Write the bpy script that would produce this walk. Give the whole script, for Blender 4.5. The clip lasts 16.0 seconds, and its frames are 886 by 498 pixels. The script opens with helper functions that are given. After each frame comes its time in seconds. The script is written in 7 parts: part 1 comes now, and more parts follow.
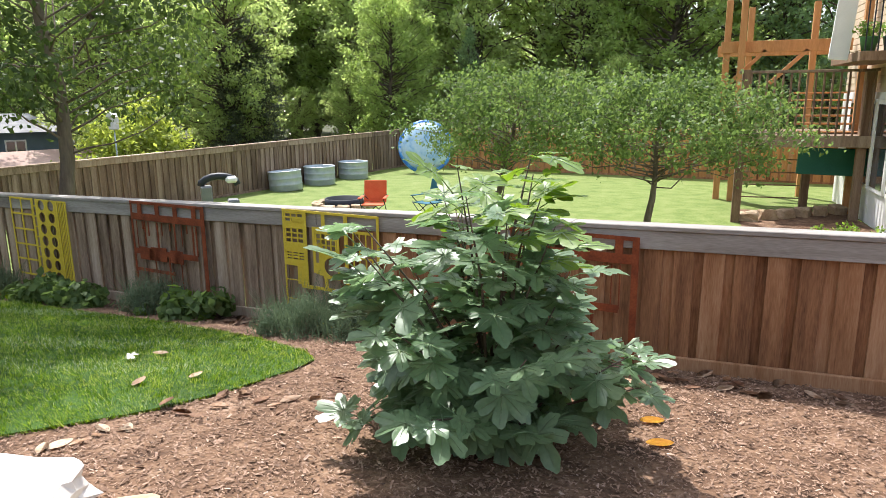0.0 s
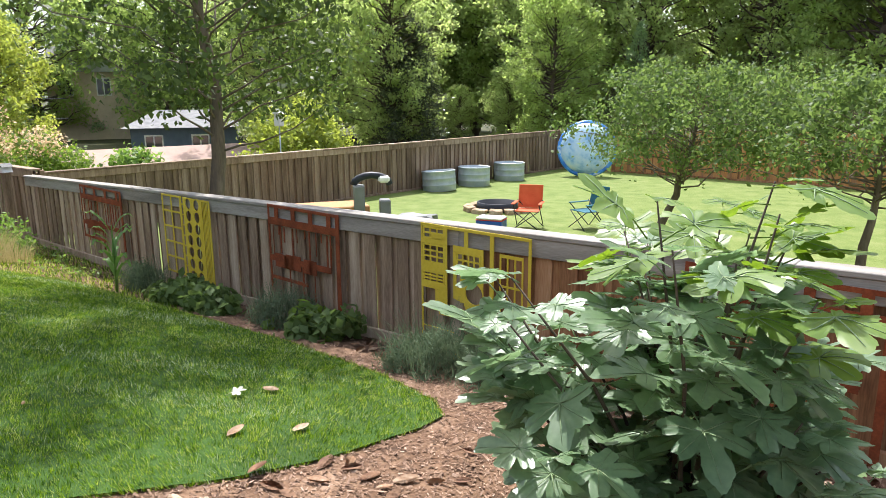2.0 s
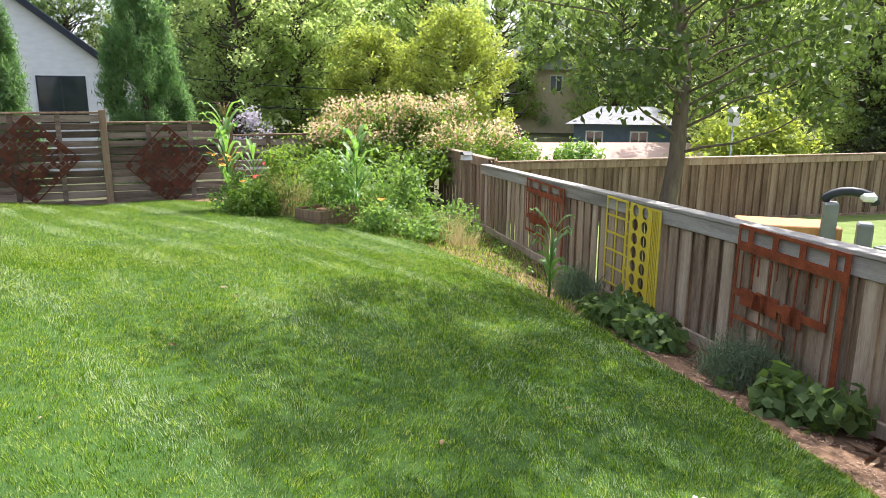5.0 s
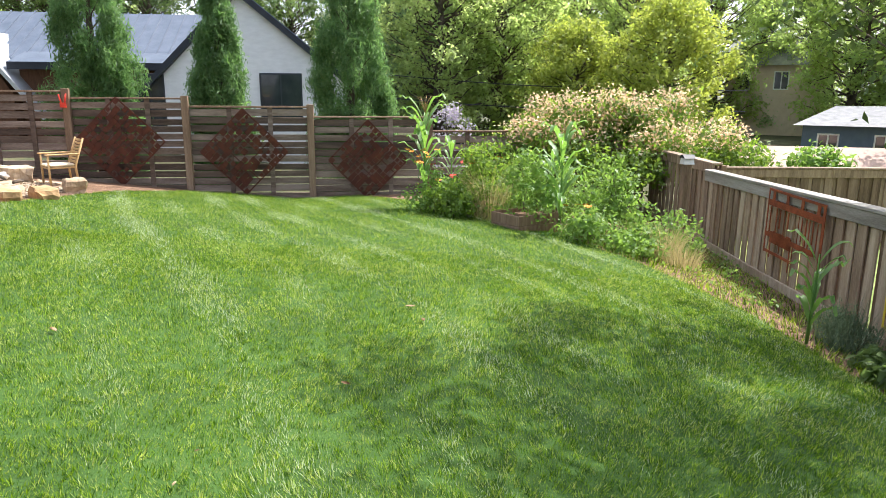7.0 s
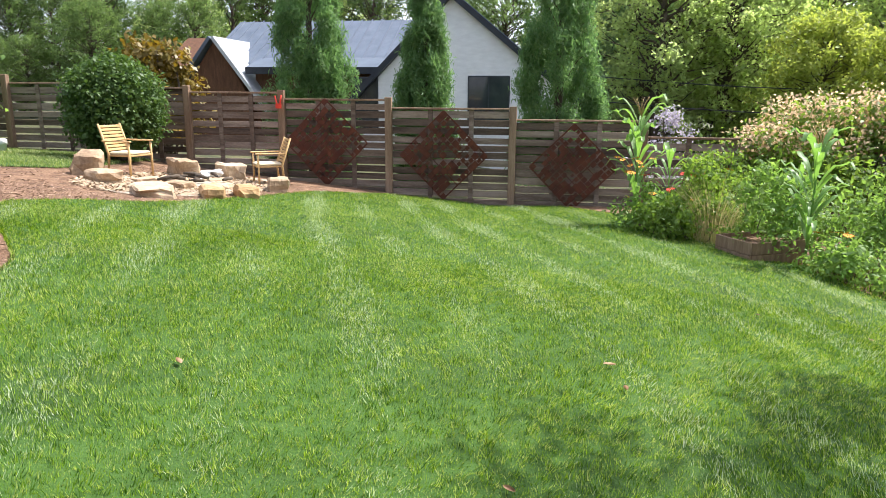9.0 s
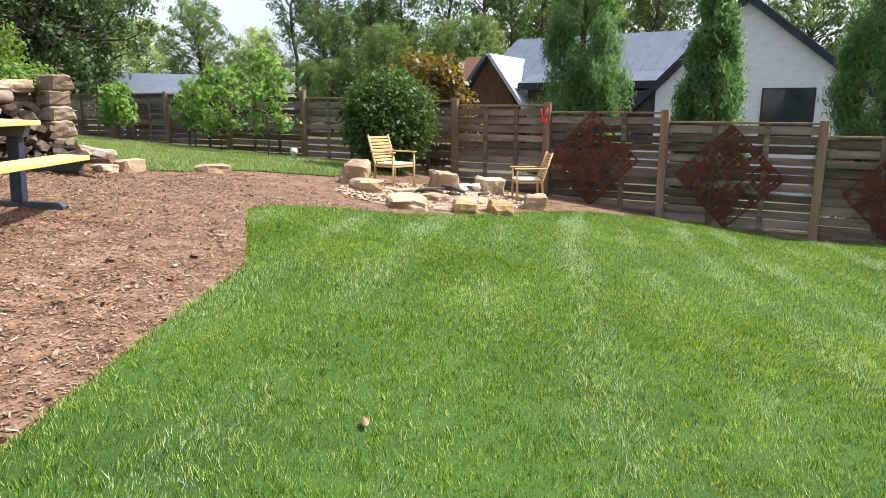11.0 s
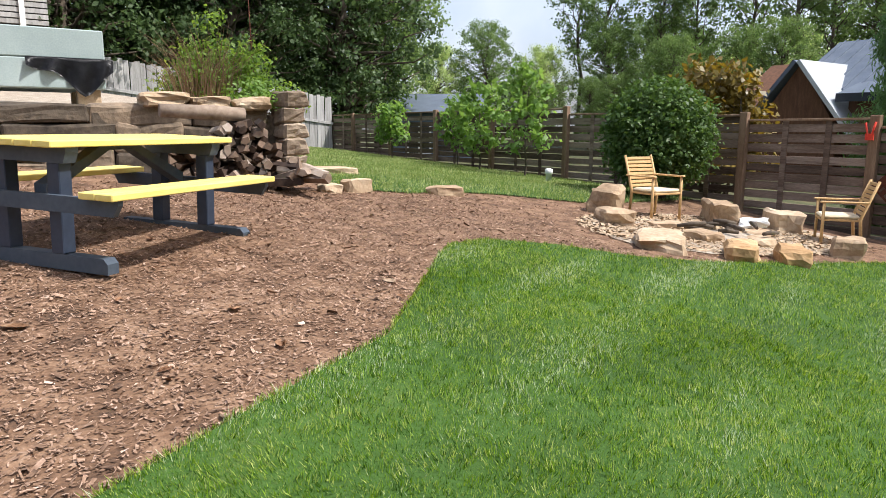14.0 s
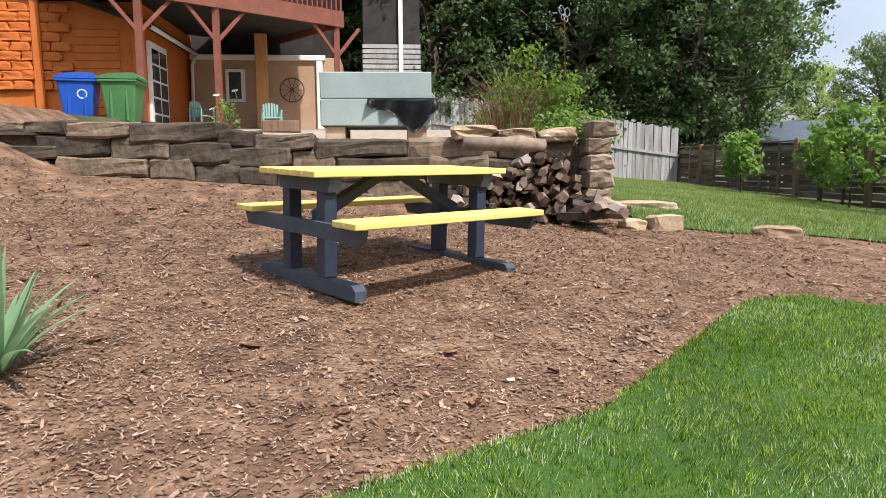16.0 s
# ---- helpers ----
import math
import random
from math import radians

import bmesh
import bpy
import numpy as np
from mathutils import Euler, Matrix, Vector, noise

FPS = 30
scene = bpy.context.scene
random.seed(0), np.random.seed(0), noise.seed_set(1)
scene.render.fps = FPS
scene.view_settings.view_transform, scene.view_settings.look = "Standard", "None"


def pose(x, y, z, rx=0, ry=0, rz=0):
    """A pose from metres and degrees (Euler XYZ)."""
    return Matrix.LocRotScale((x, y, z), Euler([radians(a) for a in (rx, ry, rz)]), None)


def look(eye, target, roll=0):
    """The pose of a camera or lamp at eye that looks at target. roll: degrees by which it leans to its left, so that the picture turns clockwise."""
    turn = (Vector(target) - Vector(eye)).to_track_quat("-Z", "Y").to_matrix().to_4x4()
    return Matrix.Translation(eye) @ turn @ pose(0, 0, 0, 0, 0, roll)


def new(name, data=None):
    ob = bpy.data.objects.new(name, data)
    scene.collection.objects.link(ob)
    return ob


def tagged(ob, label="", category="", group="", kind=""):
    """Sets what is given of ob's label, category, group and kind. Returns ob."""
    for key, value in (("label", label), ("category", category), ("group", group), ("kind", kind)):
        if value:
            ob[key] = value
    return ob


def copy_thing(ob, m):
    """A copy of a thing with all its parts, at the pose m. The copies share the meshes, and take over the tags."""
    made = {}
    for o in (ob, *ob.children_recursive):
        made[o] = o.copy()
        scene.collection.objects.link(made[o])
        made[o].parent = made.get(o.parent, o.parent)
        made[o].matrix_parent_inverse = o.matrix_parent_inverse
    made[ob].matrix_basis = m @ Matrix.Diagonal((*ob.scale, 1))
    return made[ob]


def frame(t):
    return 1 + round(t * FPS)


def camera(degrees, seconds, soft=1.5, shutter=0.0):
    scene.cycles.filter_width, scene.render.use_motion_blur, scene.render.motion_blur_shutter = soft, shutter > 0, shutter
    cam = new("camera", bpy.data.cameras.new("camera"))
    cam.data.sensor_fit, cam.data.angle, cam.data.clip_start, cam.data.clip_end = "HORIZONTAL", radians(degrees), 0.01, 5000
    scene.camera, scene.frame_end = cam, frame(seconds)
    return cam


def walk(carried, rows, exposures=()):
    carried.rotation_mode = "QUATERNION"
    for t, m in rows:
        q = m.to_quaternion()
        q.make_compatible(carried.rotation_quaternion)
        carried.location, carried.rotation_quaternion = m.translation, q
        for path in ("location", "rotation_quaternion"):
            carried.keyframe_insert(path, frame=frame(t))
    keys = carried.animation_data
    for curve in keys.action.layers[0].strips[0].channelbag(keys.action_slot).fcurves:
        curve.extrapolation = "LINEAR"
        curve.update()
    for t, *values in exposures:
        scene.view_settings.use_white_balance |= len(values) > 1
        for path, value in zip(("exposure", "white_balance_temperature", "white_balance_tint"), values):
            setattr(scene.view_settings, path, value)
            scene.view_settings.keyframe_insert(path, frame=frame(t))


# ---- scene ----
cam = camera(65.9, 16.0, soft=0.6)
METRES, EYE, TILT, LEAN, TURN = 8.0, 1.5, 0.0, 0.0, 19.0
ROWS = [
    (0.0, 0.0, 0.0, 0.0, -0.12, -12.58, 0.55),
    (0.5, -0.004, 0.0317, 0.0006, -0.1, -12.54, 0.5),
    (1.0, -0.0047, 0.0663, 0.0007, 1.87, -12.56, 0.71),
    (1.5, -0.0066, 0.1002, -0.0011, 7.0, -12.55, 0.64),
    (2.0, -0.0127, 0.1344, -0.0019, 12.97, -12.56, 0.32),
    (2.5, -0.0223, 0.1641, -0.0047, 19.24, -12.53, 0.06),
    (3.0, -0.0355, 0.1936, -0.0058, 25.65, -12.57, 0.01),
    (3.5, -0.0533, 0.2165, -0.0083, 32.27, -12.57, -0.1),
    (4.0, -0.0799, 0.2339, -0.0102, 38.09, -12.59, -0.2),
    (4.5, -0.1061, 0.2458, -0.01, 43.13, -12.63, -0.26),
    (7.0, -0.255, 0.3166, -0.0199, 63.79, -12.87, -0.37),
    (7.5, -0.2889, 0.3322, -0.0228, 67.66, -12.87, -0.35),
    (8.0, -0.32, 0.3486, -0.0228, 72.29, -12.91, -0.35),
    (10.5, -0.4632, 0.3757, -0.0395, 96.31, -11.53, -0.42),
    (11.0, -0.4978, 0.3745, -0.0409, 103.03, -11.23, -0.36),
    (11.5, -0.5327, 0.3805, -0.0412, 107.96, -11.19, -0.27),
    (12.0, -0.5651, 0.3803, -0.0413, 110.85, -11.15, -0.35),
    (12.5, -0.5938, 0.3769, -0.0403, 113.5, -11.06, -0.31),
    (13.0, -0.6242, 0.3747, -0.0391, 116.74, -10.75, -0.27),
    (13.5, -0.655, 0.3698, -0.041, 120.81, -10.39, -0.2),
    (14.0, -0.6882, 0.3597, -0.0436, 126.43, -9.84, -0.12),
    (14.5, -0.7153, 0.3578, -0.0427, 133.21, -8.62, 0.04),
    (15.0, -0.7405, 0.3619, -0.0424, 140.44, -7.87, 0.13),
    (15.5, -0.7627, 0.3603, -0.0449, 147.83, -7.48, 0.19),
    (16.0, -0.784, 0.3549, -0.047, 155.58, -7.02, 0.3),
]
walk(cam, [(t, pose(0, 0, EYE, TILT, LEAN, TURN) @ pose(METRES * x, METRES * y, METRES * z, 90 + pitch, roll, yaw)) for t, x, y, z, yaw, pitch, roll in ROWS],
     exposures=[(0.0, 0.95, 6250, 13), (1.5, 0.95, 6250, 13), (3.0, 1.02, 6250, 13), (4.0, 1.24, 6250, 13), (8.0, 1.2, 6250, 13), (10.5, 0.98, 6250, 13), (12.5, 0.79, 6250, 13), (15.0, 0.52, 6250, 13), (16.0, 0.48, 6250, 13)])

# ---- sky and sun ----
SUN_AZ, SUN_EL = 126.0, 56.0   # degrees, anticlockwise from +x; height
world = bpy.data.worlds.new("sky")
scene.world = world
world.use_nodes = True
wn = world.node_tree.nodes
sky = wn.new("ShaderNodeTexSky")
sky.sky_type = "NISHITA"
sky.sun_disc = False
sky.sun_elevation = radians(SUN_EL)
sky.sun_rotation = radians(90 - SUN_AZ)
sky.air_density, sky.dust_density, sky.ozone_density = 1.0, 4.0, 1.0
wn["Background"].inputs["Strength"].default_value = 0.15
wl = world.node_tree.links
sky_way = wn.new("ShaderNodeTexCoord")
cloud = wn.new("ShaderNodeTexNoise")
cloud.inputs["Scale"].default_value, cloud.inputs["Detail"].default_value = 2.2, 6
cover = wn.new("ShaderNodeMapRange")
cover.inputs["From Min"].default_value, cover.inputs["From Max"].default_value = 0.36, 0.62
cover.inputs["To Max"].default_value = 0.7
veil = wn.new("ShaderNodeMixRGB")
veil.inputs["Color2"].default_value = (5.0, 5.2, 5.6, 1)
wl.new(sky_way.outputs["Generated"], cloud.inputs["Vector"])
wl.new(cloud.outputs["Fac"], cover.inputs["Value"])
wl.new(cover.outputs["Result"], veil.inputs["Fac"])
wl.new(sky.outputs["Color"], veil.inputs["Color1"])
wl.new(veil.outputs["Color"], wn["Background"].inputs["Color"])
sun = new("sun", bpy.data.lights.new("sun", "SUN"))
sun.data.energy, sun.data.angle, sun.data.color = 3.95, radians(0.6), (1.0, 0.965, 0.90)
sun_way = Vector((math.cos(radians(SUN_AZ)) * math.cos(radians(SUN_EL)), math.sin(radians(SUN_AZ)) * math.cos(radians(SUN_EL)), math.sin(radians(SUN_EL))))
sun.matrix_world = look(tuple(sun_way * 60), (0, 0, 0))


# ---- materials ----
def mat(name, stops, scale=6.0, rough=0.8, bump=0.15, fine=60.0, stretch=(1, 1, 1), metal=0.0, per_object=0.0, trans=0.0, island=False, spec=0.3, bdist=0.01, coords="Object", drift=False):
    """A procedural surface: a ramp over two scales of noise, fine relief, and variation from piece to piece."""
    m = bpy.data.materials.new(name)
    m.use_nodes = True
    nt = m.node_tree
    n, l = nt.nodes, nt.links
    b = n["Principled BSDF"]
    b.inputs["Roughness"].default_value, b.inputs["Metallic"].default_value = rough, metal
    b.inputs["Specular IOR Level"].default_value = spec
    tc = n.new("ShaderNodeTexCoord")
    mp = n.new("ShaderNodeMapping")
    mp.inputs["Scale"].default_value = stretch
    l.new(tc.outputs[coords], mp.inputs["Vector"])
    oi = n.new("ShaderNodeObjectInfo")
    ge = n.new("ShaderNodeNewGeometry")
    source = ge.outputs["Random Per Island"] if island else oi.outputs["Random"]
    shift = n.new("ShaderNodeVectorMath")
    shift.operation = "MULTIPLY_ADD"
    comb = n.new("ShaderNodeCombineXYZ")
    for k in ("X", "Y", "Z"):
        l.new(source, comb.inputs[k])
    l.new(comb.outputs[0], shift.inputs[0])
    shift.inputs[1].default_value = (37, 51, 23) if (per_object or island) and not drift else (0, 0, 0)
    l.new(mp.outputs[0], shift.inputs[2])
    big = n.new("ShaderNodeTexNoise")
    big.inputs["Scale"].default_value, big.inputs["Detail"].default_value = scale, 4
    sm = n.new("ShaderNodeTexNoise")
    sm.inputs["Scale"].default_value, sm.inputs["Detail"].default_value = fine, 3
    l.new(shift.outputs[0], big.inputs["Vector"])
    l.new(shift.outputs[0], sm.inputs["Vector"])
    mix = n.new("ShaderNodeMath")
    mix.operation = "MULTIPLY_ADD"
    l.new(sm.outputs["Fac"], mix.inputs[0])
    mix.inputs[1].default_value = 0.45
    mul = n.new("ShaderNodeMath")
    mul.operation = "MULTIPLY_ADD"
    l.new(big.outputs["Fac"], mul.inputs[0])
    mul.inputs[1].default_value = 0.45 if drift else 0.75
    mul.inputs[2].default_value = 0.04 if drift else -0.1
    l.new(mul.outputs[0], mix.inputs[2])
    out = mix.outputs[0]
    if per_object or island:
        va = n.new("ShaderNodeMath")
        va.operation = "MULTIPLY_ADD"
        l.new(source, va.inputs[0])
        spread = per_object or (0.8 if drift else 0.3)
        va.inputs[1].default_value = spread
        sub = n.new("ShaderNodeMath")
        sub.operation = "SUBTRACT"
        l.new(out, sub.inputs[0])
        sub.inputs[1].default_value = spread / 2
        l.new(sub.outputs[0], va.inputs[2])
        out = va.outputs[0]
    ramp = n.new("ShaderNodeValToRGB")
    while len(ramp.color_ramp.elements) < len(stops):
        ramp.color_ramp.elements.new(0.5)
    for e, (p, c) in zip(ramp.color_ramp.elements, stops):
        e.position, e.color = p, (*c, 1)
    l.new(out, ramp.inputs["Fac"])
    l.new(ramp.outputs["Color"], b.inputs["Base Color"])
    if bump:
        bp = n.new("ShaderNodeBump")
        bp.inputs["Strength"].default_value, bp.inputs["Distance"].default_value = bump, bdist
        l.new(mix.outputs[0], bp.inputs["Height"])
        l.new(bp.outputs[0], b.inputs["Normal"])
    if trans:
        tr = n.new("ShaderNodeBsdfTranslucent")
        hs = n.new("ShaderNodeHueSaturation")
        hs.inputs["Hue"].default_value = 0.485
        hs.inputs["Saturation"].default_value = 1.15
        hs.inputs["Value"].default_value = 2.0
        l.new(ramp.outputs["Color"], hs.inputs["Color"])
        l.new(hs.outputs["Color"], tr.inputs["Color"])
        ms = n.new("ShaderNodeMixShader")
        ms.inputs[0].default_value = trans
        l.new(b.outputs[0], ms.inputs[1])
        l.new(tr.outputs[0], ms.inputs[2])
        l.new(ms.outputs[0], n["Material Output"].inputs["Surface"])
    return m


def two(a, b):
    return [(0.3, a), (0.7, b)]


def leafmat(name, dark, light, trans=0.35, rough=0.5, spec=0.3):
    return mat(name, [(0.15, dark), (0.85, light)], 0.8, rough, 0.0, 9, per_object=0.0, island=True, trans=trans, spec=spec)


M_MULCH = mat("bark_mulch", [(0.25, (0.05, 0.030, 0.019)), (0.45, (0.138, 0.078, 0.045)), (0.62, (0.24, 0.146, 0.088)), (0.8, (0.38, 0.27, 0.19))], 5, 0.95, 0.9, 38, bdist=0.03)
M_CHIP = mat("wood_chip", [(0.2, (0.062, 0.037, 0.024)), (0.45, (0.208, 0.126, 0.080)), (0.68, (0.40, 0.268, 0.188)), (0.88, (0.68, 0.555, 0.46))], 9, 0.9, 0.2, 60, island=True)
M_EARTH = mat("leaf_litter", [(0.25, (0.025, 0.03, 0.012)), (0.5, (0.06, 0.065, 0.025)), (0.75, (0.11, 0.10, 0.045))], 1.2, 0.95, 0.5, 24, bdist=0.03)
M_LAWN = mat("lawn_soil", [(0.25, (0.022, 0.05, 0.008)), (0.6, (0.045, 0.10, 0.014)), (0.85, (0.10, 0.13, 0.035))], 1.3, 0.95, 0.6, 70, bdist=0.03)
M_BLADE = mat("grass_blade", [(0.24, (0.020, 0.066, 0.004)), (0.46, (0.098, 0.205, 0.012)), (0.68, (0.225, 0.345, 0.036)), (0.88, (0.48, 0.52, 0.19))], 1.4, 0.5, 0.0, 14.0, island=True, trans=0.35, spec=0.15, drift=True)
M_ROUGH = mat("rough_grass_blade", [(0.2, (0.10, 0.17, 0.035)), (0.5, (0.22, 0.29, 0.08)), (0.75, (0.38, 0.42, 0.17)), (0.92, (0.52, 0.52, 0.28))], 1.0, 0.6, 0.0, 9.0, island=True, trans=0.35, drift=True)
M_NLAWN = mat("neighbour_lawn", [(0.3, (0.10, 0.155, 0.028)), (0.5, (0.155, 0.21, 0.048)), (0.68, (0.21, 0.245, 0.08)), (0.8, (0.28, 0.29, 0.12))], 2.2, 0.9, 0.9, 26, bdist=0.04)
M_GREYWOOD = mat("weathered_fence_wood", [(0.2, (0.125, 0.084, 0.055)), (0.5, (0.31, 0.225, 0.155)), (0.8, (0.50, 0.405, 0.305))], 1.4, 0.85, 0.35, 14, (9, 9, 0.9), per_object=0.35, coords="Object")
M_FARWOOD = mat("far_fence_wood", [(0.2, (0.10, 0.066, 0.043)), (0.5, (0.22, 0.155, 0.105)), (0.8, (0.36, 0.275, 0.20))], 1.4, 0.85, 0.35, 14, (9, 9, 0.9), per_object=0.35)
M_REDWOOD = mat("brown_fence_wood", [(0.2, (0.13, 0.056, 0.025)), (0.5, (0.32, 0.157, 0.074)), (0.8, (0.48, 0.285, 0.16))], 1.4, 0.8, 0.3, 14, (9, 9, 0.9), per_object=0.35)
M_CAPWOOD = mat("grey_cap_board", [(0.2, (0.16, 0.14, 0.12)), (0.5, (0.30, 0.275, 0.245)), (0.8, (0.46, 0.43, 0.39))], 1.2, 0.85, 0.3, 16, (0.9, 9, 9), per_object=0.2)
M_SLATWOOD = mat("dark_slat_wood", [(0.2, (0.06, 0.040, 0.029)), (0.5, (0.16, 0.112, 0.083)), (0.8, (0.33, 0.255, 0.205))], 1.4, 0.85, 0.3, 14, (9, 0.9, 9), per_object=0.45)
M_POSTWOOD = mat("fence_post_wood", [(0.2, (0.10, 0.060, 0.036)), (0.5, (0.22, 0.142, 0.09)), (0.8, (0.35, 0.245, 0.165))], 1.4, 0.85, 0.3, 14, (9, 9, 0.9), per_object=0.2)
M_YELLOW = mat("yellow_paint", two((0.62, 0.46, 0.035), (0.74, 0.58, 0.07)), 3, 0.55, 0.1, 40)
M_TABLEYEL = mat("yellow_table_paint", two((0.75, 0.585, 0.145), (0.85, 0.69, 0.235)), 3, 0.5, 0.12, 22, (1, 8, 8))
M_SLATE = mat("blue_grey_paint", two((0.045, 0.062, 0.085), (0.085, 0.105, 0.13)), 3, 0.55, 0.15, 30)
M_RUST = mat("rusted_steel", [(0.25, (0.04, 0.014, 0.009)), (0.55, (0.105, 0.033, 0.018)), (0.8, (0.18, 0.062, 0.03))], 6, 0.9, 0.3, 60)
M_STONE = mat("sandstone", [(0.2, (0.22, 0.145, 0.085)), (0.5, (0.40, 0.29, 0.185)), (0.8, (0.56, 0.45, 0.32))], 3.2, 0.9, 0.7, 22, per_object=0.25, bdist=0.03)
M_DARKSTONE = mat("dark_wall_stone", [(0.2, (0.032, 0.026, 0.02)), (0.5, (0.10, 0.078, 0.056)), (0.8, (0.27, 0.20, 0.135))], 2.4, 0.95, 0.9, 16, per_object=0.4, bdist=0.04)
M_GRAVEL = mat("pale_gravel", [(0.25, (0.18, 0.145, 0.11)), (0.5, (0.36, 0.30, 0.23)), (0.8, (0.56, 0.49, 0.40))], 7, 0.95, 0.9, 60, bdist=0.02)
M_BARK = mat("tree_bark", [(0.25, (0.045, 0.034, 0.025)), (0.6, (0.12, 0.095, 0.07)), (0.85, (0.2, 0.165, 0.13))], 4, 0.95, 0.8, 25, (1, 1, 0.25), bdist=0.03)
M_LEAF_MID = leafmat("oak_leaves", (0.065, 0.12, 0.025), (0.19, 0.29, 0.065), 0.5)
M_LEAF_DARK = leafmat("dark_leaves", (0.03, 0.058, 0.02), (0.10, 0.155, 0.06), 0.35)
M_LEAF_LIGHT = leafmat("light_leaves", (0.085, 0.165, 0.035), (0.215, 0.33, 0.095), 0.45)
M_LEAF_YEL = leafmat("yellow_green_leaves", (0.16, 0.22, 0.045), (0.36, 0.41, 0.12), 0.5)
M_LEAF_PINE = leafmat("conifer_foliage", (0.06, 0.13, 0.046), (0.17, 0.28, 0.105), 0.48)
# far woods A and C: haze is put into paler, greyer leaf colours
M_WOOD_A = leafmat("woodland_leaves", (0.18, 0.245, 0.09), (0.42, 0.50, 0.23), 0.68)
# sun and shade among the woods are put into leaf colours B and D
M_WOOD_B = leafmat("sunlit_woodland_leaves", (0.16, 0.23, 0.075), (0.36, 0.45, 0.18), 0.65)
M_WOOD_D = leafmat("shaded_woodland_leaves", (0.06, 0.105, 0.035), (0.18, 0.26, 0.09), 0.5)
M_WOOD_C = leafmat("hazed_woodland_conifer", (0.15, 0.23, 0.12), (0.33, 0.43, 0.23), 0.6)
M_SHRUB = leafmat("small_tree_leaves", (0.045, 0.085, 0.03), (0.17, 0.245, 0.08), 0.42, 0.55, 0.2)
M_LEAF_FIG = leafmat("fig_leaves", (0.055, 0.115, 0.052), (0.225, 0.335, 0.175), 0.34, 0.34, 0.65)
M_WHITEBRICK = mat("white_painted_brick", two((0.70, 0.70, 0.69), (0.82, 0.82, 0.81)), 3, 0.8, 0.4, 30, (1, 1, 3))
M_ROOF = mat("standing_seam_metal", two((0.10, 0.125, 0.165), (0.15, 0.18, 0.225)), 2, 0.5, 0.05, 20, metal=0.3)
M_DARKTRIM = mat("dark_trim", two((0.02, 0.024, 0.032), (0.035, 0.04, 0.05)), 3, 0.5, 0.05)
M_CEDAR = mat("cedar_siding", [(0.2, (0.06, 0.026, 0.014)), (0.5, (0.12, 0.055, 0.028)), (0.8, (0.19, 0.095, 0.05))], 2, 0.7, 0.3, 14, (5, 5, 1))
M_WHITE = mat("white_paint", two((0.72, 0.72, 0.70), (0.82, 0.82, 0.80)), 3, 0.55, 0.05)
M_TAN = mat("tan_render", two((0.40, 0.26, 0.165), (0.50, 0.335, 0.22)), 2.5, 0.9, 0.3)
M_ORANGE = mat("orange_paint", two((0.52, 0.13, 0.022), (0.64, 0.18, 0.035)), 2.5, 0.7, 0.25)
M_DECKRED = mat("red_brown_deck_paint", two((0.16, 0.055, 0.035), (0.24, 0.085, 0.055)), 4, 0.6, 0.15)
# near-black board; the shade under deck and eave is put into this colour
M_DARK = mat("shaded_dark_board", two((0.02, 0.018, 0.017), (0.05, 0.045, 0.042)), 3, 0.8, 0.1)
M_TEAK = mat("pale_teak", two((0.44, 0.27, 0.11), (0.60, 0.40, 0.19)), 4, 0.55, 0.15, 25, (1, 6, 6))
M_NEWWOOD = mat("new_orange_timber", two((0.42, 0.20, 0.075), (0.58, 0.30, 0.125)), 2.5, 0.7, 0.2, 14, (5, 5, 1))
M_GALV = mat("galvanised_steel", two((0.36, 0.43, 0.46), (0.52, 0.58, 0.60)), 5, 0.42, 0.05, 40, metal=0.25)
M_SHINGLE = mat("grey_roof_shingle", two((0.20, 0.20, 0.21), (0.34, 0.34, 0.35)), 3, 0.9, 0.4, 30)
M_PINKROOF = mat("pale_red_roof_shingle", two((0.42, 0.29, 0.24), (0.52, 0.37, 0.31)), 2, 0.9, 0.3, 20)
M_BLUEWALL = mat("blue_grey_siding", two((0.10, 0.14, 0.19), (0.14, 0.185, 0.24)), 3, 0.7, 0.1)
M_CREAM = mat("cream_siding", two((0.55, 0.44, 0.31), (0.66, 0.54, 0.40)), 3, 0.75, 0.15)
M_GLASSDARK = mat("window_glass", two((0.02, 0.025, 0.03), (0.05, 0.06, 0.065)), 2, 0.06, 0.0, spec=0.8)
M_BLUEPL = mat("blue_plastic", two((0.012, 0.075, 0.40), (0.02, 0.105, 0.50)), 3, 0.4, 0.03, spec=0.5)
M_GREENPL = mat("green_plastic", two((0.055, 0.165, 0.055), (0.08, 0.215, 0.075)), 3, 0.45, 0.03, spec=0.5)
M_REDCLOTH = mat("orange_red_canvas", two((0.60, 0.10, 0.035), (0.70, 0.15, 0.06)), 5, 0.8, 0.1)
M_TEALCLOTH = mat("teal_canvas", two((0.02, 0.11, 0.16), (0.04, 0.16, 0.21)), 5, 0.8, 0.1)
M_BLACKPL = mat("black_plastic", two((0.008, 0.008, 0.010), (0.025, 0.025, 0.028)), 6, 0.35, 0.3, 20, bdist=0.02)
M_FOAM = mat("grey_green_foam_board", two((0.24, 0.30, 0.29), (0.35, 0.415, 0.40)), 2, 0.7, 0.1)


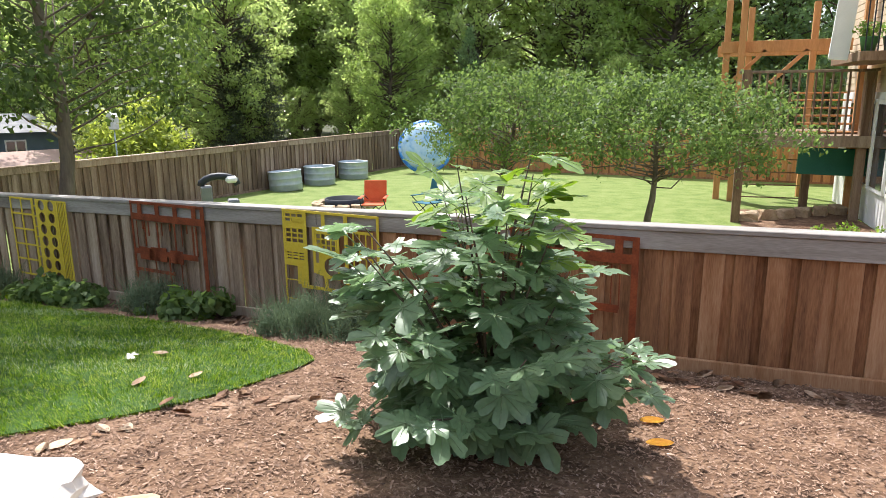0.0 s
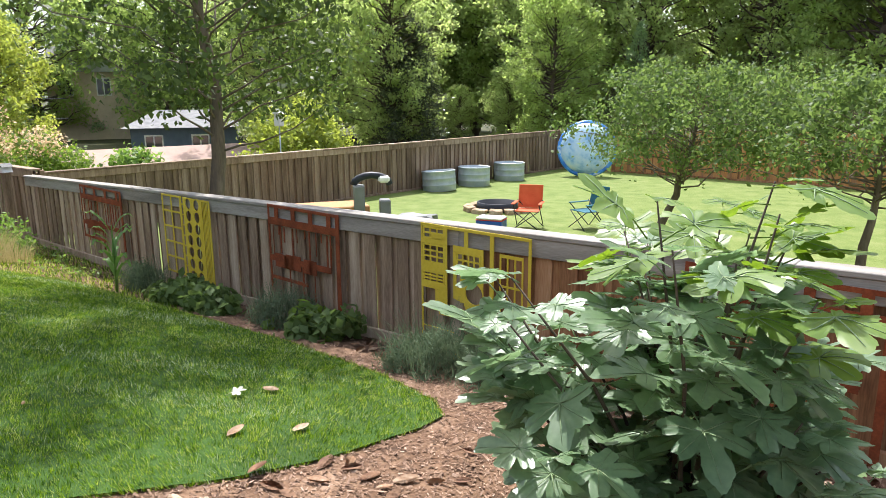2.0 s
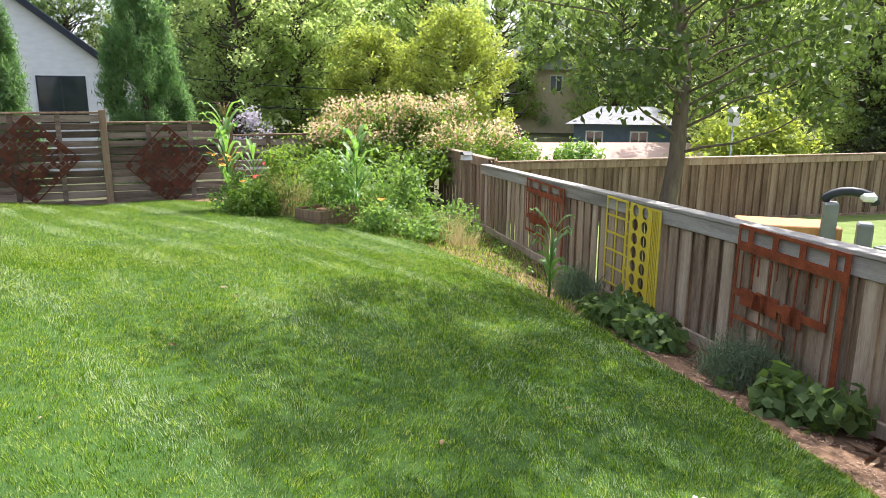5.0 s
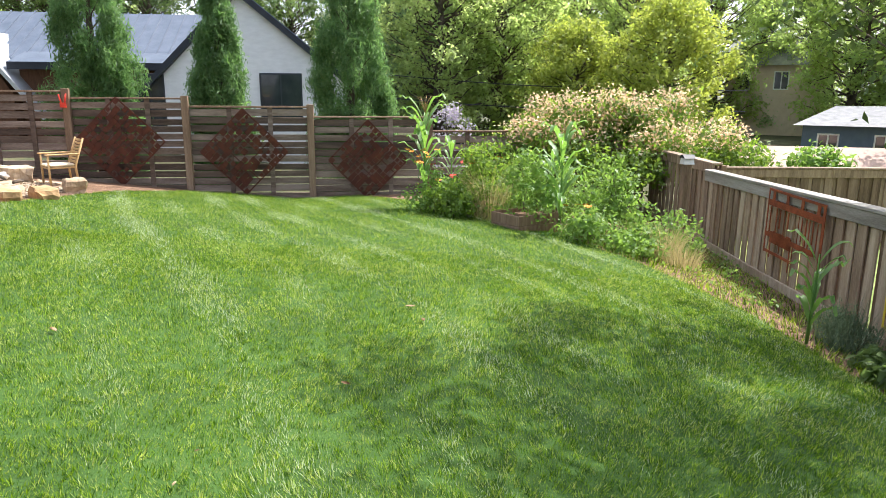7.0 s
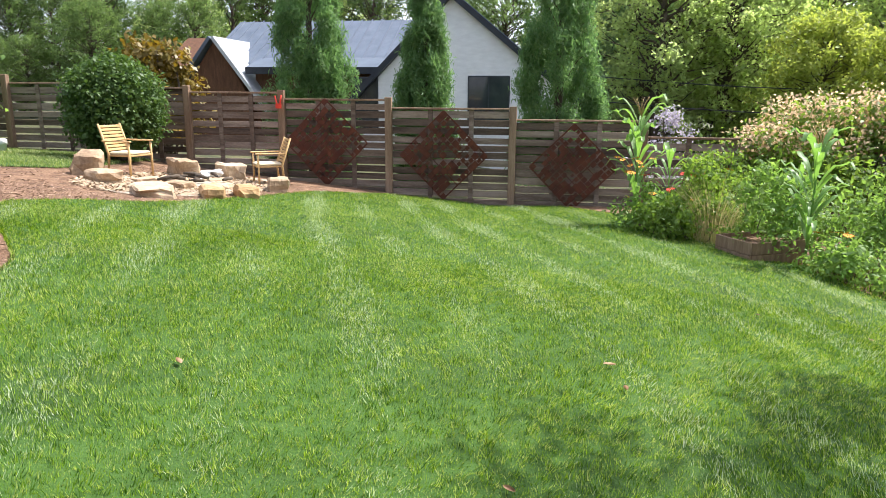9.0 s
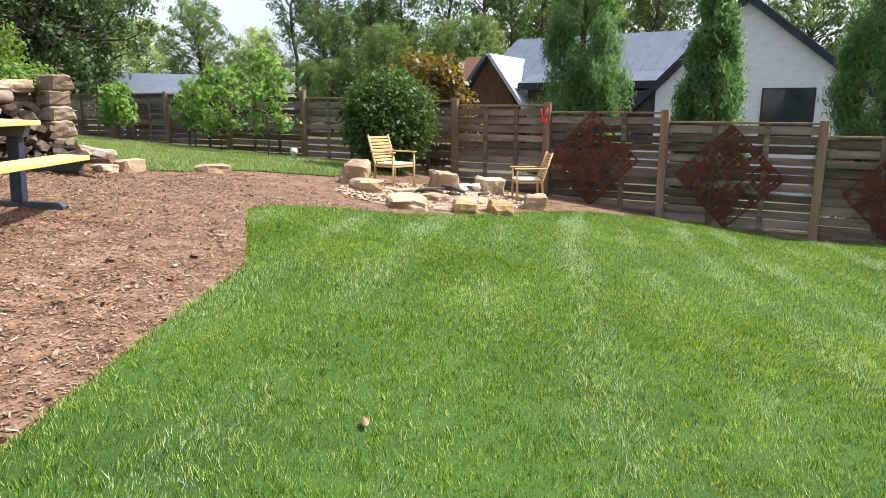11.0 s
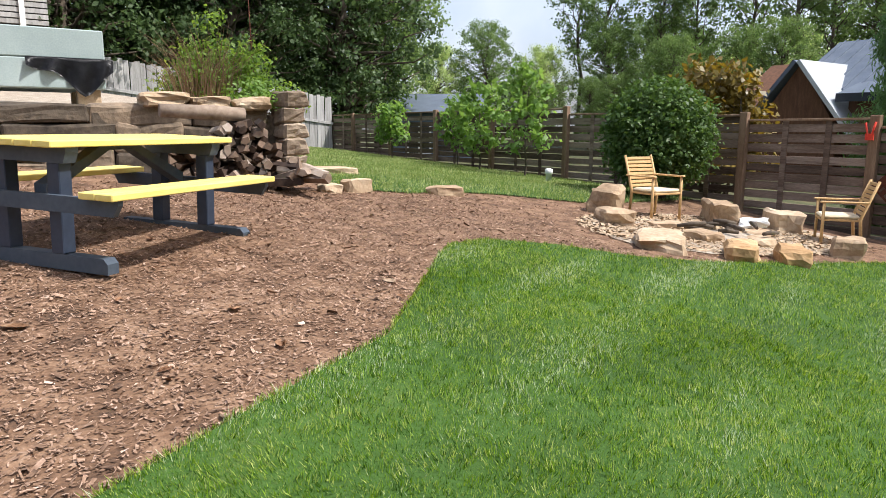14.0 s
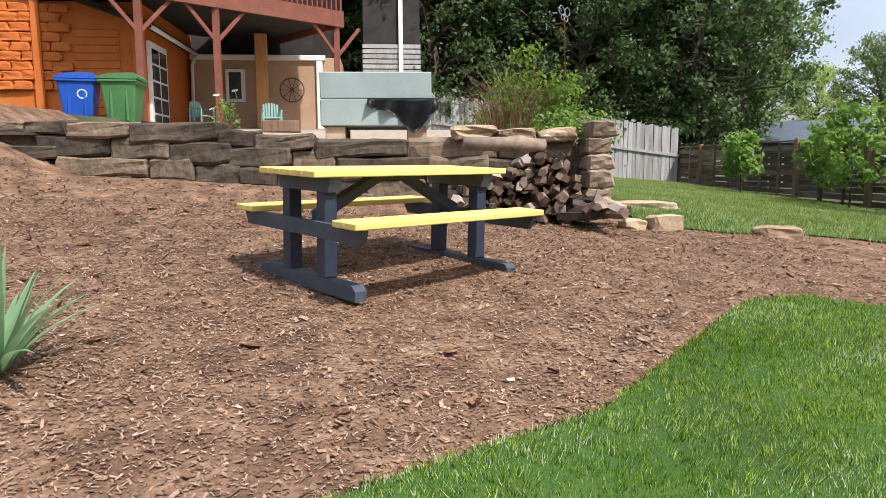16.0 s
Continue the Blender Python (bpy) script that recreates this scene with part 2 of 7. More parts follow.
# ---- mesh helpers ----
def box(bm, x0, x1, y0, y1, z0, z1, m=None):
    v = [bm.verts.new((m @ Vector(p)) if m else p) for p in ((x0, y0, z0), (x1, y0, z0), (x1, y1, z0), (x0, y1, z0), (x0, y0, z1), (x1, y0, z1), (x1, y1, z1), (x0, y1, z1))]
    for f in ((3, 2, 1, 0), (4, 5, 6, 7), (0, 1, 5, 4), (1, 2, 6, 5), (2, 3, 7, 6), (3, 0, 4, 7)):
        bm.faces.new([v[i] for i in f])


def soft(bm, width=0.006, seg=1):
    bmesh.ops.bevel(bm, geom=list(bm.edges), offset=width, segments=seg, affect="EDGES", profile=0.5)


def bx(x0, x1, y0, y1, z0, z1, bev=0.006, m=None):
    bm = bmesh.new()
    box(bm, x0, x1, y0, y1, z0, z1, m)
    if bev:
        soft(bm, bev)
    return bm


def prism(pts, a, b, axis="y"):
    """A polygon pushed from a to b along an axis."""
    bm = bmesh.new()
    put = {"x": lambda p, s: (s, p[0], p[1]), "y": lambda p, s: (p[0], s, p[1]), "z": lambda p, s: (p[0], p[1], s)}[axis]
    lo = [bm.verts.new(put(p, a)) for p in pts]
    hi = [bm.verts.new(put(p, b)) for p in pts]
    bm.faces.new(lo)
    bm.faces.new(hi)
    n = len(pts)
    for i in range(n):
        bm.faces.new((lo[i], lo[(i + 1) % n], hi[(i + 1) % n], hi[i]))
    bmesh.ops.recalc_face_normals(bm, faces=list(bm.faces))
    return bm


def tube(bm, pts, radii, seg=8):
    rings = []
    for i, p in enumerate(pts):
        d = (Vector(pts[min(i + 1, len(pts) - 1)]) - Vector(pts[max(i - 1, 0)])).normalized()
        a = d.orthogonal().normalized()
        b = d.cross(a)
        rings.append([bm.verts.new(Vector(p) + (a * math.cos(k * math.tau / seg) + b * math.sin(k * math.tau / seg)) * radii[i]) for k in range(seg)])
    for i in range(len(rings) - 1):
        r, s = rings[i], rings[i + 1]
        off = min(range(seg), key=lambda o: sum((r[k].co - s[(k + o) % seg].co).length for k in range(seg)))
        for k in range(seg):
            f = bm.faces.new((r[k], r[(k + 1) % seg], s[(k + 1 + off) % seg], s[(k + off) % seg]))
            f.smooth = True
    bm.faces.new(rings[0][::-1])
    bm.faces.new(rings[-1])
    bmesh.ops.recalc_face_normals(bm, faces=list(bm.faces))


def lathe(profile, seg=24):
    bm = bmesh.new()
    rings = [[bm.verts.new((r * math.cos(k * math.tau / seg), r * math.sin(k * math.tau / seg), z)) for k in range(seg)] for r, z in profile]
    for r, s in zip(rings, rings[1:]):
        for k in range(seg):
            bm.faces.new((r[k], r[(k + 1) % seg], s[(k + 1) % seg], s[k])).smooth = True
    bm.faces.new(rings[0][::-1])
    bm.faces.new(rings[-1])
    return bm


def mesh_of(name, bm, material):
    me = bpy.data.meshes.new(name)
    bm.to_mesh(me)
    bm.free()
    me.materials.append(material)
    return me


def part(name, bm, material, parent=None, label=""):
    ob = new(name, mesh_of(name, bm, material))
    ob.parent = parent
    return tagged(ob, label)


def again(name, mesh, parent, m):
    ob = new(name, mesh)
    ob.parent = parent
    ob.matrix_basis = m
    return ob


def thing(name, label, category, m=None, group="", kind=""):
    ob = new(name)
    ob.empty_display_size = 0.2
    if m is not None:
        ob.matrix_basis = m
    return tagged(ob, label, category, group, kind)


def single(name, bm, material, label, category, m=None, group="", kind=""):
    ob = new(name, mesh_of(name, bm, material))
    if m is not None:
        ob.matrix_basis = m
    return tagged(ob, label, category, group, kind)


def soup(name, verts, faces, material, smooth=False):
    """A mesh from arrays made in code: verts (n, 3), faces (m, 3 or 4)."""
    verts, faces = np.asarray(verts, np.float32), np.asarray(faces, np.int32)
    me = bpy.data.meshes.new(name)
    k = faces.shape[1]
    me.vertices.add(len(verts))
    me.vertices.foreach_set("co", verts.ravel())
    me.loops.add(faces.size)
    me.loops.foreach_set("vertex_index", faces.ravel())
    me.polygons.add(len(faces))
    me.polygons.foreach_set("loop_start", np.arange(0, faces.size, k, dtype=np.int32))
    if smooth:
        me.polygons.foreach_set("use_smooth", np.ones(len(faces), bool))
    me.update(calc_edges=True)
    me.materials.append(material)
    return me


RNG = np.random.default_rng(7)


# ---- the lie of the land ----
_Y = np.linspace(-60, 80, 1401)
_Z = np.interp(_Y, [-60, -20, -7, -3.5, -1.5, 0, 2.6, 4.4, 6.0, 8.5, 13, 40, 80], [1.6, 1.2, 0.76, 0.36, 0.14, 0.0, -0.27, -0.50, -0.84, -1.15, -1.36, -1.5, -1.5])
_Z = np.convolve(np.pad(_Z, 8, mode="edge"), np.ones(17) / 17, mode="valid")


def G(x, y):
    """Height of the ground."""
    x, y = np.asarray(x, float), np.asarray(y, float)
    z = np.interp(y, _Y, _Z)
    z = z - 0.08 * np.clip(-8 - x, 0, 14) * np.clip((5.5 - y) / 5, 0, 1)
    z = z + 0.05 * np.clip(x + 6, -1, 9) * np.clip((-2.5 - y) / 3, 0, 1)
    z = z + 0.02 * np.clip(x + 6, -3, 8) * np.clip((y - 3) / 2, 0, 1) * np.clip((9 - y) / 2, 0, 1)
    z = z + 0.75 * np.clip((x + 3.6) / 1.6, 0, 1) * np.clip((-5.0 - y) / 2.6, 0, 1)
    z = z + 0.15 * np.clip((x + 7.6) / 1.6, 0, 1) * np.clip((-5.2 - y) / 1.4, 0, 1)
    return z


def g(x, y):
    return float(G(x, y))


def strip(name, xs, lo, hi, rows, lift, material, label, category):
    """A sheet laid on the ground between two curves over x."""
    xs = np.asarray(xs)
    s = np.linspace(0, 1, rows)
    X = np.repeat(xs[:, None], rows, 1)
    Y = lo[:, None] * (1 - s) + hi[:, None] * s
    V = np.stack([X, Y, G(X, Y) + lift], -1).reshape(-1, 3)
    i = np.arange(len(xs) - 1)[:, None] * rows + np.arange(rows - 1)[None]
    i = i.ravel()
    F = np.stack([i, i + rows, i + rows + 1, i + 1], -1)
    ob = new(name, soup(name, V, F, material, True))
    return tagged(ob, label, category, kind="structure")


ax = np.concatenate([[-900, -400, -150, -80, -50], np.arange(-35, 30.1, 0.5), [50, 80, 150, 400, 900]])
ay = np.concatenate([[-900, -400, -150, -80, -50], np.arange(-40, 50.1, 0.5), [80, 150, 400, 900]])
GX, GY = np.meshgrid(ax, ay, indexing="ij")
GV = np.stack([GX, GY, G(GX, GY) - 0.04], -1).reshape(-1, 3)
gi = (np.arange(len(ax) - 1)[:, None] * len(ay) + np.arange(len(ay) - 1)[None]).ravel()
tagged(new("ground", soup("ground", GV, np.stack([gi, gi + len(ay), gi + len(ay) + 1, gi + 1], -1), M_EARTH, True)), "dark earth with leaf litter and low green weeds", "ground", kind="structure")



def fence_y(x):
    return 5.2 - 0.165 * np.asarray(x, float)


MX = np.linspace(-16.4, 6.0, 180)
strip("mulch_bed", MX, np.interp(MX, [-16.4, -3.6, -2.4, 6.0], [-7.6, -7.6, -10.5, -10.5]), fence_y(MX) - 0.02, 110, 0.012, M_MULCH, "brown shredded bark mulch over bare soil", "mulch")
LX = np.linspace(-16.3, -2.5, 220)


def lawn_lo(x):
    return np.interp(x, [-16.3, -16.0, -14.5, -12.7, -11.5, -10.8, -10.3, -9.7, -9.2, -8.9, -8.2, -7.7, -7.0, -6.4, -5.7, -4.4, -3.3, -2.9, -2.65, -2.5], [0.0, -1.3, -2.25, -2.42, -2.6, -2.85, -3.35, -3.57, -3.4, -3.1, -2.3, -1.78, -1.44, -1.12, -0.73, 0.8, 2.35, 2.9, 3.4, 4.0])


def lawn_hi(x):
    return np.interp(x, [-16.3, -15.4, -13.7, -12, -10.75, -9.9, -8.8, -6.6, -5.4, -4.6, -3.3, -2.7, -2.5], [1.7, 2.45, 3.95, 4.6, 5.2, 5.4, 5.55, 5.3, 5.12, 5.02, 4.7, 4.45, 4.25])


strip("lawn", LX, lawn_lo(LX), lawn_hi(LX), 60, 0.03, M_LAWN, "mown bright green lawn with pale dry streaks", "lawn")
L2 = np.linspace(-16.5, -9.6, 60)
strip("upper_lawn", L2, np.full(60, -26.0), np.interp(L2, [-16.5, -14, -13, -11.9, -11.3, -10.4, -9.6], [-6.4, -5.8, -5.7, -6.1, -6.15, -5.95, -6.1]), 90, 0.03, M_LAWN, "rough grass rising between stone wall and fence", "lawn")
L3 = np.linspace(-14.0, 9.0, 60)
strip("neighbour_lawn", L3, fence_y(L3) + 0.15, np.full(60, 33.0), 90, 0.02, M_NLAWN, "sunlit short lawn of the next yard", "lawn")
# stone terrace behind the retaining wall
TX = np.linspace(-9.1, 9.0, 60)


def wall_y(x):
    return np.interp(x, [-9.3, -3.2, 1.0, 9.0], [-6.55, -7.25, -7.7, -8.4])


def terrace_z(x, y):
    return 1.34 + 0.012 * (np.asarray(x, float) + 9) + 0.065 * np.clip(-7.3 - np.asarray(y, float), 0, 12)


def terrace():
    rows = 40
    s = np.linspace(0, 1, rows)
    X = np.repeat(TX[:, None], rows, 1)
    Y = (wall_y(TX) - 0.12)[:, None] * (1 - s) - 24.0 * s
    V = np.stack([X, Y, terrace_z(X, Y)], -1).reshape(-1, 3)
    i = (np.arange(len(TX) - 1)[:, None] * rows + np.arange(rows - 1)[None]).ravel()
    tagged(new("terrace_ground", soup("terrace_ground", V, np.stack([i, i + 1, i + rows + 1, i + rows], -1), M_GRAVEL, True)), "gravel terrace above the stone wall", "ground", kind="structure")


terrace()


# ---- foliage ----
def leaf_soup(name, centres, size, material, normals=None, aspect=0.55, droop=0.0, rng=RNG):
    """Folded four-cornered leaves at the centres, each with a turn of its own."""
    n = len(centres)
    d = rng.normal(size=(n, 3))
    d[:, 2] -= droop
    d /= np.linalg.norm(d, axis=1)[:, None]
    up = rng.normal(size=(n, 3)) * 0.7 + np.array([0, 0, 1.0])
    if normals is not None:
        up = up * 0.6 + normals
    w = np.cross(d, up)
    w /= np.linalg.norm(w, axis=1)[:, None] + 1e-9
    nn = np.cross(w, d)
    s = size * rng.uniform(0.6, 1.3, n)[:, None]
    a = centres - d * s * 0.5
    b = centres + w * s * aspect * 0.5 + nn * s * 0.12
    c = centres + d * s * 0.5
    e = centres - w * s * aspect * 0.5 + nn * s * 0.12
    V = np.stack([a, b, c, e], 1).reshape(-1, 3)
    return soup(name, V, np.arange(4 * n).reshape(-1, 4), material)


def blob_points(blobs, per, rng=RNG, shell=0.45, rag=0.22):
    out, nor = [], []
    for x, y, z, rx, rz in blobs:
        n = max(8, int(per * (rx * rx)))
        v = rng.normal(size=(n, 3))
        v /= np.linalg.norm(v, axis=1)[:, None]
        r = rng.uniform(shell ** 2, 1, n)[:, None] ** 0.5 * np.clip(rng.normal(1.0, rag, (n, 1)), 0.4, 1.7)
        out.append(np.array([x, y, z]) + v * r * np.array([rx, rx, rz]))
        nor.append(v)
    return np.concatenate(out), np.concatenate(nor)


def limb(bm, a, b, r0, r1, rng, n=5, bend=0.12, seg=7):
    a, b = Vector(a), Vector(b)
    L = (b - a).length
    pts = [a.lerp(b, i / n) + Vector(rng.normal(size=3) * bend * L * math.sin(math.pi * i / n) * 0.5) for i in range(n + 1)]
    tube(bm, pts, [r0 + (r1 - r0) * i / n for i in range(n + 1)], seg)
    return pts


def make_tree(name, seed, height, trunk_r, clear, spread, n_blobs, blob, per, leaf, leafm, label, category="tree", squash=0.75, bark=None, lean=(0, 0), conical=0.0, shell=0.45, droop=0.3, limbs=False):
    """A tree: a tapered trunk with limbs, and a crown of leaves in uneven clumps along them."""
    rng = np.random.default_rng(seed)
    th = thing(name, label, category)
    bm = bmesh.new()
    top = Vector((lean[0], lean[1], height * 0.86))
    tp = limb(bm, (0, 0, -0.25), top, trunk_r * 1.15, trunk_r * 0.18, rng, 8, 0.025, 9)
    blobs = []
    for i in range(n_blobs):
        f = (i + 0.5) / n_blobs
        h = clear + (height - clear) * f ** 0.9
        u = min(7.99, max(1.0, 8 * (h * 0.82) / top.z))
        base = tp[int(u)].lerp(tp[int(u) + 1], u - int(u))
        wide = spread * (math.sin(math.pi * (0.18 + 0.72 * f)) ** 0.8 if not conical else max(0.06, (1 - f) ** conical))
        a = i * 2.4 + rng.uniform(-0.5, 0.5)
        r = wide * rng.uniform(0.45, 1.0)
        tip = Vector((base.x + r * math.cos(a), base.y + r * math.sin(a), h))
        lb = bmesh.new() if limbs else bm
        limb(lb, base, tip, trunk_r * (0.19 if limbs else 0.34) * (1 - 0.6 * f), trunk_r * 0.05, rng, 4, 0.14, 5)
        if limbs:
            part("limb", lb, bark or M_BARK, th)
        s = blob * rng.uniform(0.7, 1.25) * (1 - conical * 0.45 * f)
        blobs.append((*tip, s, s * squash))
        if r > blob:
            mid = base.lerp(tip, 0.6)
            blobs.append((mid.x, mid.y, mid.z + 0.2, s * 0.7, s * 0.6 * squash))
    part("trunk", bm, bark or M_BARK, th)
    P, N = blob_points(blobs, per, rng, shell, 0.36)
    ob = new("crown", leaf_soup("crown", P, leaf, leafm, N * 0.6, 0.6, droop, rng))
    ob.parent = th
    return th


def make_bush(name, seed, blobs, per, leaf, leafm, label, category="bush", stem_r=0.03, m=None, droop=0.2, aspect=0.6, shell=0.5, rag=0.22):
    rng = np.random.default_rng(seed)
    th = thing(name, label, category, m)
    bm = bmesh.new()
    for x, y, z, r, rz in blobs[:14]:
        limb(bm, (x * 0.25, y * 0.25, -0.1), (x, y, z), stem_r, stem_r * 0.35, rng, 4, 0.15, 5)
    part("woody_base", bm, M_BARK, th)
    P, N = blob_points(blobs, per, rng, shell, rag)
    keep = P[:, 2] > 0.02
    ob = new("foliage", leaf_soup("foliage", P[keep], leaf, leafm, N[keep] * 0.7, aspect, droop, rng))
    ob.parent = th
    return th


def heap(seed, n, rx, ry, h, r, lift=0.0):
    rng = np.random.default_rng(seed)
    out = []
    for i in range(n):
        a, q = rng.uniform(0, math.tau), rng.uniform(0, 1) ** 0.6
        z = (1 - q ** 2 * 0.75) * h * rng.uniform(0.3, 0.95)
        s = r * rng.uniform(0.7, 1.3)
        out.append((q * rx * math.cos(a), q * ry * math.sin(a), max(z, s * 0.5) + lift, s, s * 0.85))
    return out


# ---- fences ----
def board_fence(name, label, p, q, top, bottom, mats, post_step, capm, face=-1, kick=True, seed=1, wide=0.142, railm=None):
    """Upright boards laid alternately before and behind, with a cap, a face board, posts and a kick board."""
    rng = np.random.default_rng(seed)
    p, q = Vector(p), Vector(q)
    L = (q - p).length
    turn = math.atan2((q - p).y, (q - p).x)
    th = tagged(thing(name, label, "fence", Matrix.Translation((p.x, p.y, 0)) @ Matrix.Rotation(turn, 4, "Z")), kind="structure")
    meshes = {}
    n = int(L / (wide * 0.74))
    side = 1 if face * math.cos(turn) > 0 else -1     # local y towards the near yard
    for i in range(n):
        s = (i + 0.5) * L / n
        w = p.lerp(q, s / L)
        zt, zb = top(w.x, w.y) - 0.03, bottom(w.x, w.y) - 0.03
        h = round((zt - zb) / 0.05) * 0.05
        mt = mats(w.x, i)
        key = (h, mt.name)
        if key not in meshes:
            meshes[key] = mesh_of("board", bx(-wide / 2, wide / 2, -0.009, 0.009, -h, 0, 0.003), mt)
        off = (0.040 if i % 2 else 0.008) * side
        again("board", meshes[key], th, Matrix.Translation((s + rng.normal() * 0.004, off + rng.normal() * 0.003, zt - rng.uniform(0, 0.012))) @ Matrix.Rotation(rng.normal() * 0.006, 4, "Y") @ Matrix.Rotation(rng.normal() * 0.012, 4, "Z"))
    m = int(round(L / post_step))
    for i in range(m):
        a, b = p.lerp(q, i / m), p.lerp(q, (i + 1) / m)
        za, zb = top(a.x, a.y), top(b.x, b.y)
        tilt = math.atan2(zb - za, L / m)
        frame_m = Matrix.Translation((i * L / m, 0, za)) @ Matrix.Rotation(-tilt, 4, "Y")
        part("cap", bx(0.001, L / m - 0.002, -0.085, 0.085, -0.036, 0.0, 0.005), capm, th).matrix_basis = frame_m
        y0, y1 = sorted((0.052 * side, 0.072 * side))
        part("face_board", bx(0.001, L / m - 0.002, y0, y1, -0.178, -0.038, 0.004), capm, th).matrix_basis = frame_m
        y0, y1 = sorted((-0.055 * side, -0.018 * side))
        part("rail", bx(0.001, L / m - 0.002, y0, y1, -0.19, -0.10, 0.004), railm or M_POSTWOOD, th).matrix_basis = frame_m
        ga, gb = bottom(a.x, a.y), bottom(b.x, b.y)
        if kick:
            y0, y1 = sorted((0.052 * side, 0.088 * side))
            part("kick_board", bx(0.001, L / m - 0.002, y0, y1, -0.03, 0.13, 0.005), mats(a.x, 0), th).matrix_basis = Matrix.Translation((i * L / m, 0, ga)) @ Matrix.Rotation(-math.atan2(gb - ga, L / m), 4, "Y")
        y0, y1 = sorted((-0.15 * side, -0.06 * side))
        part("post", bx(-0.045, 0.045, y0, y1, ga - 0.3 - za, -0.04, 0.006), M_POSTWOOD, th).matrix_basis = Matrix.Translation((i * L / m + 0.05, 0, za))
    return th


def near_top(x, y):
    return 0.565 + 0.030 * x


NEAR = board_fence("fence_near", "low board fence with grey cap boards, weathered grey and brown", (4.2, 4.507), (-13.1, 7.362), near_top, g,
                   lambda x, i: M_REDWOOD if x > -3.0 else M_GREYWOOD, 2.4, M_CAPWOOD)
CORNER = board_fence("fence_corner", "short weathered board fence with a cap beside the corner", (-13.2, 7.55), (-16.5, 7.9), lambda x, y: 0.26, g, lambda x, i: M_GREYWOOD, 1.6, M_GREYWOOD, seed=4)
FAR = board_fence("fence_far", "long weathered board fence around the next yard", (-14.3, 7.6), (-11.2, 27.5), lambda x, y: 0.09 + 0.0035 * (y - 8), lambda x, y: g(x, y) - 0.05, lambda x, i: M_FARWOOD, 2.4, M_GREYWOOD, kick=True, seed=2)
BACK = board_fence("fence_back", "sunlit orange-brown board fence behind the next lawn", (-11.2, 27.6), (7.0, 24.6), lambda x, y: 0.2 + 0.01 * (x + 11), lambda x, y: g(x, y) - 0.05, lambda x, i: M_NEWWOOD if i % 3 else M_REDWOOD, 2.4, M_NEWWOOD, seed=3)


def slat_fence():
    rng = np.random.default_rng(11)
    posts = [-24.1, -21.7, -19.3, -16.9, -14.5, -12.1, -9.6, -7.55, -5.56, -3.59, -1.47, 0.87, 3.2, 5.5, 7.8]
    tops = [1.66, 1.66, 1.66, 1.66, 1.64, 1.62, 1.50, 1.42, 1.34, 1.22, 1.07, 0.88, 0.60, 0.42]
    th = tagged(thing("fence_slatted", "tall dark horizontal-slat fence with stepped panels and gaps", "fence"), kind="structure")
    x = -16.6
    for i, (a, b, t) in enumerate(zip(posts, posts[1:], tops)):
        zb = min(g(x, a), g(x, b)) - 0.02
        n = int((t - zb) / 0.135)
        me = [mesh_of("slat", bx(-0.011, 0.011, 0.0, b - a - 0.006, 0, hh, 0.003), M_SLATWOOD) for hh in (0.122, 0.113, 0.128)]
        z = zb
        for k in range(n):
            again("slat", me[int(rng.integers(3))], th, Matrix.Translation((x + rng.normal() * 0.004, a + 0.003, z)) @ Matrix.Rotation(rng.normal() * 0.0025, 4, "X"))
            z += 0.135 + rng.choice([0.0, 0.004, 0.012, 0.02]) * (1.0 if i % 2 else 1.6)
            if z > t - 0.12:
                break
        part("top_rail", bx(-0.05, 0.06, 0.0, b - a - 0.004, -0.035, 0.0, 0.005), M_POSTWOOD, th).matrix_basis = Matrix.Translation((x, a + 0.002, t))
        for f in (0.34, 0.67):
            part("stile", bx(0.013, 0.035, -0.045, 0.045, zb - t, -0.036, 0.004), M_SLATWOOD, th).matrix_basis = Matrix.Translation((x, a + (b - a) * f, t))
        tall = t if i == 0 else max(t, tops[i - 1])
        part("post", bx(0.013, 0.115, -0.065, 0.065, zb - 0.3, tall + 0.035, 0.008), M_POSTWOOD, th).matrix_basis = Matrix.Translation((x, a, 0))
    return th


slat_fence()


def grey_fence():
    th = tagged(thing("fence_grey", "silver-grey upright board fence below dark trees", "fence", pose(-4.0, -19.6, 0, 0, 0, 185.5)), kind="structure")
    me = [mesh_of("board", bx(-0.07, 0.07, -0.01, 0.01, 0, h, 0.003), M_PALEWOOD) for h in (1.78, 1.83, 1.8)]
    rng = np.random.default_rng(5)
    for i in range(86):
        s = i * 0.147
        zz = 2.05 - s * 0.125
        again("board", me[i % 3], th, pose(s, rng.normal() * 0.006, zz - 0.05, 0, rng.normal() * 0.4, 0))
    for k in range(3):
        part("rail", bx(0, 4.2, -0.06, -0.02, 0, 0.09, 0.004), M_PALEWOOD, th).matrix_basis = pose(k * 4.2, 0, 2.9 - k * 4.2 * 0.125, 0, 7.1, 0)


M_PALEWOOD = mat("silver_grey_boards", [(0.2, (0.20, 0.19, 0.18)), (0.5, (0.34, 0.33, 0.315)), (0.8, (0.48, 0.47, 0.45))], 1.4, 0.9, 0.3, 14, (9, 9, 0.9), per_object=0.25)
grey_fence()


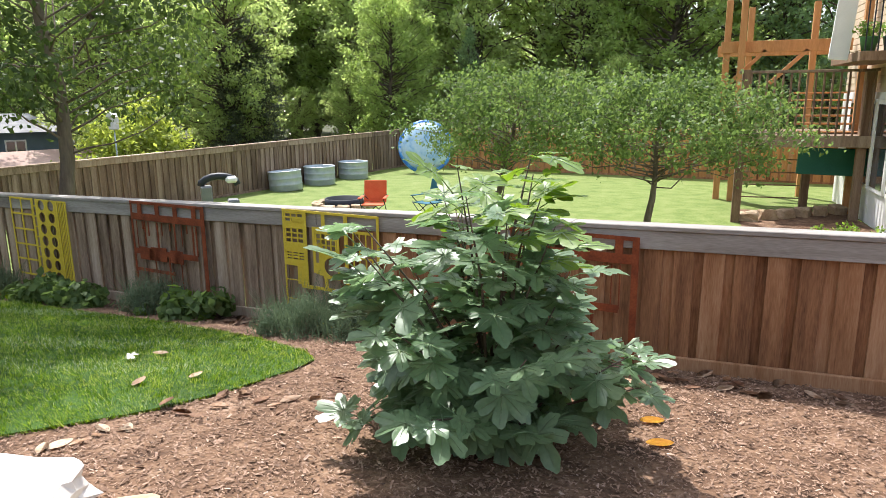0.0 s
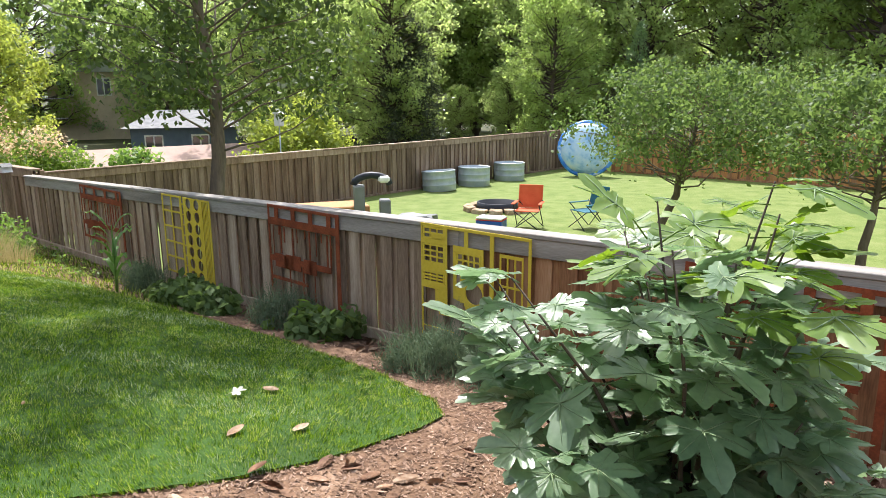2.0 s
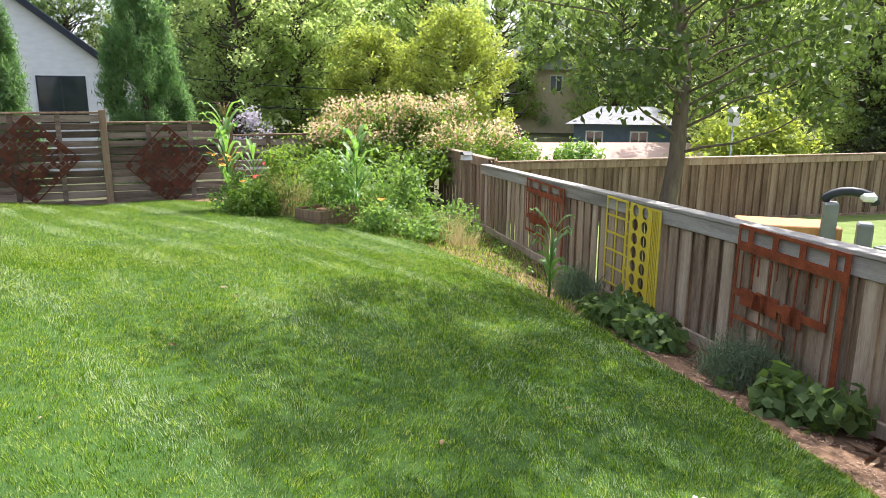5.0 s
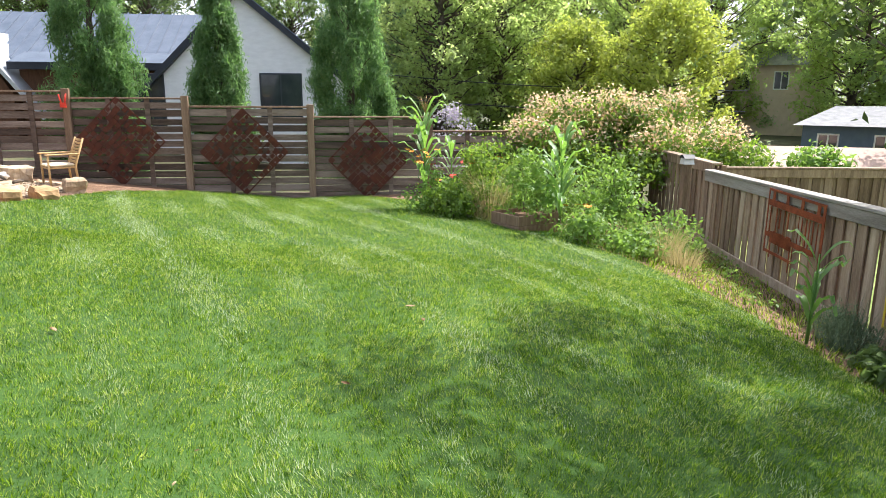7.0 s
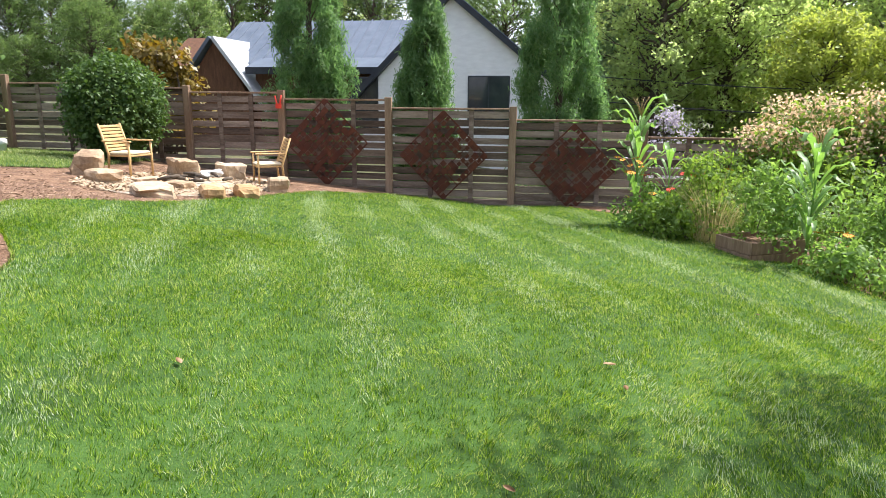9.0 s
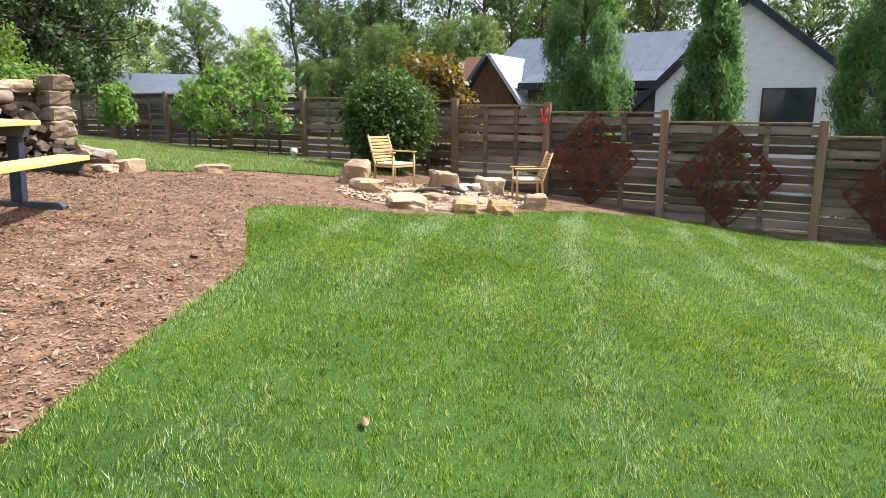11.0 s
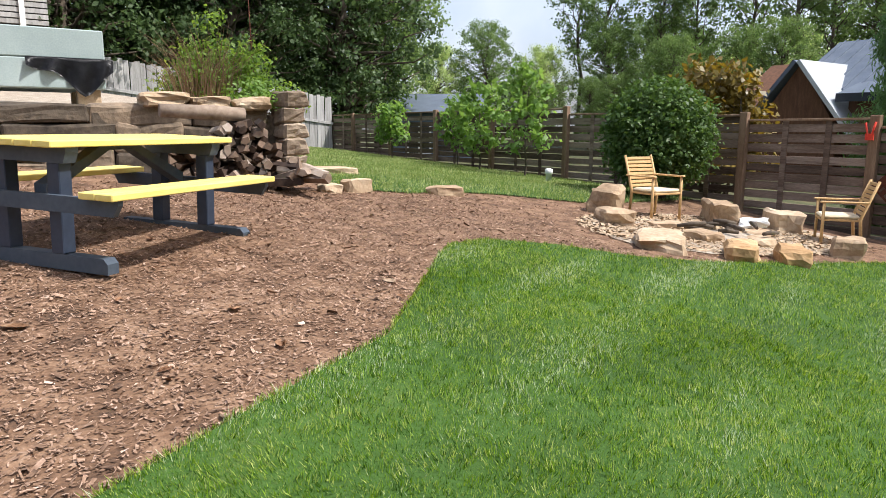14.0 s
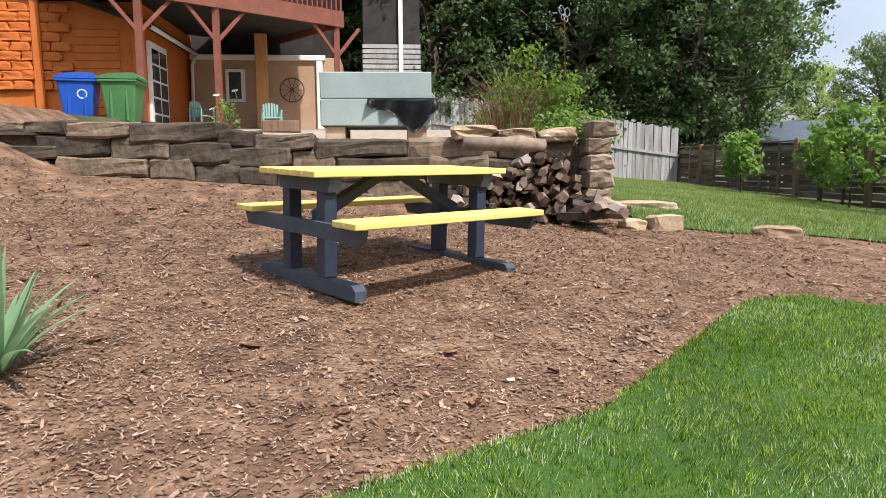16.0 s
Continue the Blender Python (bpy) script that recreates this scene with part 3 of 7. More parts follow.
# ---- picnic table ----
def picnic_table(m):
    t = thing("picnic_table", "yellow-topped picnic table with blue-grey legs on mulch", "picnic table", m)
    for k in range(5):
        part("top_board", bx(-0.785, 0.785, -0.325 + k * 0.1305, -0.325 + k * 0.1305 + 0.128, 0.688, 0.726, 0.005), M_TABLEYEL, t, "yellow painted top board")
    for sy in (-1, 1):
        for k in range(2):
            y0 = sy * 0.585 - 0.115 + k * 0.116
            part("bench_board", bx(-0.765, 0.765, y0, y0 + 0.114, 0.427, 0.465, 0.005), M_TABLEYEL, t, "yellow painted bench board")
    for sx in (-1, 1):
        x = sx * 0.625
        part("skid", prism([(-0.548, 0.0), (0.548, 0.0), (0.548, 0.06), (0.52, 0.088), (-0.52, 0.088), (-0.548, 0.06)], x - 0.04, x + 0.04, "x"), M_SLATE, t)
        for sy in (-1, 1):
            part("leg", bx(x - 0.043, x + 0.043, sy * 0.20 - 0.046, sy * 0.20 + 0.046, 0.088, 0.598, 0.005), M_NAVY, t, "navy painted leg")
        xi = x + sx * 0.045
        part("seat_bearer", prism([(-0.68, 0.427), (0.68, 0.427), (0.68, 0.40), (0.64, 0.335), (-0.64, 0.335), (-0.68, 0.40)], min(xi, xi + sx * 0.036), max(xi, xi + sx * 0.036), "x"), M_SLATE, t)
        part("top_bearer", prism([(-0.30, 0.688), (0.30, 0.688), (0.30, 0.66), (0.275, 0.598), (-0.275, 0.598), (-0.30, 0.66)], x - 0.043, x + 0.043, "x"), M_SLATE, t)
        part("brace", prism([(x - sx * 0.045, 0.385), (x - sx * 0.045, 0.465), (sx * 0.13, 0.688), (sx * 0.0, 0.688), (sx * 0.0, 0.645), (sx * 0.10, 0.645)], -0.044, 0.044, "y"), M_SLATE, t)
    return t


M_NAVY = mat("navy_paint", two((0.022, 0.032, 0.055), (0.04, 0.055, 0.085)), 3, 0.45, 0.12, 30, spec=0.4)
picnic_table(pose(-6.922, -3.982, 0.383, 2.34, -0.1, 216.6))


# ---- stones ----
def rock_bm(seed, sx, sy, sz, rough=0.17, cuts=3):
    rng = np.random.default_rng(seed)
    bm = bmesh.new()
    bmesh.ops.create_cube(bm, size=1.0)
    bmesh.ops.bevel(bm, geom=list(bm.edges), offset=0.10, segments=1, affect="EDGES")
    bmesh.ops.subdivide_edges(bm, edges=list(bm.edges), cuts=cuts - 1, use_grid_fill=True)
    o = Vector(rng.uniform(-50, 50, 3))
    for v in bm.verts:
        nv = noise.noise_vector(v.co * 1.6 + o) * rough + noise.noise_vector(v.co * 5 + o) * rough * 0.3
        v.co = v.co + nv
        v.co = Vector((v.co.x * sx, v.co.y * sy, (v.co.z + 0.5) * sz))
    return bm


def stone(name, seed, x, y, sx, sy, sz, rz, material, label, category="rock", sink=0.04, tilt=0, group=""):
    return single(name, rock_bm(seed, sx, sy, sz), material, label, category, pose(x, y, g(x, y) - sink, tilt, tilt * 0.6, rz), group)


M_BLEACHED = mat("bleached_stone", two((0.62, 0.57, 0.50), (0.78, 0.74, 0.68)), 4, 0.9, 0.4, 30)
M_OCHRE = mat("ochre_split_stone", [(0.2, (0.20, 0.11, 0.05)), (0.5, (0.40, 0.25, 0.12)), (0.8, (0.56, 0.40, 0.23))], 3.2, 0.9, 0.7, 22, per_object=0.2, bdist=0.03)
FP = "stones round the fire pit"
stone("boulder", 1, -12.15, -4.35, 0.48, 0.34, 0.22, 60, M_STONE, "pale sandstone boulder at the edge of the fire pit", group=FP)
stone("boulder", 2, -12.75, -5.0, 0.42, 0.36, 0.38, 20, M_STONE, "large pale sandstone block beside the fire pit chair", group=FP)
stone("boulder", 3, -11.62, -3.3, 0.82, 0.42, 0.18, 40, M_STONE, "flat grey sandstone boulder beside the lawn", group=FP)
stone("boulder", 4, -12.15, -2.75, 0.56, 0.30, 0.20, 30, M_OCHRE, "ochre split sandstone slab beside the lawn", group=FP)
stone("boulder", 5, -12.58, -2.50, 0.50, 0.26, 0.22, 40, M_OCHRE, "ochre split sandstone slab leaning on its neighbour", group=FP)
stone("boulder", 6, -13.9, -2.6, 0.38, 0.30, 0.28, 30, M_STONE, "squarish pale sandstone block beside the chair", group=FP)
stone("boulder", 7, -14.34, -4.46, 0.75, 0.36, 0.34, 45, M_STONE, "long sandstone block behind the fire pit", group=FP)
stone("boulder", 8, -15.0, -3.95, 0.62, 0.36, 0.32, 50, M_STONE, "brown sandstone block by the fence", group=FP)
for i, (x, y, s) in enumerate(((-12.6, -3.5, 0.3), (-13.2, -3.2, 0.28), (-13.3, -4.0, 0.26), (-12.75, -4.1, 0.25), (-13.6, -3.5, 0.3))):
    stone("stone", 20 + i, x, y, s * 1.3, s, s * 0.5, i * 50, M_STONE, "small pale stone ringing the ashes", "stone", group="inner ring of stones")
stone("kerb_stone", 31, -9.36, -5.9, 0.24, 0.18, 0.14, 10, M_STONE, "small pale kerb stone beside the wood pile", "stone")
stone("kerb_stone", 32, -9.72, -5.98, 0.40, 0.20, 0.19, 12, M_STONE, "cut pale kerb stone where grass meets mulch", "stone")
stone("kerb_stone", 33, -10.95, -6.0, 0.42, 0.2, 0.16, -14, M_STONE, "low pale kerb stone where grass meets mulch", "stone")
stone("flat_stone", 34, -10.15, -7.6, 0.75, 0.35, 0.14, 10, M_STONE, "flat pale stone lying in the grass", "stone")
stone("white_block", 35, -2.62, 1.80, 0.66, 0.36, 0.17, 14, M_BLEACHED, "bleached pale stone block on the mulch", "stone", 0.0)
stone("paving_stone", 36, -2.08, 1.86, 0.36, 0.36, 0.06, 35, M_STONE, "flat brown stone on the mulch", "stone", 0.02)


def fire_ring():
    th = thing("fire_pit", "charred logs and ash in a stone fire pit", "fire pit", pose(-13.1, -3.7, g(-13.1, -3.7)))
    rng = np.random.default_rng(3)
    ash = lathe([(0.48, -0.05), (0.46, 0.03), (0.3, 0.05), (0.05, 0.06)], 20)
    part("ash_bed", ash, M_GRAVEL, th)
    for i in range(14):
        a = rng.uniform(0, math.tau)
        bm = bmesh.new()
        L = rng.uniform(0.10, 0.2)
        tube(bm, [(-L, 0, 0), (0, 0.01, 0.01), (L, 0, 0)], [0.022, 0.028, 0.018], 6)
        part("charred_log", bm, M_BARK, th).matrix_basis = pose(rng.normal() * 0.18, rng.normal() * 0.18, 0.075 + 0.022 * (i % 5), rng.uniform(-12, 12), rng.uniform(-14, 14), math.degrees(a))


fire_ring()
GX2 = np.linspace(-15.6, -11.3, 30)
strip("gravel_patch", GX2, np.interp(GX2, [-15.6, -14.5, -13, -11.9, -11.3], [-3.9, -4.9, -5.1, -4.6, -3.6]), np.interp(GX2, [-15.6, -14.5, -13, -11.9, -11.3], [-3.3, -2.9, -2.75, -2.9, -3.4]), 20, 0.022, M_GRAVEL, "pale gravel around the fire pit", "gravel")


def garden_chair(m, label):
    th = thing("garden_chair", label, "chair", m, "chairs round the fire pit")
    for sx in (-1, 1):
        bm = bmesh.new()
        tube(bm, [(sx * 0.27, 0.25, 0), (sx * 0.27, 0.25, 0.62)], [0.02, 0.02], 8)
        part("front_leg", bm, M_TEAK, th)
        bm = bmesh.new()
        tube(bm, [(sx * 0.25, -0.24, 0), (sx * 0.25, -0.20, 0.40), (sx * 0.25, -0.38, 0.92)], [0.02, 0.022, 0.018], 8)
        part("back_leg", bm, M_TEAK, th)
        part("armrest", bx(sx * 0.27 - 0.03, sx * 0.27 + 0.03, -0.29, 0.30, 0.62, 0.645, 0.008), M_TEAK, th)
    for k in range(8):
        part("back_slat", bx(-0.235, 0.235, -0.008, 0.008, 0, 0.045, 0.004), M_TEAK, th).matrix_basis = pose(0, -0.215 - k * 0.0215, 0.46 + k * 0.056, 18, 0, 0)
    part("seat_frame", bx(-0.25, 0.25, -0.22, 0.27, 0.37, 0.40, 0.006), M_TEAK, th)
    part("cushion", bx(-0.24, 0.24, -0.20, 0.27, 0.402, 0.452, 0.02), M_CREAMCLOTH, th, "cream seat cushion")
    return th


M_CREAMCLOTH = mat("cream_canvas", two((0.60, 0.50, 0.34), (0.70, 0.60, 0.43)), 5, 0.9, 0.15)
garden_chair(pose(-13.35, -4.75, g(-13.35, -4.75), 0, 0, -8) @ Matrix.Scale(0.87, 4), "pale wooden garden armchair with slatted back and cream cushion")
garden_chair(pose(-14.85, -3.15, g(-14.85, -3.15), 0, 0, 215) @ Matrix.Scale(0.88, 4), "pale wooden garden armchair turned sideways by the fire pit")


# ---- retaining wall and wood pile ----
M_PILLAR = mat("grey_tan_stone", [(0.2, (0.11, 0.085, 0.06)), (0.5, (0.25, 0.19, 0.135)), (0.8, (0.42, 0.34, 0.25))], 3.2, 0.95, 0.8, 20, per_object=0.35, bdist=0.03)


def wall_block(seed, w, d, h):
    """A roughly squared wall stone with a split face and blunt arrises."""
    rng = np.random.default_rng(seed)
    bm = bmesh.new()
    box(bm, -w / 2, w / 2, -d / 2, d / 2, 0, h)
    soft(bm, 0.022, 1)
    bmesh.ops.subdivide_edges(bm, edges=[e for e in bm.edges if e.calc_length() > 0.12], cuts=2, use_grid_fill=True)
    o = Vector(rng.uniform(-50, 50, 3))
    for v in bm.verts:
        v.co = v.co + noise.noise_vector(v.co * 3.5 + o) * 0.045 + noise.noise_vector(v.co * 13 + o) * 0.018
    return bm


def wall_top(x):
    return float(np.interp(x, [-9.3, -7.0, -6.4, -5.2, -4.3, -2.0], [1.38, 1.38, 1.41, 1.50, 1.60, 1.62]))


def stone_wall():
    th = tagged(thing("retaining_wall", "dry-laid sandstone retaining wall with dark stones", "wall"), kind="structure")
    rng = np.random.default_rng(21)
    sizes = [0.38, 0.50, 0.64, 0.80, 0.98, 1.18]
    blocks = [[mesh_of("wall_stone", wall_block(60 + i + 10 * v, s + 0.01, 0.40, 0.2), M_DARKSTONE) for v in range(3)] for i, s in enumerate(sizes)]
    pale = [mesh_of("wall_stone", wall_block(160 + i, 0.28, 0.36, 0.2), M_PILLAR) for i in range(3)]
    xs = np.linspace(-9.2, -2.7, 14)
    for xa, xb in zip(xs, xs[1:]):
        part("core", bx(xa, xb, float(wall_y(xa)) - 0.28, float(wall_y(xa)) - 0.04, g(xa, float(wall_y(xa))) - 0.3, wall_top(xa) - 0.06, 0), M_DARKSTONE, th)
    low = [0.0, 0.17, 0.46, 0.76]      # course heights as shares of the wall
    for course, f in enumerate(low):
        up = (low + [1.0])[course + 1]
        x = -8.95 + rng.uniform(-0.1, 0.1)
        while x < -2.75:
            pick = int(rng.integers(0, 6)) if course != 0 else int(rng.integers(0, 3))
            if x < -6.5:
                pick = int(rng.integers(2, 5))
            w = sizes[pick]
            cx = x + w / 2
            y = float(wall_y(cx))
            base = g(cx, y + 0.25) - 0.10
            top = wall_top(cx)
            za, zb = base + (top - base) * f, base + (top - base) * up
            again("wall_stone", blocks[pick][int(rng.integers(3))], th, Matrix.Translation((cx, y - 0.1 + rng.normal() * 0.018 - 0.012 * course, za)) @ Matrix.Rotation(rng.normal() * 0.02 - 0.11, 4, "Z") @ Matrix.Diagonal((1, 1, (zb - za + 0.012 + rng.normal() * 0.014) / 0.2, 1)))
            x += w
    z = g(-9.2, -6.2) - 0.1
    while z < 1.42:
        hh = rng.uniform(0.13, 0.2)
        again("wall_stone", pale[int(rng.integers(3))], th, Matrix.Translation((-9.16 + rng.normal() * 0.015, -6.50, z)) @ Matrix.Rotation(rng.normal() * 0.05, 4, "Z") @ Matrix.Diagonal((1.0, 1.0, (hh - 0.008) / 0.2, 1)))
        z += hh


stone_wall()
for i, (x, w, h) in enumerate(((-8.8, 0.36, 0.13), (-8.35, 0.42, 0.12), (-7.9, 0.46, 0.15))):
    single("boulder", rock_bm(90 + i, w, 0.5, h), M_STONE, "rounded orange sandstone boulder on the wall top", "rock", pose(x, float(wall_y(x)) - 0.1, 1.37 + i * 0.01, 0, 3, -7), "boulders on the wall")


def firewood():
    rng = np.random.default_rng(8)
    th = thing("wood_pile", "heap of split grey-brown firewood against the stone wall", "firewood", pose(-8.22, -5.98, g(-8.22, -5.98)))
    logs = []
    for i in range(8):
        n = int(rng.integers(3, 6))
        pts = [(0.054 * math.cos(k * math.tau / n + 0.3 * i) * rng.uniform(0.6, 1.2), 0.054 * math.sin(k * math.tau / n + 0.3 * i) * rng.uniform(0.7, 1.15)) for k in range(n)]
        bm = prism(pts, -0.2, 0.2, "y")
        logs.append(mesh_of("log", bm, M_LOG if i % 4 else M_LOGPALE))
    rows = 10
    for r in range(rows):
        z = 0.04 + r * 0.066
        half = 0.66 - r * 0.02
        n = int(2 * half / 0.098)
        for k in range(n):
            if r > 5 and (k < (r - 4) * 1.2):
                continue
            x = -half + (k + 0.5) * 2 * half / n + rng.normal() * 0.02
            again("log", logs[int(rng.integers(8))], th, Matrix.Translation((-x, rng.normal() * 0.05 - r * 0.02, z + rng.normal() * 0.012)) @ Matrix.Rotation(rng.normal() * 0.35 - 0.2, 4, "Z") @ Matrix.Rotation(rng.normal() * 0.15, 4, "X") @ Matrix.Rotation(rng.uniform(0, 6.28), 4, "Y"))
    for k in range(14):
        again("log", logs[int(rng.integers(8))], th, pose(-0.72 + k * 0.02 - rng.uniform(0, 0.2), 0.25 + rng.normal() * 0.1, 0.06 + 0.05 * (k % 4), rng.uniform(-20, 20), rng.uniform(0, 360), rng.uniform(-70, 70)))
    bm = bmesh.new()
    tube(bm, [(-0.30, -0.15, 0.73), (0.0, -0.15, 0.745), (0.52, -0.17, 0.76)], [0.07, 0.075, 0.065], 10)
    part("round_log", bm, M_LOGPALE, th, "pale peeling log lying across the top")


M_LOG = mat("split_firewood", [(0.2, (0.03, 0.019, 0.014)), (0.5, (0.09, 0.06, 0.042)), (0.8, (0.21, 0.145, 0.10))], 3, 0.9, 0.5, 20, per_object=0.6)
M_LOGPALE = mat("pale_split_firewood", [(0.2, (0.16, 0.11, 0.075)), (0.5, (0.32, 0.25, 0.19)), (0.8, (0.50, 0.43, 0.36))], 3, 0.9, 0.5, 20, per_object=0.4)
firewood()


# ---- metal panels on the fences ----
def on_fence(x, z, out=0.10):
    y = float(fence_y(x))
    return Matrix.Translation((x - 0.163 * out, y - 0.987 * out, z)) @ Matrix.Rotation(math.atan2(0.165, -1) + math.pi, 4, "Z")


def ring(bm, cx, cz, r, w, seg=20):
    vs = [[bm.verts.new((cx + rr * math.cos(k * math.tau / seg), yy, cz + rr * math.sin(k * math.tau / seg))) for k in range(seg)] for rr, yy in ((r, -0.004), (r + w, -0.004), (r + w, 0.004), (r, 0.004))]
    for j in range(4):
        a, b = vs[j], vs[(j + 1) % 4]
        for k in range(seg):
            bm.faces.new((a[k], a[(k + 1) % seg], b[(k + 1) % seg], b[k]))


def plate_with_hole(bm, x0, x1, z0, z1, cx, cz, r, seg=24):
    """A rectangular plate with a round hole through it."""
    def edge(a):
        c, s = math.cos(a), math.sin(a)
        t = min(((x1 - cx) / c) if c > 1e-6 else ((x0 - cx) / c) if c < -1e-6 else 9, ((z1 - cz) / s) if s > 1e-6 else ((z0 - cz) / s) if s < -1e-6 else 9)
        return cx + c * t, cz + s * t
    angles = sorted([k * math.tau / seg for k in range(seg)] + [math.atan2(z - cz, x - cx) % math.tau for x in (x0, x1) for z in (z0, z1)])
    n = len(angles)
    inner = [[bm.verts.new((cx + r * math.cos(a), y, cz + r * math.sin(a))) for a in angles] for y in (-0.004, 0.004)]
    outer = [[bm.verts.new((edge(a)[0], y, edge(a)[1])) for a in angles] for y in (-0.004, 0.004)]
    for k in range(n):
        j = (k + 1) % n
        bm.faces.new((inner[0][k], outer[0][k], outer[0][j], inner[0][j]))
        bm.faces.new((inner[1][j], outer[1][j], outer[1][k], inner[1][k]))
        bm.faces.new((inner[0][j], inner[1][j], inner[1][k], inner[0][k]))
        bm.faces.new((outer[0][k], outer[1][k], outer[1][j], outer[0][j]))


def grid(bm, x0, x1, z0, z1, nx, nz, bar):
    for i in range(nx + 1):
        x = x0 + (x1 - x0) * i / nx
        box(bm, x - bar / 2, x + bar / 2, -0.004, 0.004, z0 - bar / 2, z1 + bar / 2)
    for k in range(nz + 1):
        z = z0 + (z1 - z0) * k / nz
        for i in range(nx):
            a, b = x0 + (x1 - x0) * i / nx + bar / 2, x0 + (x1 - x0) * (i + 1) / nx - bar / 2
            box(bm, a, b, -0.004, 0.004, z - bar / 2, z + bar / 2)


def bars(*cells):
    bm = bmesh.new()
    for x0, x1, z0, z1 in cells:
        box(bm, x0, x1, -0.004, 0.004, z0, z1)
    return bm


def cut_panel(label, x, z):
    return thing("metal_panel", label, "garden panel", on_fence(x, z), "cut metal panels on the fence")


def gear_panel():
    """Yellow sheet with vents, a round hole and long frames."""
    th = cut_panel("yellow cut-metal panel with vents and a round hole", -3.596, 0.455)
    W = 1.12
    part("outer_frame", bars((0.0, 0.018, -0.98, 0.0), (W - 0.024, W, -1.10, 0.0), (0.018, W - 0.024, -0.024, 0.0), (0.735, 0.772, -1.08, -0.024)), M_YELLOW, th)
    bm = bars((0.018, 0.29, -0.17, -0.13), (0.018, 0.29, -0.405, -0.335), (0.018, 0.29, -0.555, -0.505), (0.16, 0.29, -0.70, -0.556), (0.264, 0.29, -0.504, -0.406), (0.264, 0.29, -0.334, -0.171), (0.264, 0.29, -0.129, -0.025), (0.12, 0.264, -0.13, -0.085))
    grid(bm, 0.03, 0.255, -0.122, -0.034, 3, 2, 0.014)
    grid(bm, 0.03, 0.255, -0.327, -0.179, 3, 3, 0.014)
    grid(bm, 0.03, 0.255, -0.498, -0.413, 3, 3, 0.014)
    part("vent_plate", bm, M_YELLOW, th)
    bm = bmesh.new()
    plate_with_hole(bm, 0.475, 0.67, -0.645, -0.41, 0.575, -0.525, 0.088)
    for x0, x1, z0, z1 in ((0.36, 0.39, -0.60, -0.20), (0.39, 0.43, -0.385, -0.355), (0.43, 0.4745, -0.62, -0.30), (0.39, 0.43, -0.61, -0.50), (0.36, 0.67, -0.199, -0.15), (0.645, 0.67, -0.409, -0.20), (0.4746, 0.645, -0.409, -0.385)):
        box(bm, x0, x1, -0.004, 0.004, z0, z1)
    grid(bm, 0.40, 0.635, -0.375, -0.207, 4, 3, 0.014)
    part("body_plate", bm, M_YELLOW, th)
    part("stem", bars((0.475, 0.512, -0.149, -0.025), (0.49, 0.525, -0.735, -0.646)), M_YELLOW, th)
    part("cross_bar", bars((0.20, 0.734, -0.768, -0.736), (0.773, W - 0.025, -0.768, -0.736), (0.16, 0.29, -0.735, -0.701)), M_YELLOW, th)
    bm = bars((0.83, 1.05, -0.66, -0.635), (0.83, 1.05, -0.415, -0.40), (0.83, 1.05, -0.18, -0.155))
    for x in np.linspace(0.836, 1.044, 4):
        box(bm, x - 0.006, x + 0.006, -0.0045, 0.0045, -0.636, -0.179)
    part("slim_frame", bm, M_YELLOW, th)
    part("lower_frame", bars((0.925, 0.95, -1.08, -0.769), (0.36, W - 0.025, -1.135, -1.081), (0.019, 0.16, -0.706, -0.698), (0.019, 0.36, -0.90, -0.893)), M_YELLOW, th)
    return th


def hole_panel():
    th = cut_panel("yellow cut-metal panel with rows of round holes", -8.085, 0.305)
    bm = bmesh.new()
    grid(bm, 0.012, 0.46, -1.0, -0.012, 2, 5, 0.022)
    part("lattice", bm, M_YELLOW, th)
    bm = bars((0.475, 0.49, -1.05, 0.0), (0.54, 0.56, -1.05, 0.0))
    for k in range(8):
        box(bm, 0.49, 0.54, -0.004, 0.004, -0.10 - k * 0.13, -0.085 - k * 0.13)
    part("ladder_strip", bm, M_YELLOW, th)
    for k in range(7):
        for i in range(2):
            bm = bmesh.new()
            x0, z1 = 0.562 + i * 0.19, -0.002 - k * 0.15
            plate_with_hole(bm, x0, x0 + 0.1899, z1 - 0.1499, z1, x0 + 0.095, z1 - 0.075, 0.064, 16)
            part("holed_plate", bm, M_YELLOW, th)
    bm = bars((0.945, 0.98, -1.05, 0.0), (0.98, 1.15, -0.02, 0.0), (1.12, 1.15, -1.08, -0.021))
    for k in range(4):
        box(bm, 1.0 + k * 0.03, 1.012 + k * 0.03, -0.0042, 0.0042, -1.05 + k * 0.02, -0.021)
    part("strip_frame", bm, M_YELLOW, th)
    return th


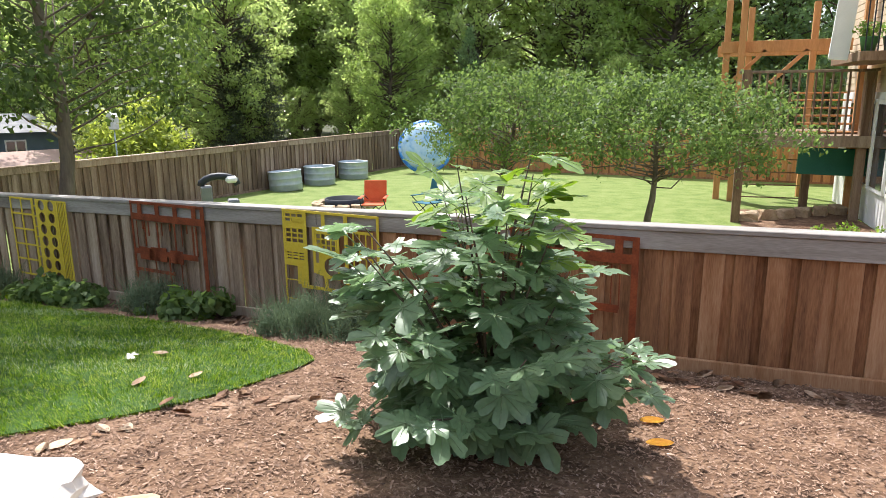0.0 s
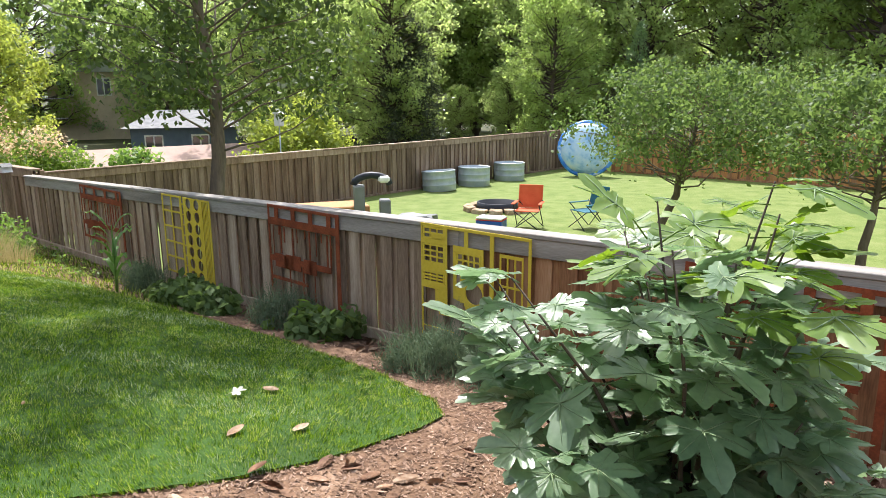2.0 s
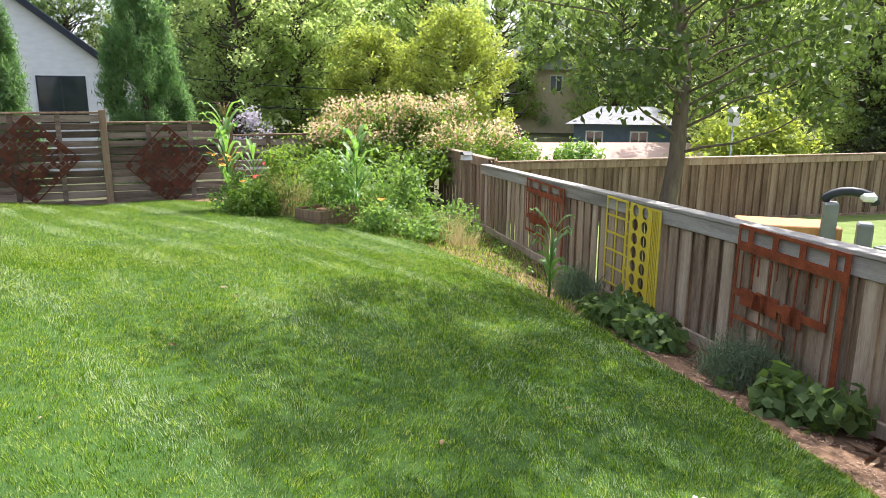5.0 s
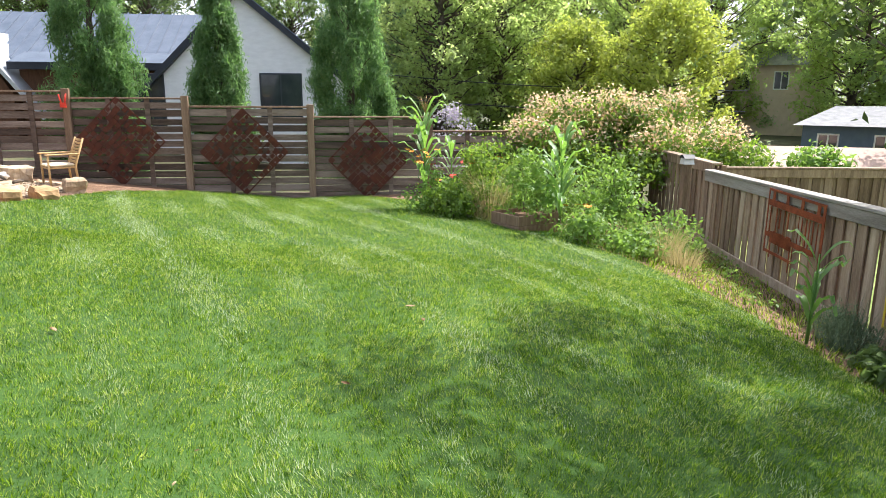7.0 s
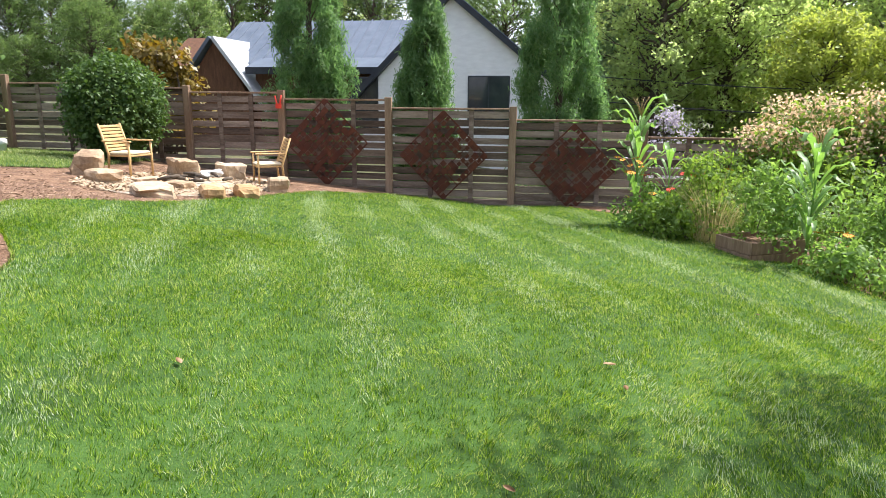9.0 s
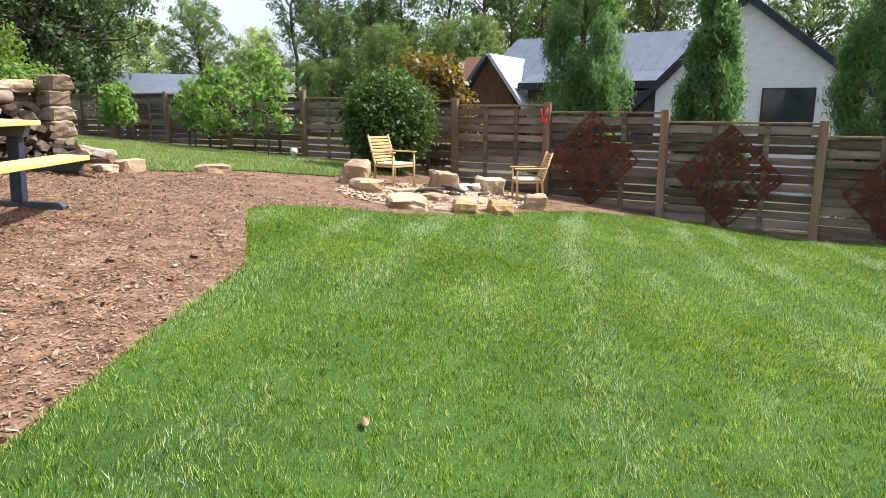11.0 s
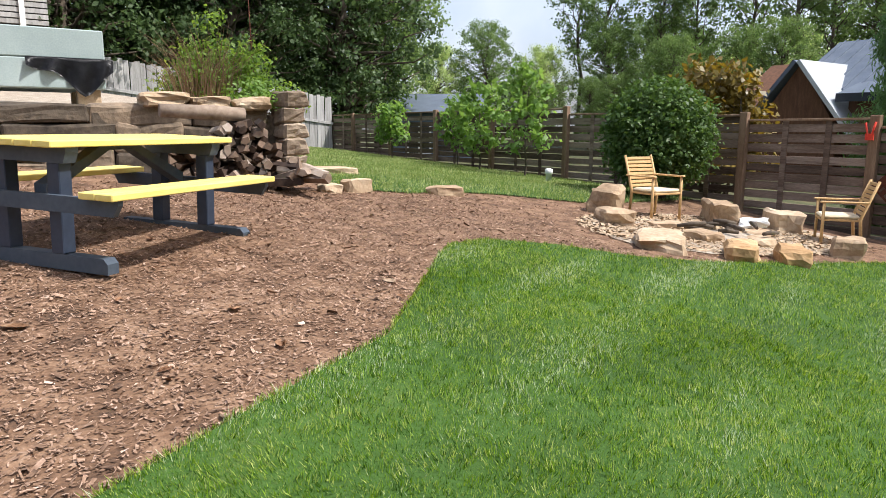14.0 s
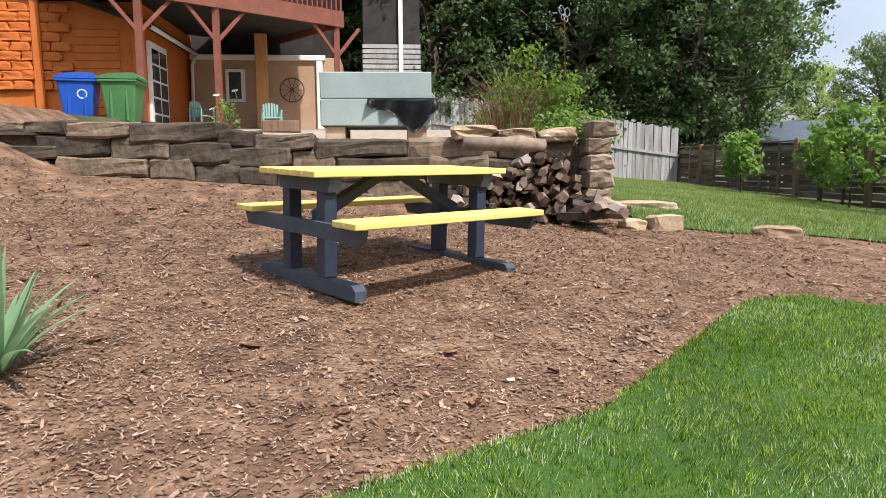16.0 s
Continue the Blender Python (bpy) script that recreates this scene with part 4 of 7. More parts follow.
def rust_panel(x, z, w, h, seed, label):
    rng = np.random.default_rng(seed)
    th = cut_panel(label, x, z)
    part("frame", bars((0, 0.024, -h * 0.85, 0), (w - 0.05, w, -h, 0), (0.024, w - 0.05, -0.03, 0)), M_RUSTRED, th)
    bm = bars((0.0245, w - 0.0502, -0.21, -0.135))
    for k in range(4):
        xx = 0.12 + k * (w - 0.3) / 3
        box(bm, xx, xx + 0.06, -0.004, 0.004, -0.135, -0.03)
    part("upper_band", bm, M_RUSTRED, th)
    bm = bmesh.new()
    box(bm, 0.0245, w * 0.88, -0.0045, 0.0045, -0.60, -0.54)
    box(bm, 0.0245, w * 0.55, -0.0045, 0.0045, -0.80, -0.765)
    for k in range(10):
        xx = rng.uniform(0.08, w * 0.6)
        box(bm, xx, xx + rng.uniform(0.05, 0.14), -0.005, 0.005, -0.66, -0.50 - rng.uniform(0, 0.03))
    part("ragged_band", bm, M_RUSTRED, th)
    for k in range(15):
        bm = bmesh.new()
        xx = 0.08 + k * (w - 0.22) / 14 + rng.normal() * 0.012
        ww = rng.uniform(0.004, 0.022)
        z1 = -0.22 - rng.choice([0, 0.0, 0.38])
        box(bm, xx, xx + ww, -0.004, 0.004, z1 - rng.uniform(0.08, 0.4), z1)
        part("strip", bm, M_RUSTRED, th)
    return th


M_RUSTRED = mat("orange_rust", [(0.25, (0.10, 0.025, 0.011)), (0.55, (0.25, 0.062, 0.022)), (0.8, (0.36, 0.11, 0.04))], 6, 0.9, 0.3, 60)
gear_panel()
hole_panel()
rust_panel(-5.79, 0.395, 1.15, 1.05, 1, "rusty orange cut-metal panel of bars and drips")
rust_panel(-10.65, 0.215, 1.4, 0.95, 2, "rusty orange cut-metal panel near the fence corner")
rust_panel(-1.35, 0.47, 1.15, 1.05, 3, "rusty orange cut-metal panel behind the fig bush")


def diamond(y, z, half, seed, label):
    """A rusted diamond of square scraps left round many cut-outs."""
    rng = np.random.default_rng(seed)
    th = thing("diamond_panel", label, "garden panel", pose(-16.43, y, z), "rusted diamonds on the slatted fence")
    n = 11
    c = half * math.sqrt(2) / n
    M = Matrix.Rotation(radians(45), 4, "X")
    for i in range(n):
        for k in range(n):
            if rng.random() < 0.78:
                s = c * rng.uniform(0.28, 0.58)
                x0, z0 = (i - n / 2 + 0.5) * c, (k - n / 2 + 0.5) * c
                bm = bmesh.new()
                box(bm, -0.004, 0.004, x0 - s, x0 + s, z0 - s * rng.uniform(0.7, 1.1), z0 + s * rng.uniform(0.7, 1.1), M)
                part("scrap", bm, M_RUST, th)
    L = half * math.sqrt(2)
    for k in range(4):
        t = -L / 2 + L * k / 3
        e = 0.014 if k in (0, 3) else 0.009
        for bar in ((-0.003, 0.003, -L / 2, L / 2, t - e, t + e), (-0.0035, 0.0035, t - e, t + e, -L / 2, L / 2)):
            bm = bmesh.new()
            box(bm, *bar, M)
            part("bar", bm, M_RUST, th)
    return th


diamond(-2.68, 0.40, 0.82, 1, "rust-brown cut-metal diamond on the slatted fence")
diamond(-0.40, 0.20, 0.82, 2, "lacy rust-brown cut-metal diamond on the slatted fence")
diamond(1.98, 0.03, 0.78, 3, "rust-brown cut-metal diamond half hidden by bean vines")


# ---- fig bush ----
M_FIGRIB = mat("pale_leaf_ribs", two((0.16, 0.24, 0.11), (0.25, 0.33, 0.17)), 8, 0.6, 0)


def fig_leaf(seed):
    """A flat blue-green leaf of five deep fingers with wavy edges, pale ribs and a stalk."""
    rng = np.random.default_rng(seed)
    fingers = [(0.0, 1.08, 0.38), (0.88, 0.96, 0.38), (-0.88, 0.96, 0.38), (1.76, 0.74, 0.42), (-1.76, 0.74, 0.42)]
    fingers = [(a + rng.normal() * 0.05, r * rng.uniform(0.9, 1.08), w * rng.uniform(0.92, 1.12)) for a, r, w in fingers]

    def height(x, y):
        return -0.16 * (x * x + 1.2 * y * y) + 0.10 * abs(y) + 0.035 * math.sin(8 * x + seed) * abs(y) + 0.03 * math.sin(11 * y + seed)

    n = 76
    pts = []
    for k in range(n):
        a = -math.pi + math.tau * k / n
        r = 0.46 if abs(a) < 2.5 else 0.40 - 0.2 * max(0.0, abs(a) - 2.75) / 0.4
        for fa, fr, fw in fingers:
            d = abs(a - fa) / fw
            if d < 1:
                r = max(r, fr * (1 - 0.42 * d ** 2.6))
        r += 0.05 * math.sin(17 * a + seed * 1.7) + rng.normal() * 0.012
        pts.append((r * math.cos(a) * 0.62, r * math.sin(a) * 0.62))
    bm = bmesh.new()
    rim = [bm.verts.new((x, y, height(x, y) + rng.normal() * 0.008)) for x, y in pts]
    inner = [bm.verts.new((x * 0.55, y * 0.55, height(x * 0.55, y * 0.55) * 0.8)) for x, y in pts]
    c = bm.verts.new((0, 0, -0.02))
    for k in range(n):
        j = (k + 1) % n
        bm.faces.new((rim[k], rim[j], inner[j], inner[k])).smooth = True
        bm.faces.new((inner[k], inner[j], c)).smooth = True
    tube(bm, [(-0.62, 0, -0.18), (-0.28, 0, -0.05), (0, 0, -0.014)], [0.014, 0.012, 0.010], 4)
    green = len(bm.faces)
    for fa, fr, fw in fingers:
        line = []
        for q in (0.0, 0.3, 0.6, 0.9):
            x, y = fr * q * 0.62 * math.cos(fa), fr * q * 0.62 * math.sin(fa)
            line.append((x, y, height(x, y) * (0.8 if q < 0.5 else 0.95) + 0.004))
        tube(bm, line, [0.011, 0.009, 0.007, 0.003], 3)
    bm.faces.ensure_lookup_table()
    for f in bm.faces[green:]:
        f.material_index = 1
    me = mesh_of("leaf", bm, M_LEAF_FIG)
    me.materials.append(M_FIGRIB)
    return me


def fig_bush(x, y):
    rng = np.random.default_rng(17)
    th = thing("fig_bush", "broad fig bush with big lobed grey-green leaves on mulch", "bush", pose(x, y, g(x, y)))
    leaves = [fig_leaf(i) for i in range(6)]
    pale = [m.copy() for m in leaves[:2]]
    for m in pale:
        m.materials[0] = M_FIGYOUNG_LIT
    levels = [0.1, 0.4, 0.7, 1.0, 1.2, 1.4, 1.56]
    west, east = [0.60, 0.80, 0.82, 0.68, 0.76, 0.76, 0.26], [0.58, 0.80, 0.82, 0.62, 0.42, 0.30, 0.22]
    stems = 44
    order = rng.permutation(stems)
    for i in range(stems):
        a = i * 2.399 + rng.normal() * 0.2
        tall = 0.14 + 1.40 * ((order[i] + 0.5) / stems) ** 0.9
        share = 0.5 - 0.5 * math.cos(a - 0.33)     # 1 on the western side
        reach = (1 - share) * np.interp(tall, levels, east) + share * np.interp(tall, levels, west)
        reach = max(0.04, reach * rng.uniform(0.62, 1.12) - 0.04)
        tip = Vector((reach * math.cos(a), reach * math.sin(a) * 0.92, tall))
        bm = bmesh.new()
        pts = [Vector((0.10 * math.cos(a) * rng.uniform(0.2, 1), 0.10 * math.sin(a), -0.05))]
        for s in (0.3, 0.65, 1.0):
            pts.append(Vector((tip.x * s ** 1.15, tip.y * s ** 1.15, tip.z * s ** 0.9)) + Vector(rng.normal(size=3) * 0.02))
        tube(bm, pts, [0.014, 0.010, 0.007, 0.003], 6)
        part("stem", bm, M_BARK, th)
        nl = 12
        for k in range(nl):
            f = 0.30 + 0.73 * (k / (nl - 1)) ** 0.8
            seg = min(2, int(f * 3))
            u = f * 3 - seg
            p = pts[seg].lerp(pts[min(3, seg + 1)], min(u, 1.0))
            b = a + k * 2.4 + rng.normal() * 0.4
            outward = Vector((math.cos(b), math.sin(b), 0)) + Vector((math.cos(a), math.sin(a), 0)) * 0.8
            b = math.atan2(outward.y, outward.x)
            size = rng.uniform(0.19, 0.29) * (0.55 if f > 0.99 else 1)
            stalk = size * 0.55
            pos = p + Vector((math.cos(b), math.sin(b), 0.15)) * stalk
            if pos.z < 0.08:
                pos.z = 0.08
            # top leaves are young green, with their backlight put into the colour too
            young = f > 0.82 and tall > 1.05 and reach < 0.5
            me = pale[int(rng.integers(2))] if young else leaves[int(rng.integers(6))]
            droop = rng.uniform(-30, 15) if f > 0.97 else rng.uniform(-14, 26) if pos.z > 0.6 else rng.uniform(0, 55)
            again("leaf", me, th, Matrix.Translation(pos) @ Matrix.Rotation(b, 4, "Z") @ Matrix.Rotation(radians(droop), 4, "Y") @ Matrix.Rotation(rng.normal() * 0.25, 4, "X") @ Matrix.Scale(size, 4))
    return th


# young leaf green, brightened in colour for light coming through the top leaves
M_FIGYOUNG_LIT = leafmat("young_backlit_fig_leaves", (0.09, 0.17, 0.03), (0.18, 0.28, 0.05), 0.35, 0.4, 0.4)
fig_bush(-0.92, 3.42)


# ---- border plants ----
def blades(n, spread, h, width, lean, rng, base_r=None):
    """Thin upright blades from one crown, each a bent strip of two quads."""
    a = rng.uniform(0, math.tau, n)
    q = rng.uniform(0, 1, n) ** 0.6
    r0 = (base_r or spread * 0.35) * q
    L = h * rng.uniform(0.6, 1.05, n)
    out = lean * (0.25 + q) * rng.uniform(0.5, 1.2, n)
    base = np.stack([r0 * np.cos(a), r0 * np.sin(a), np.full(n, -0.02)], 1)
    dirn = np.stack([np.cos(a), np.sin(a), np.zeros(n)], 1)
    mid = base + dirn * (out * L * 0.35)[:, None] + np.array([0, 0, 1]) * (L * 0.6)[:, None]
    tip = base + dirn * (out * L)[:, None] + np.array([0, 0, 1]) * (L * np.sqrt(np.clip(1 - (out * 0.8) ** 2, 0.05, 1)))[:, None]
    b = rng.uniform(0, math.tau, n)
    w = np.stack([np.cos(b), np.sin(b), np.zeros(n)], 1) * (width * rng.uniform(0.6, 1.2, n))[:, None] / 2
    V = np.stack([base - w, base + w, mid + w, mid - w, tip + w * 0.2, tip - w * 0.2], 1).reshape(-1, 3)
    i = np.arange(n)[:, None] * 6
    F = np.concatenate([i + np.array([[0, 1, 2, 3]]), i + np.array([[3, 2, 4, 5]])])
    return V, F


def tuft(name, x, y, n, spread, h, width, lean, material, label, category, seed, group=""):
    rng = np.random.default_rng(seed)
    V, F = blades(n, spread, h, width, lean, rng, spread * 0.8)
    ob = new(name, soup(name, V, F, material))
    ob.matrix_basis = pose(x, y, g(x, y) + 0.01)
    return tagged(ob, label, category, group)


M_LAV = leafmat("lavender_foliage", (0.06, 0.10, 0.055), (0.175, 0.225, 0.135), 0.25, 0.8, 0.1)
M_CORN = leafmat("corn_leaf", (0.09, 0.19, 0.045), (0.22, 0.36, 0.105), 0.42, 0.45, 0.4)
for i, (x, y, sp, h, n) in enumerate(((-3.2, 5.15, 0.36, 0.44, 34), (-2.78, 5.2, 0.34, 0.40, 30), (-5.25, 5.66, 0.36, 0.42, 32), (-7.95, 6.0, 0.32, 0.38, 26))):
    make_bush("lavender_bush", 40 + i, heap(40 + i, n, sp, sp * 0.85, h, 0.15), 6500, 0.065, M_LAV, "bushy grey-green lavender in the mulch by the fence", "lavender", 0.006, pose(x, y, g(x, y)), -1.1, 0.10, 0.1)
    tuft("lavender_spikes", x, y, 160, sp, h * 1.3, 0.004, 0.4, M_LAV, "thin grey lavender spikes above the bush", "lavender", 45 + i)["kind"] = "stuff"
for i, (x, y, rx, n, h) in enumerate(((-6.55, 5.65, 0.55, 26, 0.26), (-7.1, 5.85, 0.4, 16, 0.24), (-4.55, 5.5, 0.4, 14, 0.3))):
    make_bush("leafy_plant", 60 + i, heap(60 + i, n, rx, rx * 0.6, h, 0.12), 2600, 0.11, M_SHRUB, "low broad-leaved green plant at the lawn edge", "plant", 0.006, pose(x, y, g(x, y)), aspect=0.75)
for i, (x, y, rx, n, h) in enumerate(((-9.2, 6.0, 0.4, 8, 0.12), (-10.3, 6.35, 0.5, 10, 0.16), (-11.5, 6.6, 0.5, 12, 0.2), (-9.9, 5.8, 0.5, 8, 0.1))):
    make_bush("low_weed", 160 + i, heap(160 + i, n, rx, rx * 0.5, h, 0.09), 1600, 0.05, M_LEAF_LIGHT, "low pale green weeds in the dry border", "plant", 0.004, pose(x, y, g(x, y)))
make_bush("squash_vine", 71, heap(71, 7, 0.45, 0.3, 0.30, 0.10), 500, 0.12, M_LEAF_MID, "pale broad-leaved vine beside the lavender", "plant", 0.006, pose(-4.75, 5.45, g(-4.75, 5.45)), aspect=0.9)


def corn(x, y, h, seed, label):
    """A maize plant: a jointed stalk with long arching leaves."""
    rng = np.random.default_rng(seed)
    th = thing("corn_plant", label, "corn plant", pose(x, y, g(x, y)))
    bm = bmesh.new()
    tube(bm, [(0, 0, -0.05), (0.01, 0.01, h * 0.5), (0.0, 0.02, h * 0.86)], [0.016, 0.013, 0.006], 6)
    part("stalk", bm, M_CORN, th)
    n = max(8, int(h * 14))
    for k in range(n):
        a = k * math.pi * 0.93 + rng.normal() * 0.3
        z0 = h * (0.15 + 0.68 * k / n)
        L = min(0.75, h * rng.uniform(0.34, 0.52))
        bm = bmesh.new()
        prev = None
        for s in range(9):
            u = s / 8
            r = L * u * 0.58
            z = z0 + L * (1.3 * u - (0.72 + 0.2 * rng.random()) * u * u)
            w = 0.034 * h ** 0.25 * math.sin(math.pi * (0.12 + 0.88 * (1 - u))) ** 0.7
            c = Vector((r * math.cos(a), r * math.sin(a), z))
            side = Vector((-math.sin(a), math.cos(a), 0)) * w
            row = [bm.verts.new(c - side + Vector((0, 0, w * 0.4))), bm.verts.new(c), bm.verts.new(c + side + Vector((0, 0, w * 0.4)))]
            if prev:
                for j in range(2):
                    bm.faces.new((prev[j], prev[j + 1], row[j + 1], row[j])).smooth = True
            prev = row
        part("leaf", bm, M_CORN, th)
    if h > 1.2:
        V = bmesh.new()
        for k in range(7):
            a = k * 0.9
            tube(V, [(0, 0.02, h * 0.85), (0.05 * math.cos(a), 0.05 * math.sin(a), h * 0.94), (0.12 * math.cos(a), 0.12 * math.sin(a), h)], [0.005, 0.004, 0.003], 4)
        part("tassel", V, M_TEAK, th)
    return th


corn(-7.95, 5.6, 0.95, 1, "young maize plant alone at the lawn edge")
corn(-14.0, 2.85, 1.85, 2, "tall maize plant in the flower bed")
corn(-13.7, 3.25, 1.2, 3, "shorter maize plant among the flowers")
corn(-12.1, 4.6, 1.65, 4, "tall maize plant in the raised planter")
corn(-12.6, 4.6, 1.2, 5, "maize plant with broad arching leaves")


def planter(m):
    th = thing("planter_box", "low weathered timber planter at the lawn edge", "planter", m)
    for k in range(2):
        part("front_board", bx(-0.55, 0.55, -0.42, -0.385, k * 0.15 - 0.05, k * 0.15 + 0.095, 0.006), M_POSTWOOD, th)
        part("end_board", bx(0.552, 0.588, -0.42, 0.4, k * 0.15 - 0.05, k * 0.15 + 0.095, 0.006), M_POSTWOOD, th)
        part("end_board", bx(-0.588, -0.552, -0.42, 0.4, k * 0.15 - 0.05, k * 0.15 + 0.095, 0.006), M_POSTWOOD, th)
        part("back_board", bx(-0.55, 0.55, 0.365, 0.4, k * 0.15 - 0.05, k * 0.15 + 0.095, 0.006), M_POSTWOOD, th)
    part("corner_post", bx(0.50, 0.55, -0.384, -0.33, -0.06, 0.32, 0.006), M_POSTWOOD, th)
    part("soil", bx(-0.55, 0.55, -0.384, 0.364, -0.05, 0.19, 0.0), M_MULCH, th)


planter(pose(-12.45, 4.2, g(-12.45, 4.2) + 0.02, 0, 0, 118) @ Matrix.Diagonal((0.72, 0.72, 1.0, 1)))
M_STRAW = leafmat("dry_straw_stems", (0.26, 0.23, 0.10), (0.48, 0.43, 0.23), 0.3, 0.8)
bed = (("tomato_plant", -13.2, 3.6, 0.5, 1.0, 30, M_LEAF_MID, "leafy green tomato plant in the flower bed"),
       ("zinnia_clump", -13.6, 2.95, 0.45, 0.6, 22, M_LEAF_LIGHT, "clump of flowering zinnias with green leaves"),
       ("zinnia_clump", -13.1, 3.1, 0.4, 0.5, 18, M_LEAF_MID, "low zinnia clump at the lawn edge"),
       ("zinnia_clump", -13.9, 3.9, 0.7, 1.25, 44, M_LEAF_MID, "tall zinnia clump against the slatted fence"),
       ("bean_plant", -12.55, 4.25, 0.42, 1.0, 28, M_LEAF_LIGHT, "bright green leafy plant rising from the planter"),
       ("tomato_plant", -12.4, 5.5, 0.5, 1.2, 34, M_LEAF_LIGHT, "tall leafy tomato plant in the border"),
       ("herb_clump", -11.7, 4.95, 0.5, 0.42, 22, M_LEAF_LIGHT, "spreading yellow-green herb clump"),
       ("herb_clump", -11.3, 5.5, 0.45, 0.32, 18, M_LEAF_LIGHT, "low spreading green herbs at the lawn edge"),
       ("herb_clump", -12.0, 6.1, 0.6, 0.6, 24, M_LEAF_LIGHT, "weedy green clump near the fence corner"),
       ("herb_clump", -14.6, 5.0, 0.9, 1.0, 40, M_LEAF_LIGHT, "tall weedy clump before the slatted fence"),
       ("herb_clump", -13.4, 5.4, 0.8, 0.9, 34, M_LEAF_LIGHT, "mixed leafy clump behind the planter"))
for i, (nm, x, y, r, h, n, mt, lab) in enumerate(bed):
    make_bush(nm, 200 + i, heap(200 + i, int(n * 1.35), r * 1.1, r * 0.95, h * 1.15, 0.16), 1700, 0.07, mt, lab, "plant", 0.008, pose(x, y, g(x, y)))
for i, (x, y, h, n) in enumerate(((-12.95, 3.75, 0.95, 260), (-11.35, 5.85, 0.55, 300), (-10.9, 5.9, 0.35, 260))):
    tuft("straw_tuft", x, y, n, 0.26, h, 0.005, 0.55, M_STRAW, "dry straw-coloured stems in the border", "plant", 230 + i)


def flower(x, y, z, r, material, label):
    th = thing("flower", label, "flower", pose(x, y, z, random.uniform(-25, 25), random.uniform(-25, 25), random.uniform(0, 360)), "flowers in the bed")
    bm = bmesh.new()
    for k in range(9):
        a = k * math.tau / 9
        v = [bm.verts.new(p) for p in ((0.2 * r * math.cos(a), 0.2 * r * math.sin(a), 0), (r * math.cos(a - 0.3), r * math.sin(a - 0.3), 0.15 * r), (1.1 * r * math.cos(a), 1.1 * r * math.sin(a), 0.05 * r), (r * math.cos(a + 0.3), r * math.sin(a + 0.3), 0.15 * r))]
        bm.faces.new(v)
    part("petals", bm, material, th)
    bm = bmesh.new()
    tube(bm, [(0, 0, -0.25), (0, 0, 0.02)], [0.005, 0.004], 4)
    part("stem", bm, M_CORN, th)


M_PETRED = mat("red_petals", two((0.60, 0.03, 0.02), (0.75, 0.08, 0.04)), 8, 0.7, 0)
M_PETORG = mat("orange_petals", two((0.72, 0.24, 0.02), (0.80, 0.36, 0.04)), 8, 0.7, 0)
random.seed(5)
for i in range(26):
    x, y = random.uniform(-14.2, -12.9), random.uniform(2.5, 4.0)
    flower(x, y, g(x, y) + random.uniform(0.35, 1.0), random.uniform(0.035, 0.055), M_PETRED if i % 3 == 0 else M_PETORG, "small red zinnia bloom" if i % 3 == 0 else "small orange zinnia bloom")
for i in range(6):
    x, y = random.uniform(-12.1, -11.6), random.uniform(4.6, 5.1)
    flower(x, y, g(x, y) + random.uniform(0.4, 0.6), 0.045, M_PETORG, "small orange zinnia bloom")


# ---- bushes and trees near by ----
M_HOLLY = leafmat("glossy_evergreen_leaves", (0.035, 0.075, 0.018), (0.10, 0.17, 0.045), 0.3, 0.5, 0.3)
make_bush("holly_bush", 301, [(0.66 * math.cos(i * 2.4) * math.sqrt(1 - (1 - i / 55) ** 2), 0.66 * math.sin(i * 2.4) * math.sqrt(1 - (1 - i / 55) ** 2), 1.02 + 0.70 * (1 - i / 55), 0.30 + 0.05 * math.sin(i * 1.7), 0.28) for i in range(110)], 2100, 0.08, M_HOLLY, "dense rounded dark green evergreen bush by the fence", "bush", 0.05, pose(-15.34, -6.31, g(-15.34, -6.31)), rag=0.16)
M_PALEFLOWER = leafmat("cream_pink_blossom", (0.44, 0.31, 0.19), (0.74, 0.61, 0.42), 0.4, 0.8)
make_bush("blossom_hedge", 310, heap(310, 90, 1.4, 3.0, 1.9, 0.5, 0.3), 1100, 0.10, M_LEAF_MID, "sprawling green hedge over the fence corner", "hedge", 0.04, pose(-16.9, 7.3, -0.75))
make_bush("blossom_spray", 311, [(x * 1.04, y * 1.04, z + 0.22, s * 0.85, s * 0.6) for x, y, z, s, q in heap(310, 90, 1.4, 3.0, 1.9, 0.5, 0.3) if z > 0.95], 1150, 0.075, M_PALEFLOWER, "pale pinkish cream blossom over the hedge top", "blossom", 0.01, pose(-16.9, 7.3, -0.75))


M_LILAC = leafmat("pale_lilac_blossom", (0.26, 0.235, 0.27), (0.46, 0.42, 0.47), 0.4, 0.8)
make_bush("lilac_bush", 315, heap(315, 26, 0.5, 0.75, 1.9, 0.24, 0.3), 900, 0.08, M_LILAC, "pale lilac flowering bush behind the slatted fence", "bush", 0.02, pose(-18.3, 4.0, -1.0))


